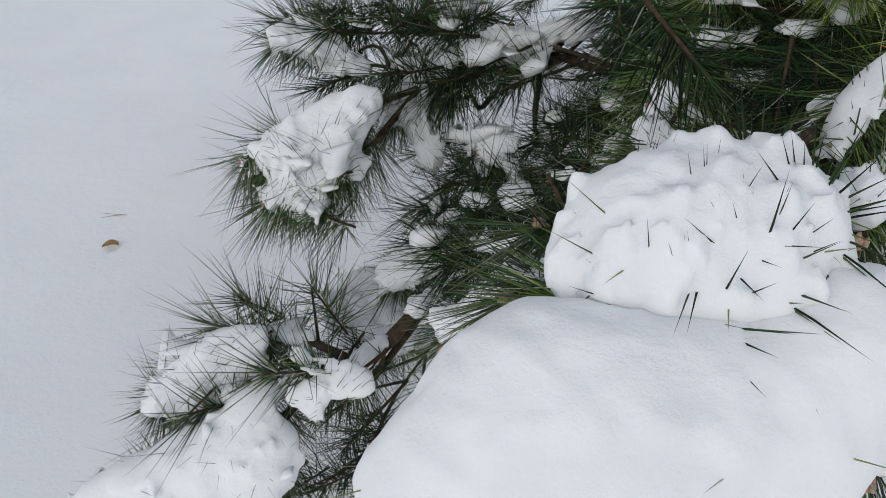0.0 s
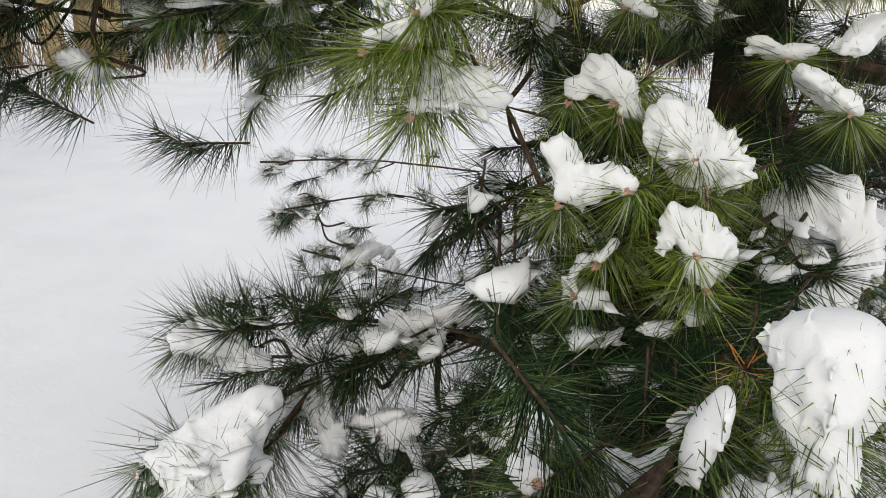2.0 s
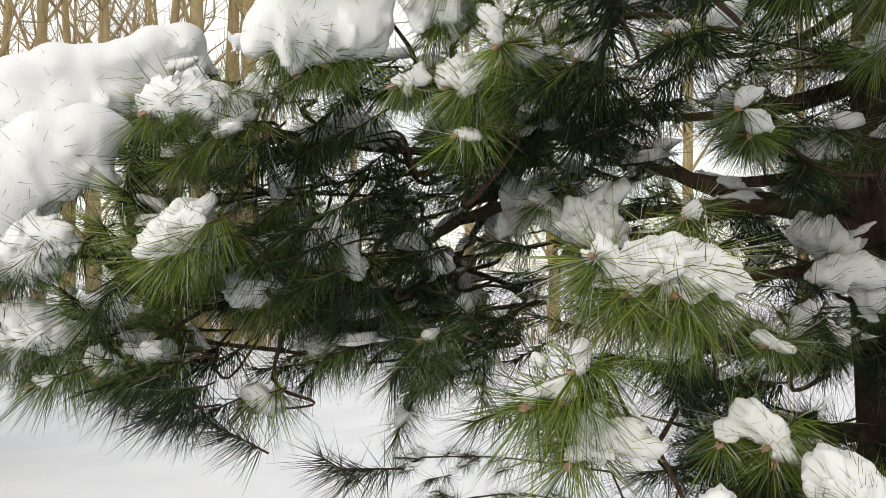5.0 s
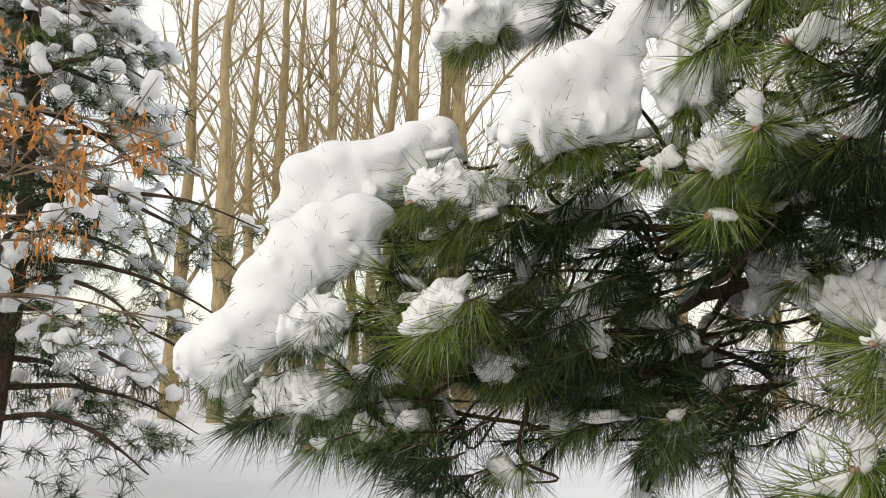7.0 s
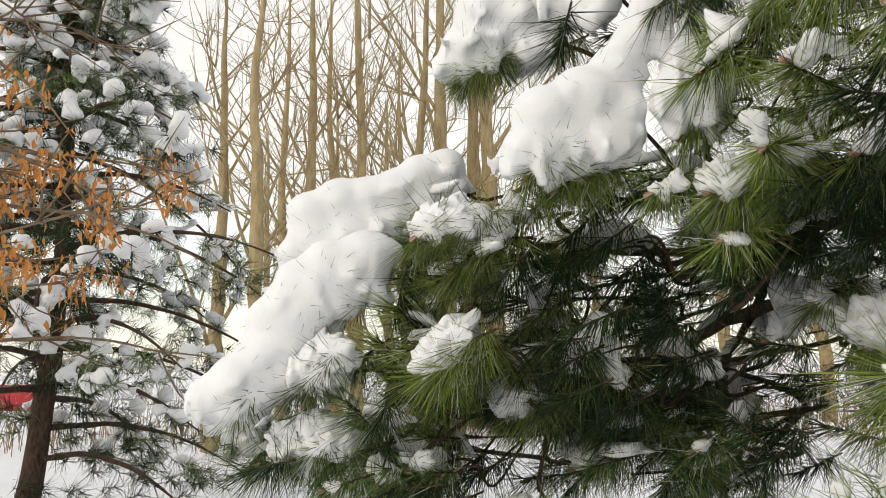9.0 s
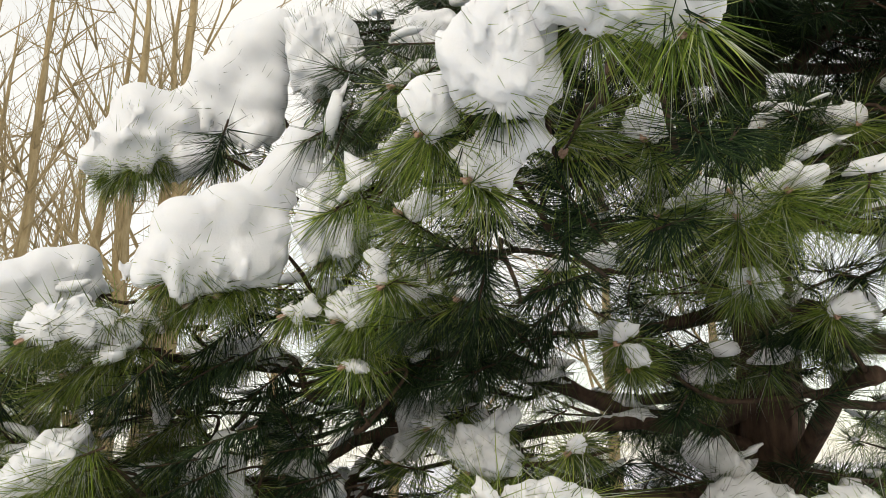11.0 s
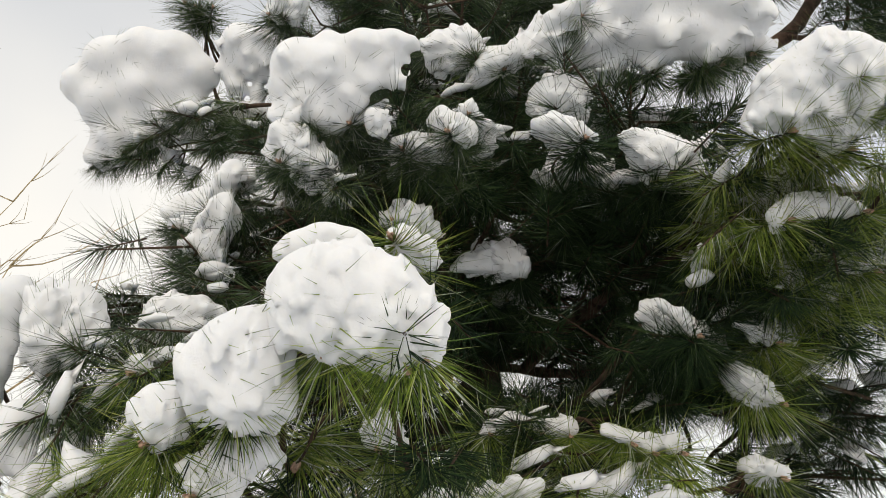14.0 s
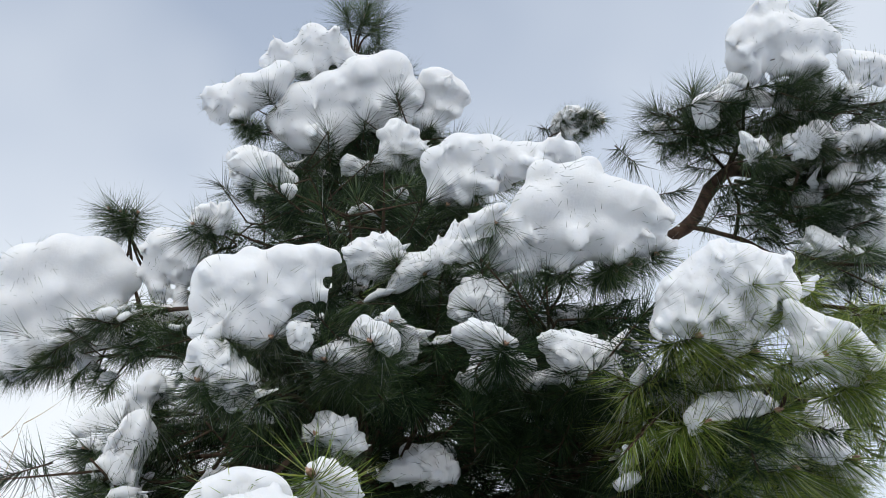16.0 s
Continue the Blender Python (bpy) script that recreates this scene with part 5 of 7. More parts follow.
spray([(0.548, 1.162, 1.101, 0.0044), (0.347, 1.056, 1.066, 0.0030), (0.260, 1.007, 1.010, 0.0020)], count=9,shaded=True)
spray([(0.562, 0.985, 0.881, 0.0040), (0.418, 0.880, 0.907, 0.0027), (0.348, 0.838, 0.892, 0.0019)], count=9,shaded=True)
spray([(0.708, 1.068, 0.999, 0.0044), (0.556, 0.910, 0.985, 0.0025), (0.455, 0.825, 0.945, 0.0019)], count=9,shaded=True)
spray([(0.837, 1.122, 1.042, 0.0047), (0.696, 0.957, 0.996, 0.0027), (0.619, 0.869, 0.960, 0.0020)], count=7,shaded=True)
spray([(0.236, 1.703, 1.531, 0.0063), (-0.062, 1.569, 1.476, 0.0045), (-0.287, 1.446, 1.449, 0.0030), (-0.503, 1.341, 1.422, 0.0024)], count=6)
spray([(0.178, 1.759, 1.378, 0.0065), (-0.126, 1.612, 1.350, 0.0047), (-0.354, 1.479, 1.338, 0.0031), (-0.561, 1.369, 1.337, 0.0024)], count=6)
spray([(0.121, 1.650, 1.705, 0.0062), (-0.173, 1.502, 1.657, 0.0044), (-0.403, 1.415, 1.615, 0.0030), (-0.570, 1.347, 1.563, 0.0024)], count=6)
spray([(-0.416, 1.470, 1.520, 0.0044), (-0.632, 1.346, 1.419, 0.0030), (-0.778, 1.273, 1.347, 0.0024)], count=5)
spray([(0.057, 1.439, 1.782, 0.0049), (-0.101, 1.364, 1.879, 0.0035), (-0.262, 1.308, 1.818, 0.0029)], count=4)
spray([(-0.276, 1.393, 1.887, 0.0043), (-0.440, 1.320, 1.820, 0.0035), (-0.543, 1.326, 1.876, 0.0024)], count=4)
spray([(1.126, 0.903, 1.937, 0.0045), (0.860, 0.929, 1.894, 0.0030), (0.680, 0.927, 1.849, 0.0023)], count=5)
spray([(1.235, 0.999, 2.139, 0.0051), (1.013, 1.106, 2.146, 0.0037), (0.722, 1.160, 2.112, 0.0023)], count=6,snowy=0.9)
spray([(1.456, 0.944, 2.571, 0.0060), (1.147, 1.075, 2.578, 0.0042), (1.026, 1.126, 2.536, 0.0028)], count=4)
spray([(1.301, 0.906, 2.186, 0.0051), (1.218, 1.055, 2.323, 0.0033), (1.123, 1.051, 2.339, 0.0026)], count=4)
spray([(0.727, 1.024, 2.732, 0.0054), (0.530, 1.003, 2.684, 0.0038), (0.381, 1.026, 2.536, 0.0024)], count=9)
spray([(1.146, 0.887, 2.832, 0.0058), (1.135, 0.771, 2.623, 0.0039), (1.027, 0.791, 2.530, 0.0025)], count=9)
spray([(1.257, 0.549, 2.431, 0.0048), (1.110, 0.574, 2.402, 0.0028), (1.061, 0.665, 2.359, 0.0022)], count=9)
spray([(0.424, 1.413, 3.166, 0.0068), (0.168, 1.599, 3.285, 0.0065), (-0.103, 1.777, 3.210, 0.0048)], count=9)
spray([(0.479, 1.406, 2.848, 0.0062), (0.321, 1.463, 2.801, 0.0055), (0.116, 1.453, 2.740, 0.0038)], count=9)
spray([(1.091, 1.103, 2.540, 0.0057), (1.169, 0.912, 2.413, 0.0046), (1.205, 0.729, 2.291, 0.0030)], count=9)
spray([(1.864, 0.811, 3.243, 0.0077), (1.993, 0.769, 3.125, 0.0068), (2.068, 0.608, 2.954, 0.0046)], count=9)
spray([(2.026, 0.801, 3.548, 0.0086), (2.167, 0.639, 3.487, 0.0076), (2.331, 0.533, 3.345, 0.0054)], count=10)
spray([(0.867, 1.642, 3.952, 0.0092), (0.687, 1.566, 4.058, 0.0069), (0.444, 1.564, 3.975, 0.0045)], count=9)
spray([(0.881, 1.601, 3.980, 0.0092), (1.031, 1.457, 4.036, 0.0069), (1.145, 1.357, 4.061, 0.0046)], count=9)
spray([(0.975, 0.992, 2.933, 0.0060), (0.762, 0.978, 2.916, 0.0042), (0.582, 0.904, 2.773, 0.0025)], count=9)
shoot((0.849, 1.067, 4.773), (0.825, 1.198, 4.664), size=0.17)
shoot((0.766, 1.118, 4.769), (0.814, 1.213, 4.659), size=0.17)
shoot((0.914, 1.100, 4.744), (0.846, 1.213, 4.652), size=0.17)
shoot((0.015, 1.505, 3.640), (0.090, 1.620, 3.650), size=0.13)
shoot((0.100, 1.500, 3.640), (0.095, 1.620, 3.650), size=0.13)
shoot((0.060, 1.560, 3.700), (0.092, 1.640, 3.640), size=0.13)
shoot((0.050, 1.530, 3.658), (0.093, 1.625, 3.656), size=0.14)
shoot((1.751, 0.728, 3.815), (1.837, 0.761, 3.734), size=0.14)
shoot((1.831, 0.613, 3.804), (1.877, 0.717, 3.723), size=0.14)
shoot((2.103, 0.209, 3.835), (2.124, 0.291, 3.798), size=0.14)
shoot((0.324, 1.452, 3.628), (0.352, 1.538, 3.616), size=0.14)
spray([(1.505, 1.223, 2.582, 0.0074), (1.422, 0.920, 2.448, 0.0049), (1.398, 0.703, 2.306, 0.0032)], count=8)
spray([(1.471, 1.393, 2.355, 0.0074), (1.432, 1.080, 2.186, 0.0049), (1.420, 0.818, 2.098, 0.0032)], count=8)
spray([(1.407, 1.121, 2.813, 0.0074), (1.374, 0.836, 2.600, 0.0049), (1.370, 0.615, 2.439, 0.0032)], count=7)
spray([(1.526, 0.865, 2.726, 0.0070), (1.528, 0.699, 2.496, 0.0049), (1.564, 0.583, 2.331, 0.0033)], count=12)
spray([(1.624, 0.754, 2.887, 0.0074), (1.696, 0.612, 2.728, 0.0055), (1.732, 0.480, 2.578, 0.0037)], count=12)
spray([(0.368, 1.621, 1.658, 0.0055), (0.234, 1.639, 1.700, 0.0041), (0.060, 1.607, 1.676, 0.0027)], count=6)
spray([(0.308, 1.270, 1.913, 0.0046), (0.197, 1.294, 1.901, 0.0034), (0.085, 1.296, 1.933, 0.0023)], count=6)
spray([(0.605, 0.966, 0.893, 0.0040), (0.476, 0.906, 0.877, 0.0029), (0.354, 0.824, 0.843, 0.0019)], count=12,shaded=True)
spray([(0.566, 1.300, 0.819, 0.0050), (0.402, 1.166, 0.757, 0.0035), (0.265, 1.106, 0.675, 0.0024)], count=12,shaded=True)
# inner boughs, their needle colour darkened for the shade round the trunk
spray([(0.957, 1.334, 2.893, 0.0065), (1.163, 1.265, 2.829, 0.0049), (1.366, 1.174, 2.750, 0.0033)], count=14,shaded=True,snowy=0.15)
spray([(0.990, 1.331, 2.692, 0.0062), (1.190, 1.230, 2.662, 0.0047), (1.315, 1.049, 2.573, 0.0030)], count=14,shaded=True,snowy=0.15)
spray([(1.122, 1.289, 3.005, 0.0068), (1.289, 1.117, 2.893, 0.0049), (1.388, 1.003, 2.740, 0.0031)], count=14,shaded=True,snowy=0.15)
spray([(0.892, 1.508, 2.689, 0.0065), (1.176, 1.399, 2.626, 0.0049), (1.375, 1.177, 2.527, 0.0031)], count=14,shaded=True,snowy=0.15)
spray([(1.096, 1.074, 2.927, 0.0062), (1.201, 0.932, 2.823, 0.0045), (1.275, 0.764, 2.746, 0.0028)], count=12,shaded=True,snowy=0.15)
spray([(1.375, 1.213, 2.272, 0.0060), (1.381, 0.977, 2.145, 0.0040), (1.433, 0.800, 2.052, 0.0025)], count=12)
spray([(1.374, 1.278, 2.125, 0.0060), (1.378, 1.034, 2.018, 0.0040), (1.429, 0.849, 1.949, 0.0025)], count=12)
spray([(1.319, 1.324, 2.412, 0.0062), (1.467, 1.073, 2.365, 0.0045), (1.577, 0.814, 2.297, 0.0028)], count=10,shaded=True,snowy=0.3)
# low boughs behind the near mound, the shade there put in their dark needles
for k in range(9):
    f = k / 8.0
    spray([(0.80 + 0.1 * f, 1.45, 0.62, 0.006), (0.50 + 0.28 * f, 1.22 - 0.10 * f, 0.50 + 0.05 * (k % 3), 0.0045), (0.26 + 0.50 * f, 1.02 - 0.12 * (k % 2), 0.42 + 0.07 * (k % 4), 0.0025)], count=10, shaded=True, snowy=0.12)
# fans on the shady flank
snow([(0.991, 0.747, 2.557, 0.038), (1.020, 0.727, 2.552, 0.046), (1.052, 0.718, 2.530, 0.038), (1.021, 0.757, 2.523, 0.029), (0.969, 0.744, 2.578, 0.026)], tufts=2,needle=0.14)
snow([(0.860, 0.888, 2.602, 0.036), (0.896, 0.874, 2.590, 0.039), (0.921, 0.845, 2.600, 0.029), (0.955, 0.863, 2.556, 0.033), (0.881, 0.849, 2.625, 0.027)], tufts=2,needle=0.14)
snow([(1.124, 0.602, 2.392, 0.051), (1.147, 0.577, 2.388, 0.046), (1.142, 0.626, 2.348, 0.038), (1.095, 0.614, 2.415, 0.032), (1.174, 0.583, 2.350, 0.038), (1.142, 0.538, 2.426, 0.030)], tufts=3,needle=0.14)
snow([(1.220, 0.684, 2.282, 0.045), (1.191, 0.695, 2.309, 0.031), (1.240, 0.683, 2.254, 0.037)], tufts=2,needle=0.14)
snow([(0.723, 1.124, 2.497, 0.034), (0.779, 1.098, 2.497, 0.034), (0.817, 1.076, 2.499, 0.037), (0.842, 1.077, 2.480, 0.025), (0.786, 1.077, 2.519, 0.021)], tufts=1)
snow([(0.904, 1.280, 2.525, 0.034)], tufts=1)
snow([(1.199, 0.864, 2.403, 0.034), (1.226, 0.853, 2.383, 0.034), (1.247, 0.844, 2.366, 0.025)], tufts=2)
snow([(1.017, 0.855, 2.226, 0.030), (1.046, 0.843, 2.206, 0.038), (1.070, 0.834, 2.186, 0.025), (0.989, 0.855, 2.260, 0.022)], tufts=2,needle=0.14)
snow([(1.162, 0.796, 2.223, 0.028), (1.185, 0.786, 2.202, 0.039), (1.207, 0.778, 2.177, 0.028), (1.139, 0.805, 2.244, 0.023)], tufts=2,needle=0.14)
snow([(1.116, 0.831, 2.120, 0.032), (1.141, 0.817, 2.099, 0.032), (1.156, 0.815, 2.077, 0.022)], tufts=1,needle=0.14)
snow([(0.687, 1.116, 2.116, 0.016), (0.733, 1.100, 2.107, 0.023), (0.772, 1.080, 2.108, 0.023), (0.821, 1.059, 2.097, 0.020), (0.868, 1.035, 2.091, 0.028)], tufts=3,needle=0.14, prick=2.2)
snow([(0.940, 0.948, 2.039, 0.017), (0.969, 0.934, 2.024, 0.025), (1.008, 0.907, 2.017, 0.026), (0.910, 0.960, 2.058, 0.015)], tufts=3,needle=0.14, prick=2.2)
snow([(0.544, 0.892, 2.611, 0.043), (0.573, 0.894, 2.597, 0.028), (0.533, 0.918, 2.588, 0.031)], tufts=2,needle=0.14)
snow([(0.648, 0.875, 2.656, 0.044), (0.627, 0.903, 2.639, 0.026), (0.652, 0.850, 2.678, 0.032)], tufts=2)
snow([(0.790, 0.731, 2.566, 0.038), (0.762, 0.740, 2.575, 0.032), (0.816, 0.730, 2.550, 0.022)], tufts=2,needle=0.14)
snow([(1.059, 0.916, 2.819, 0.041), (1.154, 0.868, 2.786, 0.045)], tufts=2)
snow([(0.411, 0.579, 2.130, 0.023), (0.436, 0.577, 2.121, 0.017), (0.396, 0.577, 2.139, 0.016)], tufts=1,needle=0.13)
snow([(1.141, 0.881, 1.968, 0.025), (1.161, 0.867, 1.954, 0.025)], tufts=1)
spray([(1.213, 0.866, 2.571, 0.0040), (1.035, 0.822, 2.530, 0.0031), (0.903, 0.866, 2.512, 0.0024)], count=5,snowy=0.7)
spray([(1.329, 0.713, 2.402, 0.0038), (1.179, 0.720, 2.395, 0.0030), (1.057, 0.751, 2.409, 0.0023)], count=5,snowy=0.7)
spray([(1.318, 0.756, 2.263, 0.0037), (1.191, 0.785, 2.263, 0.0029), (1.058, 0.846, 2.294, 0.0023)], count=5,snowy=0.7)
spray([(1.300, 0.799, 2.105, 0.0036), (1.163, 0.833, 2.166, 0.0029), (1.029, 0.888, 2.156, 0.0022)], count=5,snowy=0.7)
spray([(0.831, 0.994, 2.745, 0.0040), (0.651, 0.969, 2.636, 0.0031), (0.530, 0.985, 2.593, 0.0024)], count=5,snowy=0.7)
spray([(1.114, 1.014, 2.042, 0.0036), (0.930, 1.022, 2.033, 0.0028), (0.768, 1.050, 2.044, 0.0022)], count=5,snowy=0.7)
# foliage of the crown's shady end
spray([(2.003, 0.781, 3.581, 0.0065), (1.872, 0.721, 3.656, 0.0053), (1.728, 0.684, 3.720, 0.0042)], count=14,snowy=0.5)
spray([(1.998, 0.766, 3.593, 0.0065), (2.023, 0.637, 3.632, 0.0054), (2.133, 0.496, 3.509, 0.0042)], count=14,snowy=0.5)
spray([(2.021, 0.786, 3.560, 0.0065), (2.126, 0.699, 3.423, 0.0053), (2.258, 0.555, 3.259, 0.0042)], count=14,shaded=True)
spray([(2.026, 0.801, 3.548, 0.0065), (2.083, 0.758, 3.358, 0.0052), (2.236, 0.708, 3.203, 0.0042)], count=14,shaded=True)
spray([(2.152, 0.599, 3.596, 0.0066), (2.187, 0.438, 3.549, 0.0054), (2.234, 0.323, 3.461, 0.0042)], count=12,snowy=0.6)
spray([(2.053, 0.727, 3.561, 0.0065), (2.221, 0.620, 3.514, 0.0055), (2.335, 0.449, 3.456, 0.0044)], count=12,shaded=True)
snow([(2.145, 0.672, 3.335, 0.058), (2.188, 0.677, 3.282, 0.054), (2.119, 0.677, 3.363, 0.037), (2.208, 0.701, 3.243, 0.033)], tufts=2,needle=0.13)
snow([(1.927, 0.608, 3.728, 0.056), (1.917, 0.653, 3.718, 0.047), (1.941, 0.551, 3.739, 0.043)], tufts=2,needle=0.13)
snow([(0.501, 1.437, 3.937, 0.073), (0.436, 1.427, 3.953, 0.052), (0.568, 1.454, 3.913, 0.056), (0.534, 1.488, 3.893, 0.043)], tufts=2,needle=0.13)
snow([(0.935, 1.197, 3.992, 0.065), (1.008, 1.226, 3.949, 0.052), (0.933, 1.271, 3.946, 0.039)], tufts=2,needle=0.13)
shoot((0.839, 1.093, 4.709), (0.833, 1.202, 4.626), size=0.17)
spray([(0.093, 0.940, 0.387, 0.0029), (-0.004, 0.832, 0.274, 0.0024), (-0.048, 0.718, 0.182, 0.0019)], count=12,shaded=True,snowy=0.2)
spray([(1.122, 1.289, 3.005, 0.0068), (1.316, 1.215, 2.933, 0.0051), (1.502, 1.093, 2.885, 0.0034)], count=14,shaded=True,snowy=0.0)
spray([(1.095, 1.426, 2.856, 0.0068), (1.300, 1.328, 2.811, 0.0051), (1.512, 1.182, 2.772, 0.0034)], count=14,shaded=True,snowy=0.0)
snow([(-0.117, 0.660, 0.467, 0.017), (-0.087, 0.665, 0.474, 0.019), (-0.057, 0.671, 0.482, 0.018), (-0.035, 0.678, 0.492, 0.015), (-0.086, 0.648, 0.449, 0.014), (-0.027, 0.667, 0.477, 0.017), (-0.074, 0.687, 0.506, 0.014), (-0.112, 0.691, 0.511, 0.015)], tufts=0)
# lower shoots
snow([(0.282, 0.618, 0.916, 0.023), (0.308, 0.601, 0.900, 0.026), (0.339, 0.584, 0.890, 0.025), (0.370, 0.573, 0.891, 0.020), (0.402, 0.578, 0.919, 0.014), (0.417, 0.587, 0.944, 0.011), (0.272, 0.632, 0.934, 0.014)], tufts=3)
snow([(0.499, 1.285, 1.754, 0.030), (0.535, 1.280, 1.716, 0.030), (0.529, 1.284, 1.696, 0.019)], tufts=1)
snow([(0.697, 1.098, 1.810, 0.030), (0.670, 1.111, 1.807, 0.023)], tufts=1)
snow([(0.959, 1.310, 1.800, 0.040), (0.976, 1.306, 1.765, 0.028), (0.712, 1.438, 1.689, 0.030)], tufts=1)
snow([(1.118, 1.063, 1.872, 0.035), (1.018, 1.130, 1.898, 0.035), (0.993, 1.143, 1.912, 0.026)], tufts=1)
snow([(-0.330, 1.424, 1.746, 0.024), (-0.279, 1.438, 1.747, 0.029), (-0.228, 1.451, 1.741, 0.029), (-0.175, 1.462, 1.738, 0.024), (-0.133, 1.472, 1.724, 0.019)], tufts=1)
snow([(-0.029, 1.477, 1.758, 0.031), (0.002, 1.483, 1.737, 0.024), (-0.054, 1.473, 1.763, 0.024)], tufts=1)
snow([(-0.538, 1.328, 1.514, 0.035), (-0.565, 1.316, 1.504, 0.030), (-0.514, 1.338, 1.530, 0.025)], tufts=1)
snow([(-0.581, 1.251, 1.311, 0.029), (-0.558, 1.263, 1.315, 0.022), (-0.599, 1.243, 1.327, 0.022)], tufts=1)
snow([(-0.412, 1.083, 1.750, 0.034), (-0.388, 1.095, 1.738, 0.028), (-0.441, 1.072, 1.739, 0.026), (-0.476, 1.057, 1.727, 0.024)], tufts=2,needle=0.13)
snow([(-0.459, 1.083, 1.515, 0.036), (-0.434, 1.095, 1.540, 0.030), (-0.478, 1.074, 1.499, 0.030), (-0.414, 1.103, 1.557, 0.020)], tufts=2,needle=0.13)
snow([(0.188, 1.363, 1.571, 0.027), (0.230, 1.361, 1.539, 0.031), (0.155, 1.362, 1.603, 0.022), (0.272, 1.357, 1.498, 0.025)], tufts=1)
snow([(-0.254, 1.265, 1.522, 0.028), (-0.229, 1.271, 1.561, 0.024), (-0.270, 1.260, 1.494, 0.022)], tufts=1)
snow([(0.824, 1.521, 1.457, 0.037), (0.761, 1.547, 1.445, 0.032), (0.467, 1.632, 1.541, 0.027)], tufts=1)
shoot((0.356, 0.447, 1.926), (0.378, 0.530, 1.978), size="wisp")
shoot((0.386, 0.487, 1.923), (0.377, 0.537, 1.986), size=0.12)
spray([(0.001, 1.761, 1.654, 0.0043), (-0.215, 1.653, 1.607, 0.0034), (-0.452, 1.511, 1.547, 0.0026)], count=8)
spray([(0.350, 1.498, 1.813, 0.0039), (0.165, 1.481, 1.785, 0.0031), (0.003, 1.444, 1.762, 0.0024)], count=7,shaded=True)
spray([(-0.068, 1.734, 1.461, 0.0040), (-0.280, 1.598, 1.435, 0.0032), (-0.462, 1.438, 1.392, 0.0024)], count=8)
spray([(0.051, 1.845, 1.420, 0.0042), (-0.169, 1.724, 1.361, 0.0033), (-0.338, 1.584, 1.334, 0.0025)], count=8,shaded=True)
spray([(1.090, 1.446, 1.904, 0.0042), (1.155, 1.285, 1.894, 0.0033), (1.209, 1.125, 1.857, 0.0025)], count=8,shaded=True)
spray([(1.032, 1.498, 1.809, 0.0042), (0.874, 1.476, 1.729, 0.0033), (0.668, 1.452, 1.703, 0.0025)], count=8)
# fans and thin boughs between the cushions
snow([(1.067, 0.565, 2.294, 0.025), (1.111, 0.544, 2.299, 0.029), (1.155, 0.526, 2.299, 0.025), (1.061, 0.579, 2.279, 0.016), (1.192, 0.516, 2.293, 0.016), (1.081, 0.543, 2.316, 0.013)], tufts=2, needle=0.12)
snow([(1.168, 0.614, 2.262, 0.020), (1.216, 0.603, 2.250, 0.025), (1.255, 0.596, 2.237, 0.020), (1.190, 0.600, 2.268, 0.014)], tufts=2, needle=0.12)
snow([(0.978, 0.773, 2.202, 0.019), (1.008, 0.780, 2.177, 0.016), (0.948, 0.772, 2.221, 0.014), (0.993, 0.774, 2.193, 0.012)], tufts=1, needle=0.12)
snow([(1.120, 0.761, 2.177, 0.018), (1.155, 0.754, 2.166, 0.018), (1.089, 0.762, 2.192, 0.012), (1.138, 0.751, 2.180, 0.012)], tufts=1, needle=0.12)
snow([(1.134, 0.821, 2.122, 0.015), (1.166, 0.819, 2.107, 0.017), (1.113, 0.822, 2.133, 0.010), (1.151, 0.824, 2.109, 0.010)], tufts=1, needle=0.12)
snow([(0.144, 1.165, 2.322, 0.050), (0.106, 1.190, 2.313, 0.037), (0.185, 1.151, 2.318, 0.041), (0.150, 1.191, 2.288, 0.026), (0.077, 1.210, 2.302, 0.018), (0.218, 1.149, 2.303, 0.021)], tufts=2, needle=0.12)
snow([(0.193, 1.226, 2.454, 0.026), (0.173, 1.241, 2.447, 0.020), (0.212, 1.227, 2.443, 0.017), (0.181, 1.223, 2.465, 0.014)], tufts=1)
snow([(0.089, 0.994, 2.128, 0.020), (0.075, 1.013, 2.112, 0.015), (0.112, 0.995, 2.115, 0.012), (0.097, 1.009, 2.106, 0.009)], tufts=2)
snow([(0.151, 1.303, 2.632, 0.031), (0.113, 1.312, 2.640, 0.021), (0.188, 1.293, 2.624, 0.021), (0.166, 1.310, 2.616, 0.016)], tufts=2)
snow([(0.617, 1.182, 2.616, 0.027), (0.656, 1.177, 2.602, 0.027), (0.590, 1.188, 2.624, 0.019), (0.632, 1.164, 2.631, 0.016)], tufts=2)
snow([(1.294, 0.685, 2.283, 0.030), (1.343, 0.661, 2.288, 0.028), (1.262, 0.690, 2.295, 0.019), (1.376, 0.660, 2.272, 0.019), (1.318, 0.691, 2.265, 0.017)], tufts=2, needle=0.13)
snow([(1.006, 0.811, 2.200, 0.017), (1.027, 0.810, 2.190, 0.019), (0.984, 0.806, 2.218, 0.012), (1.043, 0.811, 2.180, 0.010)], tufts=2, needle=0.13)
snow([(1.207, 0.780, 2.215, 0.022), (1.175, 0.784, 2.227, 0.017), (1.230, 0.782, 2.201, 0.013), (1.193, 0.790, 2.210, 0.013)], tufts=2, needle=0.13)
snow([(1.165, 0.770, 2.331, 0.018), (1.138, 0.776, 2.338, 0.016), (1.182, 0.771, 2.321, 0.011), (1.156, 0.781, 2.323, 0.011)], tufts=1)
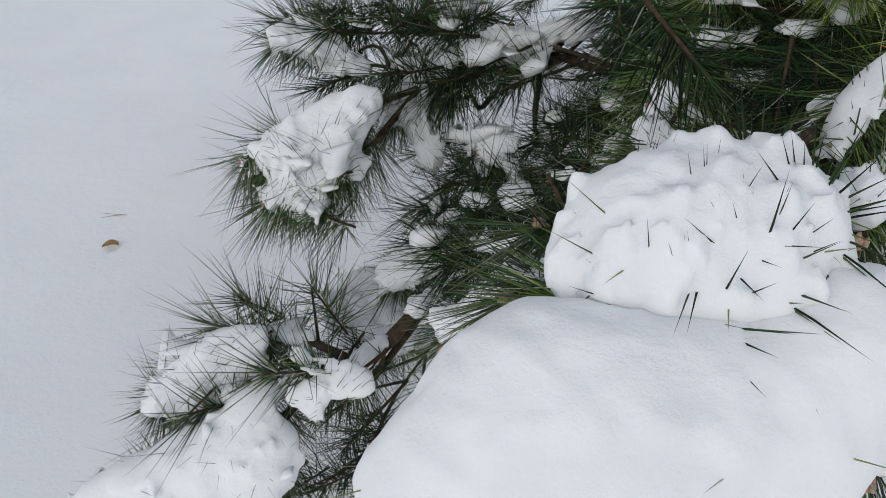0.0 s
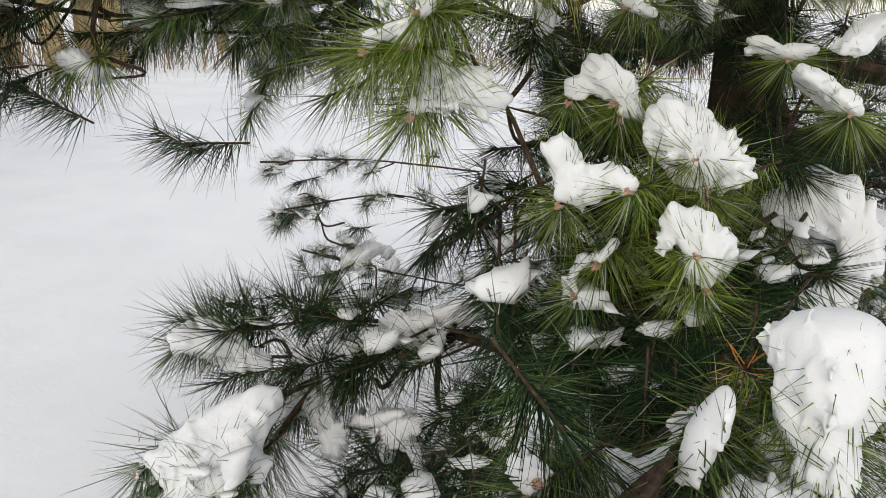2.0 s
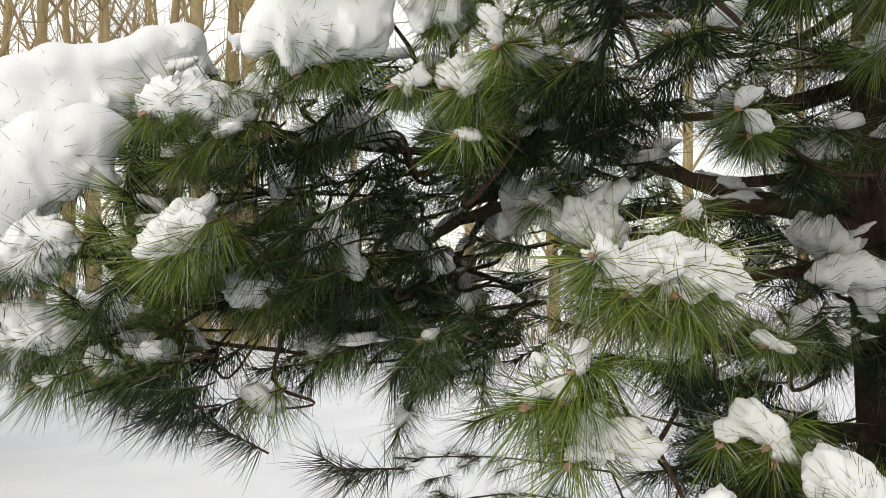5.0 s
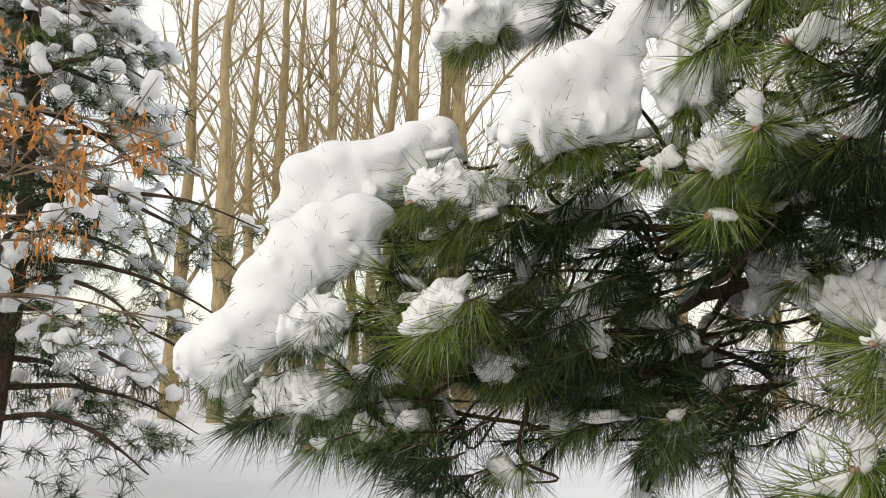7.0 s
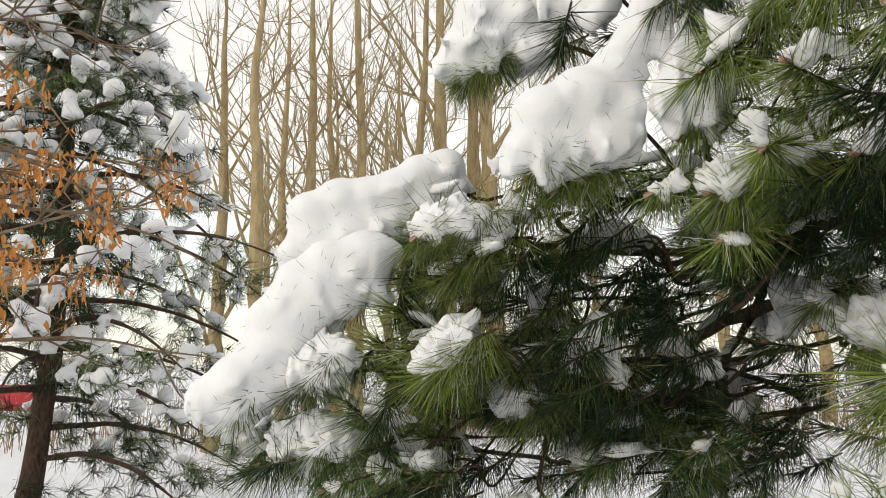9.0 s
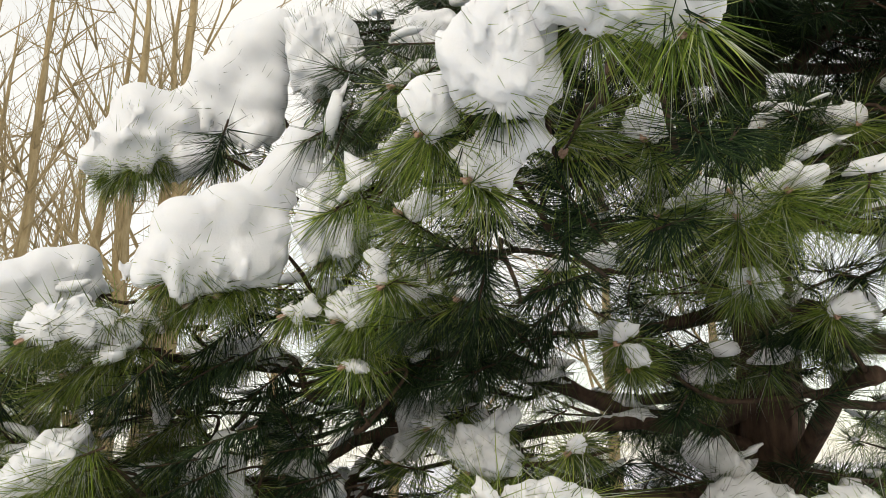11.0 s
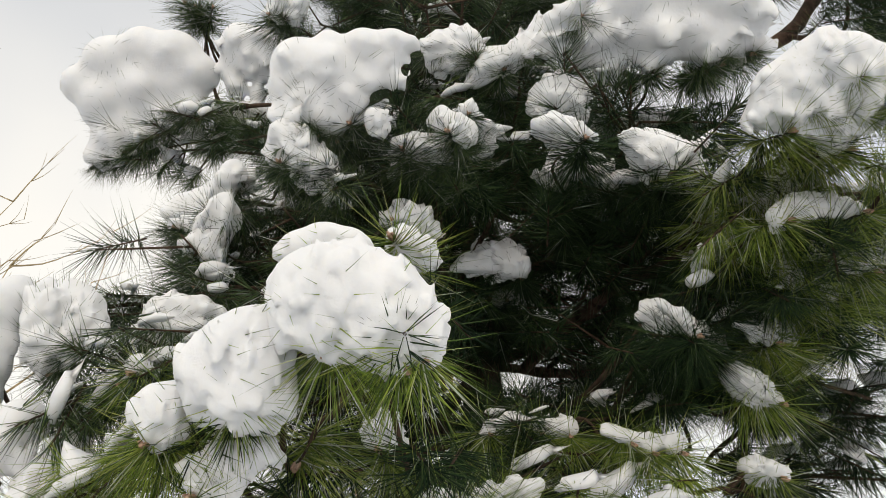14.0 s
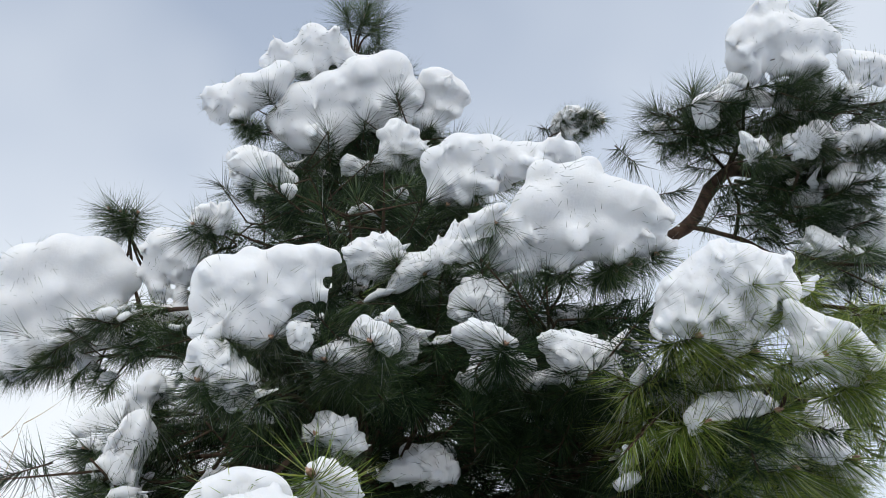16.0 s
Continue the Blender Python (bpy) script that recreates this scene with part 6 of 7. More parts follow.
spray([(0.318, 1.039, 2.284, 0.0055), (0.181, 1.064, 2.194, 0.0040), (0.027, 1.144, 2.145, 0.0025)], count=7, snowy=0.9)
spray([(0.318, 1.335, 2.506, 0.0055), (0.161, 1.354, 2.483, 0.0040), (0.027, 1.379, 2.439, 0.0025)], count=7, snowy=0.9)
spray([(0.278, 1.361, 2.578, 0.0055), (0.198, 1.372, 2.606, 0.0040), (0.111, 1.404, 2.614, 0.0025)], count=5, snowy=0.9)
spray([(0.120, 1.151, 2.238, 0.0055), (0.061, 1.138, 2.156, 0.0040), (-0.008, 1.172, 2.099, 0.0025)], count=7, snowy=0.9)
spray([(0.163, 0.971, 1.982, 0.0055), (0.094, 0.989, 1.967, 0.0040), (0.060, 1.004, 1.943, 0.0025)], count=5, snowy=0.9)
snow([(-0.269, 1.257, 1.717, 0.014), (-0.222, 1.247, 1.720, 0.019), (-0.174, 1.239, 1.721, 0.021), (-0.136, 1.236, 1.712, 0.014)], tufts=1, needle=0.1)
snow([(0.001, 1.057, 1.747, 0.014), (0.027, 1.053, 1.746, 0.019), (0.052, 1.046, 1.754, 0.016), (0.019, 1.062, 1.726, 0.012)], tufts=1, needle=0.1)
snow([(0.095, 1.009, 1.773, 0.015), (0.124, 1.003, 1.777, 0.017), (0.154, 0.999, 1.774, 0.012), (0.112, 1.010, 1.763, 0.009)], tufts=1, needle=0.1)
snow([(0.188, 0.995, 1.767, 0.012), (0.221, 0.985, 1.780, 0.017), (0.246, 0.978, 1.786, 0.010), (0.205, 0.994, 1.765, 0.009)], tufts=1, needle=0.1)
snow([(0.062, 0.947, 1.809, 0.018), (0.067, 0.955, 1.786, 0.013), (0.050, 0.946, 1.817, 0.010), (0.072, 0.958, 1.775, 0.008)], tufts=1, needle=0.1)
snow([(-0.091, 1.100, 1.762, 0.012), (-0.056, 1.089, 1.774, 0.018), (-0.073, 1.105, 1.741, 0.011), (-0.047, 1.093, 1.761, 0.011)], tufts=1, needle=0.1)
snow([(0.012, 1.084, 1.673, 0.012), (0.034, 1.082, 1.669, 0.014)], tufts=1, needle=0.1)
snow([(0.103, 0.817, 1.846, 0.013), (0.132, 0.809, 1.852, 0.016), (0.162, 0.810, 1.838, 0.013), (0.118, 0.820, 1.832, 0.010)], tufts=1, needle=0.1)
snow([(0.355, 1.102, 1.840, 0.014), (0.430, 1.084, 1.852, 0.021), (0.444, 1.076, 1.865, 0.012)], tufts=1, needle=0.1)
snow([(0.474, 1.124, 1.729, 0.015), (0.460, 1.130, 1.720, 0.012), (0.488, 1.118, 1.738, 0.010), (0.464, 1.123, 1.736, 0.010)], tufts=1, needle=0.1)
snow([(0.489, 1.134, 1.697, 0.017), (0.504, 1.136, 1.683, 0.012), (0.481, 1.144, 1.675, 0.008), (0.475, 1.134, 1.702, 0.012)], tufts=1, needle=0.1)
snow([(-0.329, 1.136, 1.775, 0.018), (-0.341, 1.147, 1.751, 0.018), (-0.315, 1.146, 1.742, 0.012), (-0.351, 1.142, 1.767, 0.016)], tufts=1, needle=0.1)
snow([(0.841, 1.098, 1.772, 0.020), (0.872, 1.097, 1.762, 0.022), (0.822, 1.105, 1.763, 0.014), (0.861, 1.092, 1.781, 0.012)], tufts=1, needle=0.1)
snow([(0.691, 1.109, 1.812, 0.014), (0.721, 1.100, 1.821, 0.016), (0.672, 1.114, 1.808, 0.010), (0.706, 1.110, 1.803, 0.010)], tufts=1, needle=0.1)
snow([(0.019, 1.270, 1.797, 0.026), (0.055, 1.285, 1.816, 0.024), (-0.000, 1.264, 1.778, 0.016), (0.074, 1.291, 1.831, 0.016)], tufts=1, needle=0.1)
snow([(0.005, 1.320, 1.706, 0.020), (0.024, 1.327, 1.721, 0.016), (-0.015, 1.313, 1.692, 0.012), (0.032, 1.333, 1.706, 0.010)], tufts=1, needle=0.1)
snow([(-0.212, 1.262, 1.709, 0.023), (-0.249, 1.244, 1.705, 0.021), (-0.183, 1.275, 1.712, 0.019), (-0.278, 1.232, 1.696, 0.012)], tufts=1, needle=0.1)
snow([(0.094, 1.483, 1.561, 0.026), (0.124, 1.496, 1.571, 0.026), (0.073, 1.476, 1.534, 0.017), (0.112, 1.494, 1.545, 0.017)], tufts=1, needle=0.1)
snow([(0.001, 1.462, 1.390, 0.017), (0.015, 1.471, 1.369, 0.013), (-0.009, 1.459, 1.379, 0.011), (0.007, 1.463, 1.406, 0.009)], tufts=1, needle=0.1)
snow([(-0.064, 1.383, 1.331, 0.015), (-0.050, 1.390, 1.336, 0.010), (-0.074, 1.380, 1.326, 0.008), (-0.060, 1.387, 1.321, 0.008)], tufts=1, needle=0.1)
snow([(-0.530, 1.164, 1.318, 0.021), (-0.545, 1.158, 1.308, 0.012), (-0.516, 1.170, 1.324, 0.012), (-0.527, 1.168, 1.303, 0.010)], tufts=1, needle=0.1)
snow([(-0.341, 1.251, 1.504, 0.023), (-0.370, 1.238, 1.499, 0.019), (-0.312, 1.264, 1.509, 0.013), (-0.361, 1.244, 1.483, 0.013)], tufts=1, needle=0.1)
snow([(-0.592, 1.137, 1.303, 0.023), (-0.611, 1.126, 1.314, 0.017), (-0.574, 1.147, 1.293, 0.015), (-0.598, 1.137, 1.283, 0.012)], tufts=1, needle=0.1)
snow([(-0.670, 1.104, 1.273, 0.017), (-0.651, 1.114, 1.267, 0.012), (-0.688, 1.095, 1.278, 0.010), (-0.666, 1.108, 1.257, 0.008)], tufts=1, needle=0.1)
snow([(-0.341, 1.269, 1.617, 0.019), (-0.338, 1.274, 1.585, 0.015), (-0.345, 1.264, 1.638, 0.011), (-0.333, 1.275, 1.601, 0.013)], tufts=1, needle=0.1)
snow([(-0.442, 1.156, 1.519, 0.018), (-0.430, 1.166, 1.488, 0.014), (-0.450, 1.150, 1.539, 0.012), (-0.438, 1.160, 1.504, 0.014)], tufts=1, needle=0.1)
snow([(1.950, 0.487, 3.359, 0.041), (1.994, 0.449, 3.369, 0.036), (1.923, 0.518, 3.347, 0.027), (1.978, 0.492, 3.341, 0.027)], tufts=1, needle=0.12)
snow([(1.827, 0.557, 3.363, 0.036), (1.790, 0.551, 3.386, 0.027), (1.854, 0.560, 3.347, 0.023), (1.814, 0.576, 3.354, 0.023)], tufts=1, needle=0.12)
snow([(2.138, 0.527, 3.302, 0.046), (2.191, 0.520, 3.282, 0.042), (2.109, 0.553, 3.295, 0.032), (2.171, 0.549, 3.268, 0.032)], tufts=1, needle=0.12)
snow([(2.053, 0.693, 3.139, 0.041), (2.104, 0.686, 3.119, 0.032), (2.018, 0.693, 3.156, 0.027), (2.075, 0.712, 3.112, 0.027)], tufts=1, needle=0.12)
snow([(0.284, 1.094, 3.205, 0.036), (0.322, 1.067, 3.208, 0.027), (0.259, 1.115, 3.199, 0.021), (0.308, 1.101, 3.186, 0.021)], tufts=1, needle=0.12)
snow([(0.473, 1.507, 4.019, 0.056), (0.536, 1.499, 3.994, 0.060), (0.573, 1.518, 3.960, 0.043), (0.429, 1.508, 4.040, 0.039)], tufts=1, needle=0.12)
snow([(0.805, 1.357, 3.977, 0.043), (0.942, 1.294, 3.961, 0.047), (0.987, 1.301, 3.932, 0.039), (0.868, 1.349, 3.952, 0.035)], tufts=1, needle=0.12)
snow([(0.506, 1.049, 2.784, 0.034), (0.501, 1.082, 2.760, 0.026), (0.518, 1.018, 2.803, 0.023), (0.480, 1.049, 2.797, 0.021)], tufts=1, needle=0.12)
snow([(0.579, 1.068, 2.524, 0.031), (0.612, 1.060, 2.514, 0.021), (0.549, 1.071, 2.537, 0.019), (0.594, 1.081, 2.506, 0.017)], tufts=1, needle=0.12)
snow([(0.133, 1.587, 2.874, 0.036), (0.173, 1.565, 2.873, 0.033), (0.109, 1.608, 2.869, 0.024), (0.203, 1.565, 2.858, 0.024)], tufts=1, needle=0.12)
snow([(0.222, 1.387, 2.856, 0.034), (0.258, 1.361, 2.859, 0.028), (0.198, 1.408, 2.851, 0.023), (0.245, 1.394, 2.838, 0.020)], tufts=1, needle=0.12)
snow([(1.210, 0.858, 2.383, 0.024), (1.244, 0.849, 2.373, 0.019), (1.187, 0.860, 2.393, 0.014), (1.224, 0.866, 2.369, 0.012)], tufts=1, needle=0.12)
snow([(1.268, 0.597, 2.361, 0.028), (1.299, 0.592, 2.348, 0.022), (1.245, 0.593, 2.375, 0.017), (1.281, 0.608, 2.344, 0.015)], tufts=1, needle=0.1)
snow([(1.347, 0.577, 2.268, 0.025), (1.387, 0.570, 2.254, 0.023), (1.316, 0.581, 2.280, 0.017), (1.370, 0.588, 2.247, 0.015)], tufts=1, needle=0.1)
snow([(0.886, 1.254, 2.634, 0.025), (0.923, 1.228, 2.637, 0.025), (0.862, 1.270, 2.634, 0.017), (0.939, 1.239, 2.621, 0.014)], tufts=1, needle=0.12)
spray([(-0.307, 1.480, 1.574, 0.0055), (-0.488, 1.306, 1.651, 0.0040), (-0.582, 1.203, 1.668, 0.0025)], count=6, snowy=1.0)
spray([(-0.314, 1.493, 1.454, 0.0055), (-0.453, 1.340, 1.524, 0.0040), (-0.588, 1.214, 1.568, 0.0025)], count=6, snowy=1.0)
spray([(-0.320, 1.504, 1.358, 0.0055), (-0.501, 1.331, 1.422, 0.0040), (-0.613, 1.214, 1.479, 0.0025)], count=6, snowy=1.0)
spray([(-0.374, 1.465, 1.289, 0.0055), (-0.558, 1.283, 1.333, 0.0040), (-0.660, 1.183, 1.381, 0.0025)], count=6, snowy=1.0)
spray([(0.125, 1.759, 1.281, 0.0055), (-0.051, 1.565, 1.270, 0.0040), (-0.202, 1.438, 1.267, 0.0025)], count=6, snowy=1.0)
spray([(-0.156, 1.607, 1.416, 0.0055), (-0.312, 1.475, 1.431, 0.0040), (-0.438, 1.359, 1.433, 0.0025)], count=6, snowy=1.0)
spray([(0.069, 1.706, 1.476, 0.0055), (-0.097, 1.577, 1.429, 0.0040), (-0.202, 1.480, 1.374, 0.0025)], count=6, snowy=1.0)
spray([(-0.362, 1.472, 1.686, 0.0055), (-0.510, 1.341, 1.727, 0.0040), (-0.597, 1.273, 1.760, 0.0025)], count=6, snowy=1.0)
spray([(0.006, 1.636, 1.358, 0.0055), (-0.120, 1.523, 1.339, 0.0040), (-0.228, 1.417, 1.333, 0.0025)], count=6, snowy=1.0)
spray([(0.426, 1.537, 3.114, 0.0055), (0.118, 1.718, 3.222, 0.0040), (-0.130, 1.846, 3.230, 0.0025)], count=6, snowy=1.0)
spray([(0.419, 1.507, 3.154, 0.0055), (0.196, 1.651, 3.230, 0.0040), (0.001, 1.760, 3.233, 0.0025)], count=6, snowy=1.0)
spray([(0.463, 1.348, 2.662, 0.0055), (0.277, 1.415, 2.679, 0.0040), (0.160, 1.466, 2.678, 0.0025)], count=6, snowy=1.0)
spray([(0.442, 1.236, 2.478, 0.0055), (0.296, 1.250, 2.454, 0.0040), (0.134, 1.255, 2.450, 0.0025)], count=6, snowy=1.0)


# ---- inner whorls ----
def clear(p):
    """Where the pine has no branches."""
    x, y, z = p
    if y < 1.0 and z < 2.25 or y < 0.5 or math.dist(p, (0.1, -0.2, 1.55)) < 1.6:
        return True
    if 1.25 < z < 2.15 and y < 1.45 and x > 0.2:
        return True
    if z < 1.2 and x < 0.25 + 0.5 * (1.2 - z):
        return True
    if z < 1.85 and x < 0.2:
        return True
    return False


def reach_at(z):
    return float(np.interp(z, [0.3, 0.8, 1.5, 2.2, 3.0, 3.8, 4.6, 5.1], [0.9, 1.2, 1.3, 1.2, 0.95, 0.65, 0.3, 0.1]))


def whorl(z, turn):
    for k in range(6):
        az = turn + k * 2 * math.pi / 6 + rng.uniform(-0.25, 0.25)
        ln = reach_at(z) * rng.uniform(0.55, 0.95)
        d = np.array((math.cos(az), math.sin(az), 0))
        side = np.array((-d[1], d[0], 0))
        a = axis_at(z)
        rise = rng.uniform(-0.05, 0.25)
        pts = [a + d * ln * f + np.array((0, 0, ln * (rise * f - 0.12 * math.sin(3.1 * f)))) for f in (0, 0.35, 0.7, 1.0)]
        keep = 4
        while keep > 2 and clear(pts[keep - 1]):
            keep -= 1
        if clear(pts[1]):
            continue
        r0 = 0.010 + 0.009 * ln
        b = bough([(*q, max(r0 * (1 - 0.9 * i / (keep - 1)), 0.002)) for i, q in enumerate(pts[:keep])], 7, 0.12)
        items = []
        n = int((8 + 11 * ln) * (0.68 if 1.1 < z < 2.15 else 1.5 if 2.1 < z < 3.2 else 1.0))
        for j in range(n):
            f = (0.15 + 0.85 * rng.rand() ** (1.0 if z < 2.15 else 1.3)) * (keep - 1)
            i = min(int(f), keep - 2)
            q = pts[i] + (pts[i + 1] - pts[i]) * (f - i)
            sgn = 1 if j % 2 else -1
            off = side * sgn * rng.uniform(0.04, 0.24) + d * rng.uniform(0.0, 0.14) + np.array((0, 0, rng.uniform(-0.08, 0.08)))
            tip = q + off
            if clear(tip + 0.1 * d):
                continue
            sv, sf = tube([(*q, 0.0038), (*tip, 0.0018)], 4, j)
            items.append(((sv, sf, [1] * len(sf)), Matrix.Translation(-Vector(pine.location))))
            ax = unit(off + d * 0.15 + rng.randn(3) * 0.06)
            # outer tips take the lighter tone; inner needles have shade in their colour
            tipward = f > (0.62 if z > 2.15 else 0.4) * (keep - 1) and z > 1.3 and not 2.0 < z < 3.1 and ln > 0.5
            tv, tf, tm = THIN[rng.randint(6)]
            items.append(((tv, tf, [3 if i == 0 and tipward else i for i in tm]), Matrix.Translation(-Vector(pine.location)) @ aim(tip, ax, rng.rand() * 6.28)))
            if rng.rand() < (0.7 if tipward else 0.16):
                fleck(tip, ax, 1.0)
        if items:
            tagged(part("foliage", joined("foliage", items, [SHADE_DARK_NEEDLE, TWIG, BUD, needle_tone(pts[keep - 1])]), b), "inner pine needles on thin twigs, coloured dark for the shade", kind="stuff")


for level, z in enumerate(np.arange(0.45, 5.0, 0.21)):
    whorl(z, level * 0.9)

def build_flecks():
    kinds = []
    for k in range(8):
        r = np.random.RandomState(60 + k)
        blob = [(0, 0.012, 0, 0.009)]
        for _ in range(12):
            far = r.uniform(0.015, 0.075)
            blob.append((r.uniform(-0.6, 0.6) * far, -far, 0.12 * far + r.uniform(-0.006, 0.006), r.uniform(0.005, 0.012)))
        me = lump_mesh("fleck", blob, 0.0122, 50 + k, 1.0, None, np.array((0, 0.02, 0)))[0]
        kinds.append((np.array([w.co for w in me.vertices]), [list(q.vertices) for q in me.polygons], [0] * len(me.polygons)))
        bpy.data.meshes.remove(me)
    items, ends = [], []
    for tip, axis, size in FLECKS:
        side = unit(np.cross(axis, (0, 0, 1)) + 1e-6)
        up = np.cross(side, axis)
        m = Matrix(((side[0], axis[0], up[0], 0), (side[1], axis[1], up[1], 0), (side[2], axis[2], up[2], 0), (0, 0, 0, 1)))
        k = size * rng.uniform(0.85, 1.75)
        at = tip - axis * 0.012 * size + up * 0.012 * size
        items.append((kinds[rng.randint(8)], Matrix.Translation(at) @ m @ Matrix.Diagonal((k, k, k, 1))))
        way = [unit(-axis + side * rng.uniform(-1.1, 1.1) + up * rng.uniform(0.0, 0.3)) for _ in range(9)]
        ends.append((lone_needles([at + up * 0.006 * k + w * rng.uniform(0.0, 0.03) for w in way], way, rng.uniform(0.04, 0.085, 9) * size, 0.0008), Matrix.Translation(-Vector(pine.location))))
    tagged(part("foliage", joined("foliage", ends, [NEEDLE, TWIG, BUD, NEEDLE]), pine, "needle ends standing out of the snow"), kind="stuff")
    tagged(new("snow_flecks", joined("snow_flecks", items, [SNOW])), "many small flecks of white snow caught in needle tufts", "snow", kind="stuff")


build_flecks()

# ---- background ----
def bare_tree(seed, height):
    """A leafless tree with steep limbs: trunk and limbs as parts."""
    r = np.random.RandomState(seed)
    root = tagged(new("bare_tree"), "tall leafless tree with yellowish-brown bark and steep limbs", "tree", "bare trees behind the lawn")
    lean = r.randn(2) * 0.02
    trunk = [(lean[0] * z * 1.0 + 0.05 * r.randn(), lean[1] * z + 0.05 * r.randn(), z, 0.155 * (1 - z / height) ** 0.8 + 0.012) for z in np.linspace(-0.2, height, 7)]
    v, f = tube(trunk, 9, seed, 0.05)
    part("trunk", mesh_from("trunk", v, f, [POPLAR]), root)
    vs, fs, o = [], [], 0

    def grow(p, d, ln, rad, depth):
        nonlocal o
        q = [np.array(p)]
        for k in range(3):
            d = unit(d + r.randn(3) * 0.10 + np.array((0, 0, 0.10)))
            q.append(q[-1] + d * ln / 3)
        tv, tf = tube([(*x, rad * (1 - 0.28 * i)) for i, x in enumerate(q)], 5 if depth < 2 else 3, 0)
        vs.append(tv)
        fs.extend([[i + o for i in face] for face in tf])
        o += len(tv)
        if depth < 3:
            for k in range(4 if depth < 2 else 3):
                i = r.randint(1, 4)
                grow(q[i], unit(d + r.randn(3) * 0.5), ln * r.uniform(0.4, 0.62), rad * 0.5, depth + 1)

    t = np.array(trunk)
    for z in np.linspace(height * 0.18, height * 0.92, 11):
        c = np.array([np.interp(z, t[:, 2], t[:, k]) for k in range(3)])
        az = r.rand() * 6.28
        grow(c, unit((math.cos(az), math.sin(az), r.uniform(0.7, 1.7))), (height - z) * 0.42 + 0.7, 0.045 * (1 - z / height) + 0.014, 1)
    part("branchwork", mesh_from("branchwork", np.concatenate(vs), fs, [POPLAR]), root)
    return root


STAND = [(-9.2, 11.5), (-8.1, 11.2), (-8.1, 13.0), (-7.5, 14.0), (-7.2, 16.4), (-6.0, 15.3), (-6.2, 18.0), (-5.1, 16.3), (-11.0, 16.4), (-10.4, 18.0), (-9.4, 19.5)]
for k in range(9):
    STAND.append((-16 + 3.0 * k + rng.uniform(-0.5, 0.5), 17 + rng.uniform(0, 7)))
makers = [bare_tree(20 + k, 9.5 + k * 1.0) for k in range(5)]
for k, (x, y) in enumerate(STAND):
    m = Matrix.Translation((x, y, -0.3)) @ Matrix.Rotation(k * 1.7, 4, "Z") @ Matrix.Scale(1.4 if -6.5 < x < -4.5 and y < 18.5 else 1.0, 4)
    if k < 5:
        makers[k].matrix_basis = m
    else:
        copy_thing(makers[k % 5], m)


def brush():
    """A dry thicket along the edge of the lawn."""
    r = np.random.RandomState(5)
    vs, fs, o = [], [], 0
    for k in range(1500):
        az = r.uniform(-1.25, 1.1)
        dist = 15.5 + r.uniform(0, 3.5)
        x, y = math.sin(az) * dist, math.cos(az) * dist
        ht = r.uniform(0.35, 1.25)
        w = r.randn(2) * 0.25
        v, f = tube([(x, y, -0.3, 0.010), (x + w[0] * 0.4, y + w[1] * 0.4, ht * 0.5, 0.008), (x + w[0], y + w[1], ht, 0.003)], 3, 0)
        vs.append(v)
        fs += [[i + o for i in q] for q in f]
        o += len(v)
    tagged(new("dry_shrubs", mesh_from("dry_shrubs", np.concatenate(vs), fs, [BRUSH])), "thicket of dry brown shrub stems at the lawn's edge", "shrubs", kind="stuff")


brush()


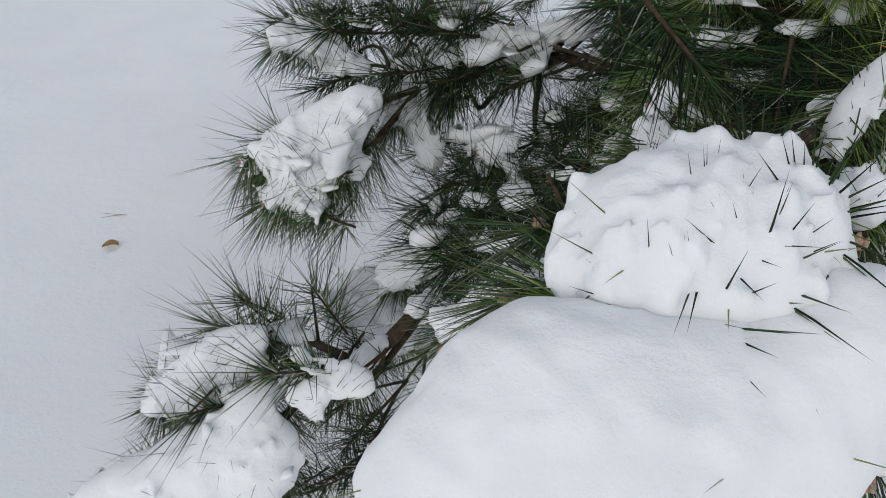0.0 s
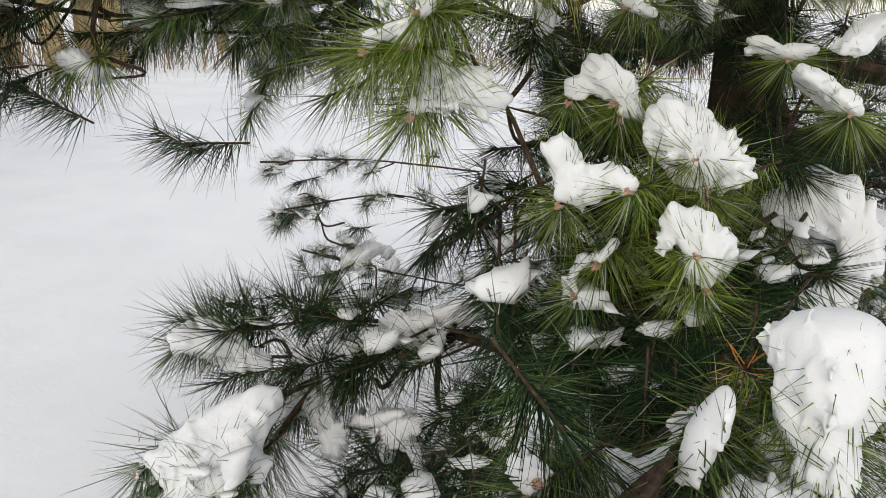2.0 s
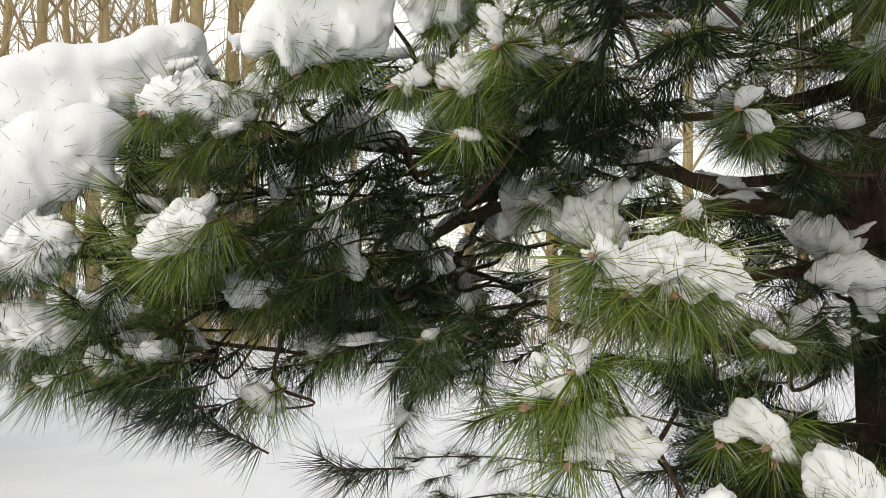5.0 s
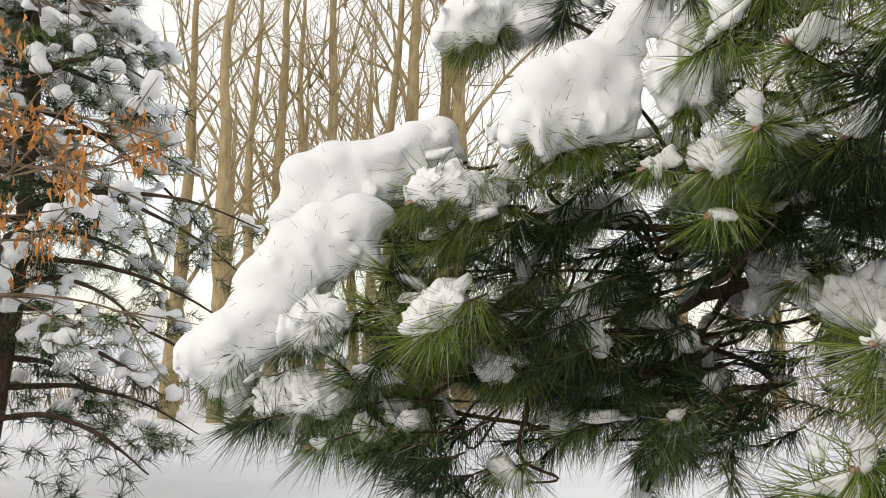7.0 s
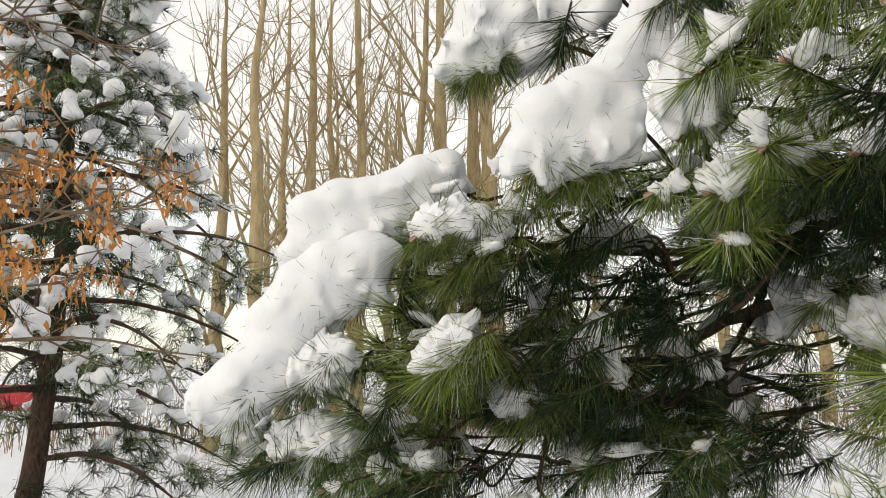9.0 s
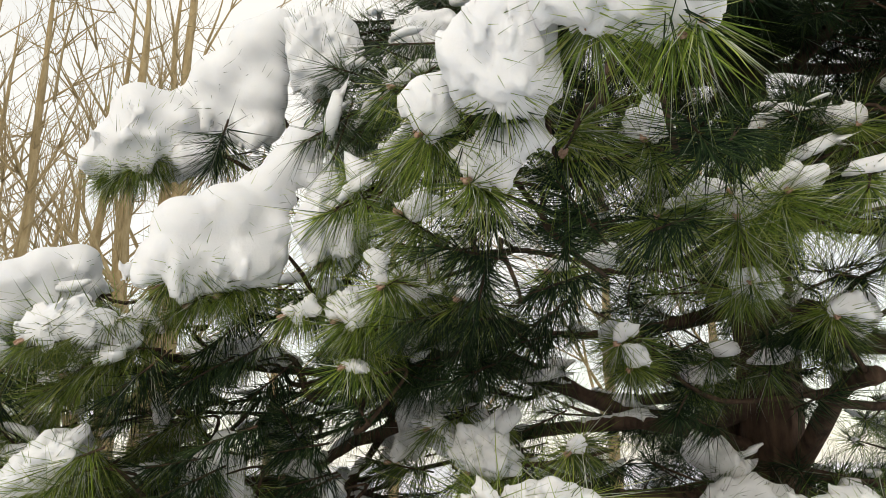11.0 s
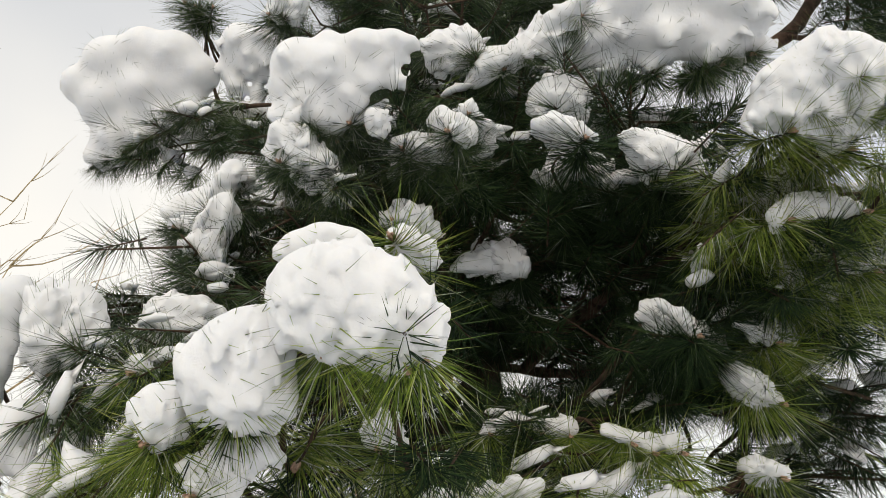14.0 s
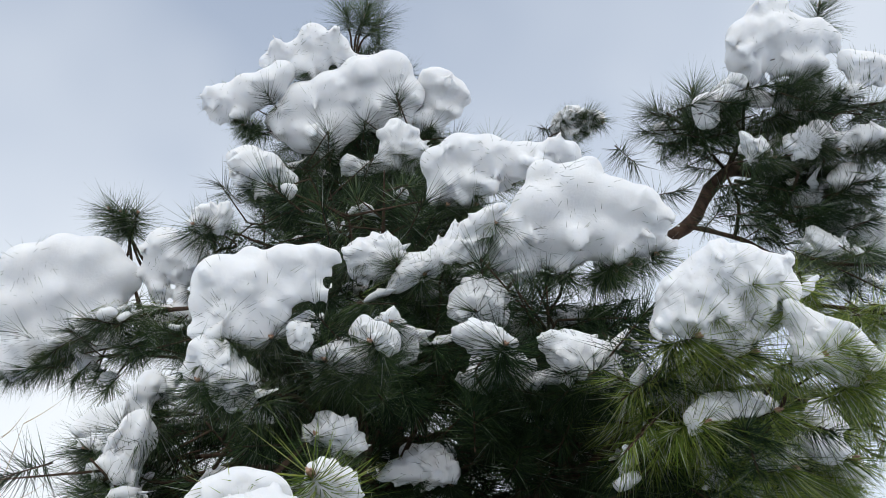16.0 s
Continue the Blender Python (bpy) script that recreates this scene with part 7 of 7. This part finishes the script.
def snowy_conifer(x, y, height):
    """A second pine some metres off, under patches of snow."""
    r = np.random.RandomState(31)
    root = tagged(new("snowy_pine"), "dark green pine across the lawn covered with patches of snow", "tree")
    root.location = (x, y, 0)
    tr = [(-0.14, -0.06, -0.1, 0.1), (0.0, 0, 1.2, 0.082), (0.08, 0.03, 2.6, 0.06), (0.05, 0, height, 0.015)]
    v, f = tube(tr, 11, 1, 0.06)
    part("trunk", mesh_from("trunk", v, f, [BARK]), root)
    far = {k: needles(34, 0.15, 700 + k, (16, 100), 0.12, 0.0022, bud=False, cone=True) for k in range(4)}
    lumps, pads = [], []
    for k in range(64):
        z = 0.75 + (height - 1.0) * (k / 64.0)
        az = k * 2.4 + r.uniform(-0.3, 0.3)
        if z < 1.3 and k % 3:
            continue
        ln = float(np.interp(z, [0.6, 1.6, 2.8, height], [1.6, 2.6, 2.5, 0.5])) * r.uniform(0.6, 1.0)
        d = np.array((math.cos(az), math.sin(az), 0))
        s = np.array((-d[1], d[0], 0))
        lift = r.uniform(-0.1, 0.35)
        p = [d * ln * q + np.array((0.03, 0, z + ln * (lift * q - 0.42 * q * q))) for q in (0, 0.35, 0.7, 1.0)]
        bv, bf = tube([(*q, 0.03 - 0.008 * i) for i, q in enumerate(p)], 6, k, 0.1)
        b = part("bough", mesh_from("bough", bv, bf, [BARK]), root)
        items = []
        for j in range(32):
            q = p[0] + (p[3] - p[0]) * r.uniform(0.12, 1.0) + s * r.uniform(-0.4, 0.4) * ln / 1.8 + np.array((0, 0, r.uniform(-0.26, 0.12)))
            big = Matrix.Diagonal((1.25, 1.25, 1.25, 1))
            items.append((far[r.randint(4)], aim(q, unit(d + s * r.uniform(-0.9, 0.9) + np.array((0, 0, r.uniform(-0.9, 0.3)))), r.rand() * 6) @ big))
            if r.rand() < (0.85 if z > 1.5 else 0.3):
                lumps.append((*(q + (0, 0, 0.06)), r.uniform(0.04, 0.085)))
        if z > 1.15:
            chain = [(*(p[1] + (p[3] - p[1]) * u + s * r.uniform(-0.12, 0.12) + (0, 0, 0.05)), r.uniform(0.04, 0.085)) for u in np.linspace(0.2, 1.0, 6)]
            for me in lump_mesh("patch", chain + lumps, 0.042, 10 + k, 1.5):
                pads.append(((np.array([w.co for w in me.vertices]), [list(w.vertices) for w in me.polygons], [0] * len(me.polygons)), Matrix.Translation((x, y, 0))))
                bpy.data.meshes.remove(me)
        lumps = []
        tagged(part("foliage", joined("foliage", items, [NEEDLE if k % 2 else SHADE_DARK_NEEDLE, TWIG, BUD]), b), "drooping dark needles", kind="stuff")
    tagged(new("snow_patches", joined("snow_patches", pads, [SNOW])), "white snow patches on the boughs of the farther pine", "snow", kind="stuff")


snowy_conifer(-5.6, 4.75, 6.4)


def leafy_tree(x, y):
    """A slender tree that still holds hanging orange leaves."""
    r = np.random.RandomState(77)
    root = tagged(new("beech_sapling"), "leafless brown twigs with hanging dry orange leaves", "tree")
    root.location = (x, y, 0)
    v, f = tube([(0, 0, -0.1, 0.05), (0.05, 0.02, 1.5, 0.042), (0.1, 0.05, 3.0, 0.028), (0.2, 0, 4.6, 0.008)], 8, 2, 0.1)
    part("trunk", mesh_from("trunk", v, f, [GREY_TWIG]), root)
    for k in range(26):
        z = 1.35 + 2.8 * k / 26
        az = r.uniform(0.0, 1.15) if k % 4 else r.uniform(0, 6.28)
        d = np.array((math.cos(az), math.sin(az), r.uniform(-0.1, 0.35)))
        ln = r.uniform(0.9, 2.0)
        p = [np.array((0.06, 0.03, z))]
        for i in range(4):
            d = unit(d + r.randn(3) * 0.16)
            p.append(p[-1] + d * ln / 4)
        b_v, b_f = tube([(*q, 0.017 - 0.0034 * i) for i, q in enumerate(p)], 5, k, 0.1)
        vs, fs, o = [], [], 0
        leaves_v, leaves_f, lo = [], [], 0
        for j in range(9):
            i = r.randint(1, 4)
            q = p[i] + (p[i + 1] - p[i]) * r.rand()
            e = unit(d + r.randn(3) * 0.7)
            l2 = r.uniform(0.2, 0.6)
            tv, tf = tube([(*q, 0.006), (*(q + e * l2 * 0.5 + r.randn(3) * 0.03), 0.0045), (*(q + e * l2), 0.002)], 4, j)
            vs.append(tv)
            fs += [[n + o for n in face] for face in tf]
            o += len(tv)
            if 1.85 < q[2] < 3.3 and r.rand() < 0.7:
                for m in range(r.randint(10, 26)):
                    c = q + e * l2 * (0.35 + 0.4 * r.rand()) + r.randn(3) * 0.05
                    w, lh = r.uniform(0.008, 0.015), r.uniform(0.03, 0.075)
                    a = unit((r.randn(), r.randn(), 0)) * w
                    n = np.cross(a, (0, 0, 1)) * 0.6
                    sway = r.randn(3) * 0.012
                    pts = [c, c + a - np.array((0, 0, lh * 0.45)) + n, c - a - np.array((0, 0, lh * 0.45)) + n, c - np.array((0, 0, lh)) + sway, c - np.array((0, 0, lh * 0.5))]
                    leaves_v += pts
                    leaves_f += [[lo, lo + 1, lo + 4], [lo, lo + 4, lo + 2], [lo + 4, lo + 1, lo + 3], [lo + 2, lo + 4, lo + 3]]
                    lo += 5
        b = part("branch", mesh_from("branch", b_v, b_f, [GREY_TWIG]), root)
        tagged(part("twig_mass", mesh_from("twig_mass", np.concatenate(vs), fs, [GREY_TWIG]), b), kind="stuff")
        if lo:
            tagged(part("leaves", mesh_from("leaves", np.array(leaves_v), leaves_f, [DEAD_LEAF], False), b), "hanging dry orange leaves", kind="stuff")


leafy_tree(-4.25, 2.0)


def fallen_leaf(x, y):
    me_v, me_f = [], []
    for i in range(7):
        u = i / 6
        w = 0.014 * math.sin(math.pi * (0.08 + 0.9 * u))
        for s in (-1, 0, 1):
            me_v.append((0.045 * (u - 0.5), s * w, 0.006 + 0.008 * abs(s) * (0.5 + u) + 0.006 * math.sin(3 * u)))
    for i in range(6):
        for s in (0, 1):
            a = i * 3 + s
            me_f.append([a, a + 3, a + 4, a + 1])
    ob = new("fallen_leaf", mesh_from("fallen_leaf", np.array(me_v), me_f, [BROWN_LEAF]))
    ob.matrix_basis = pose(x, y, float(ground_height(np.array([x]), np.array([y]))[0]), 0, 0, 20)
    tagged(ob, "small curled dry brown leaf lying on the snow", "leaf")


fallen_leaf(-0.87, 1.68)


def litter(x, y, turn, length):
    """A fallen needle pair on the snow."""
    z = float(ground_height(np.array([x]), np.array([y]))[0]) + 0.003
    v, f = tube([(-length / 2, 0, 0, 0.0009), (0, 0.003, 0.001, 0.001), (length / 2, 0.012, 0, 0.0006)], 4, 0)
    w, g = tube([(-length / 2, 0, 0, 0.0009), (0, -0.004, 0.001, 0.001), (length / 2, -0.014, 0, 0.0006)], 4, 0)
    ob = new("fallen_needle", mesh_from("fallen_needle", np.concatenate([v, w]), f + [[i + len(v) for i in q] for q in g], [BROWN_LEAF]))
    ob.matrix_basis = pose(x, y, z, 0, 0, turn)
    tagged(ob, "fallen brown pine needle pair on the snow", "needle", "fallen needles on the snow")


for k in range(5):
    litter(-0.3 - 0.9 * rng.rand(), 0.75 + 1.5 * rng.rand(), rng.uniform(0, 360), rng.uniform(0.05, 0.1))


def red_banner(x, y):
    """A low red banner between two posts, far behind the trees."""
    root = tagged(new("red_banner"), "faded red banner stretched low between two posts", "banner")
    root.location = (x, y, 0)
    for px in (-0.62, 0.62):
        v, f = tube([(px, 0, -0.1, 0.025), (px, 0, 0.7, 0.025), (px, 0, 1.4, 0.022)], 8, 0)
        part("post", mesh_from("post", v, f, [GREY_TWIG]), root)
    vs, fs = [], []
    for i in range(13):
        u = i / 12 * 2 - 1
        for dz in (0.98, 1.33):
            for dy in (-0.004, 0.004):
                vs.append((0.6 * u, dy + 0.015 * math.sin(5 * u), dz - 0.03 * (1 - u * u)))
    for i in range(12):
        o = i * 4
        fs += [[o, o + 4, o + 6, o + 2], [o + 1, o + 3, o + 7, o + 5], [o + 2, o + 6, o + 7, o + 3], [o, o + 1, o + 5, o + 4]]
    part("cloth", mesh_from("cloth", np.array(vs), fs, [RED_PAINT]), root)


red_banner(-9.3, 7.45)
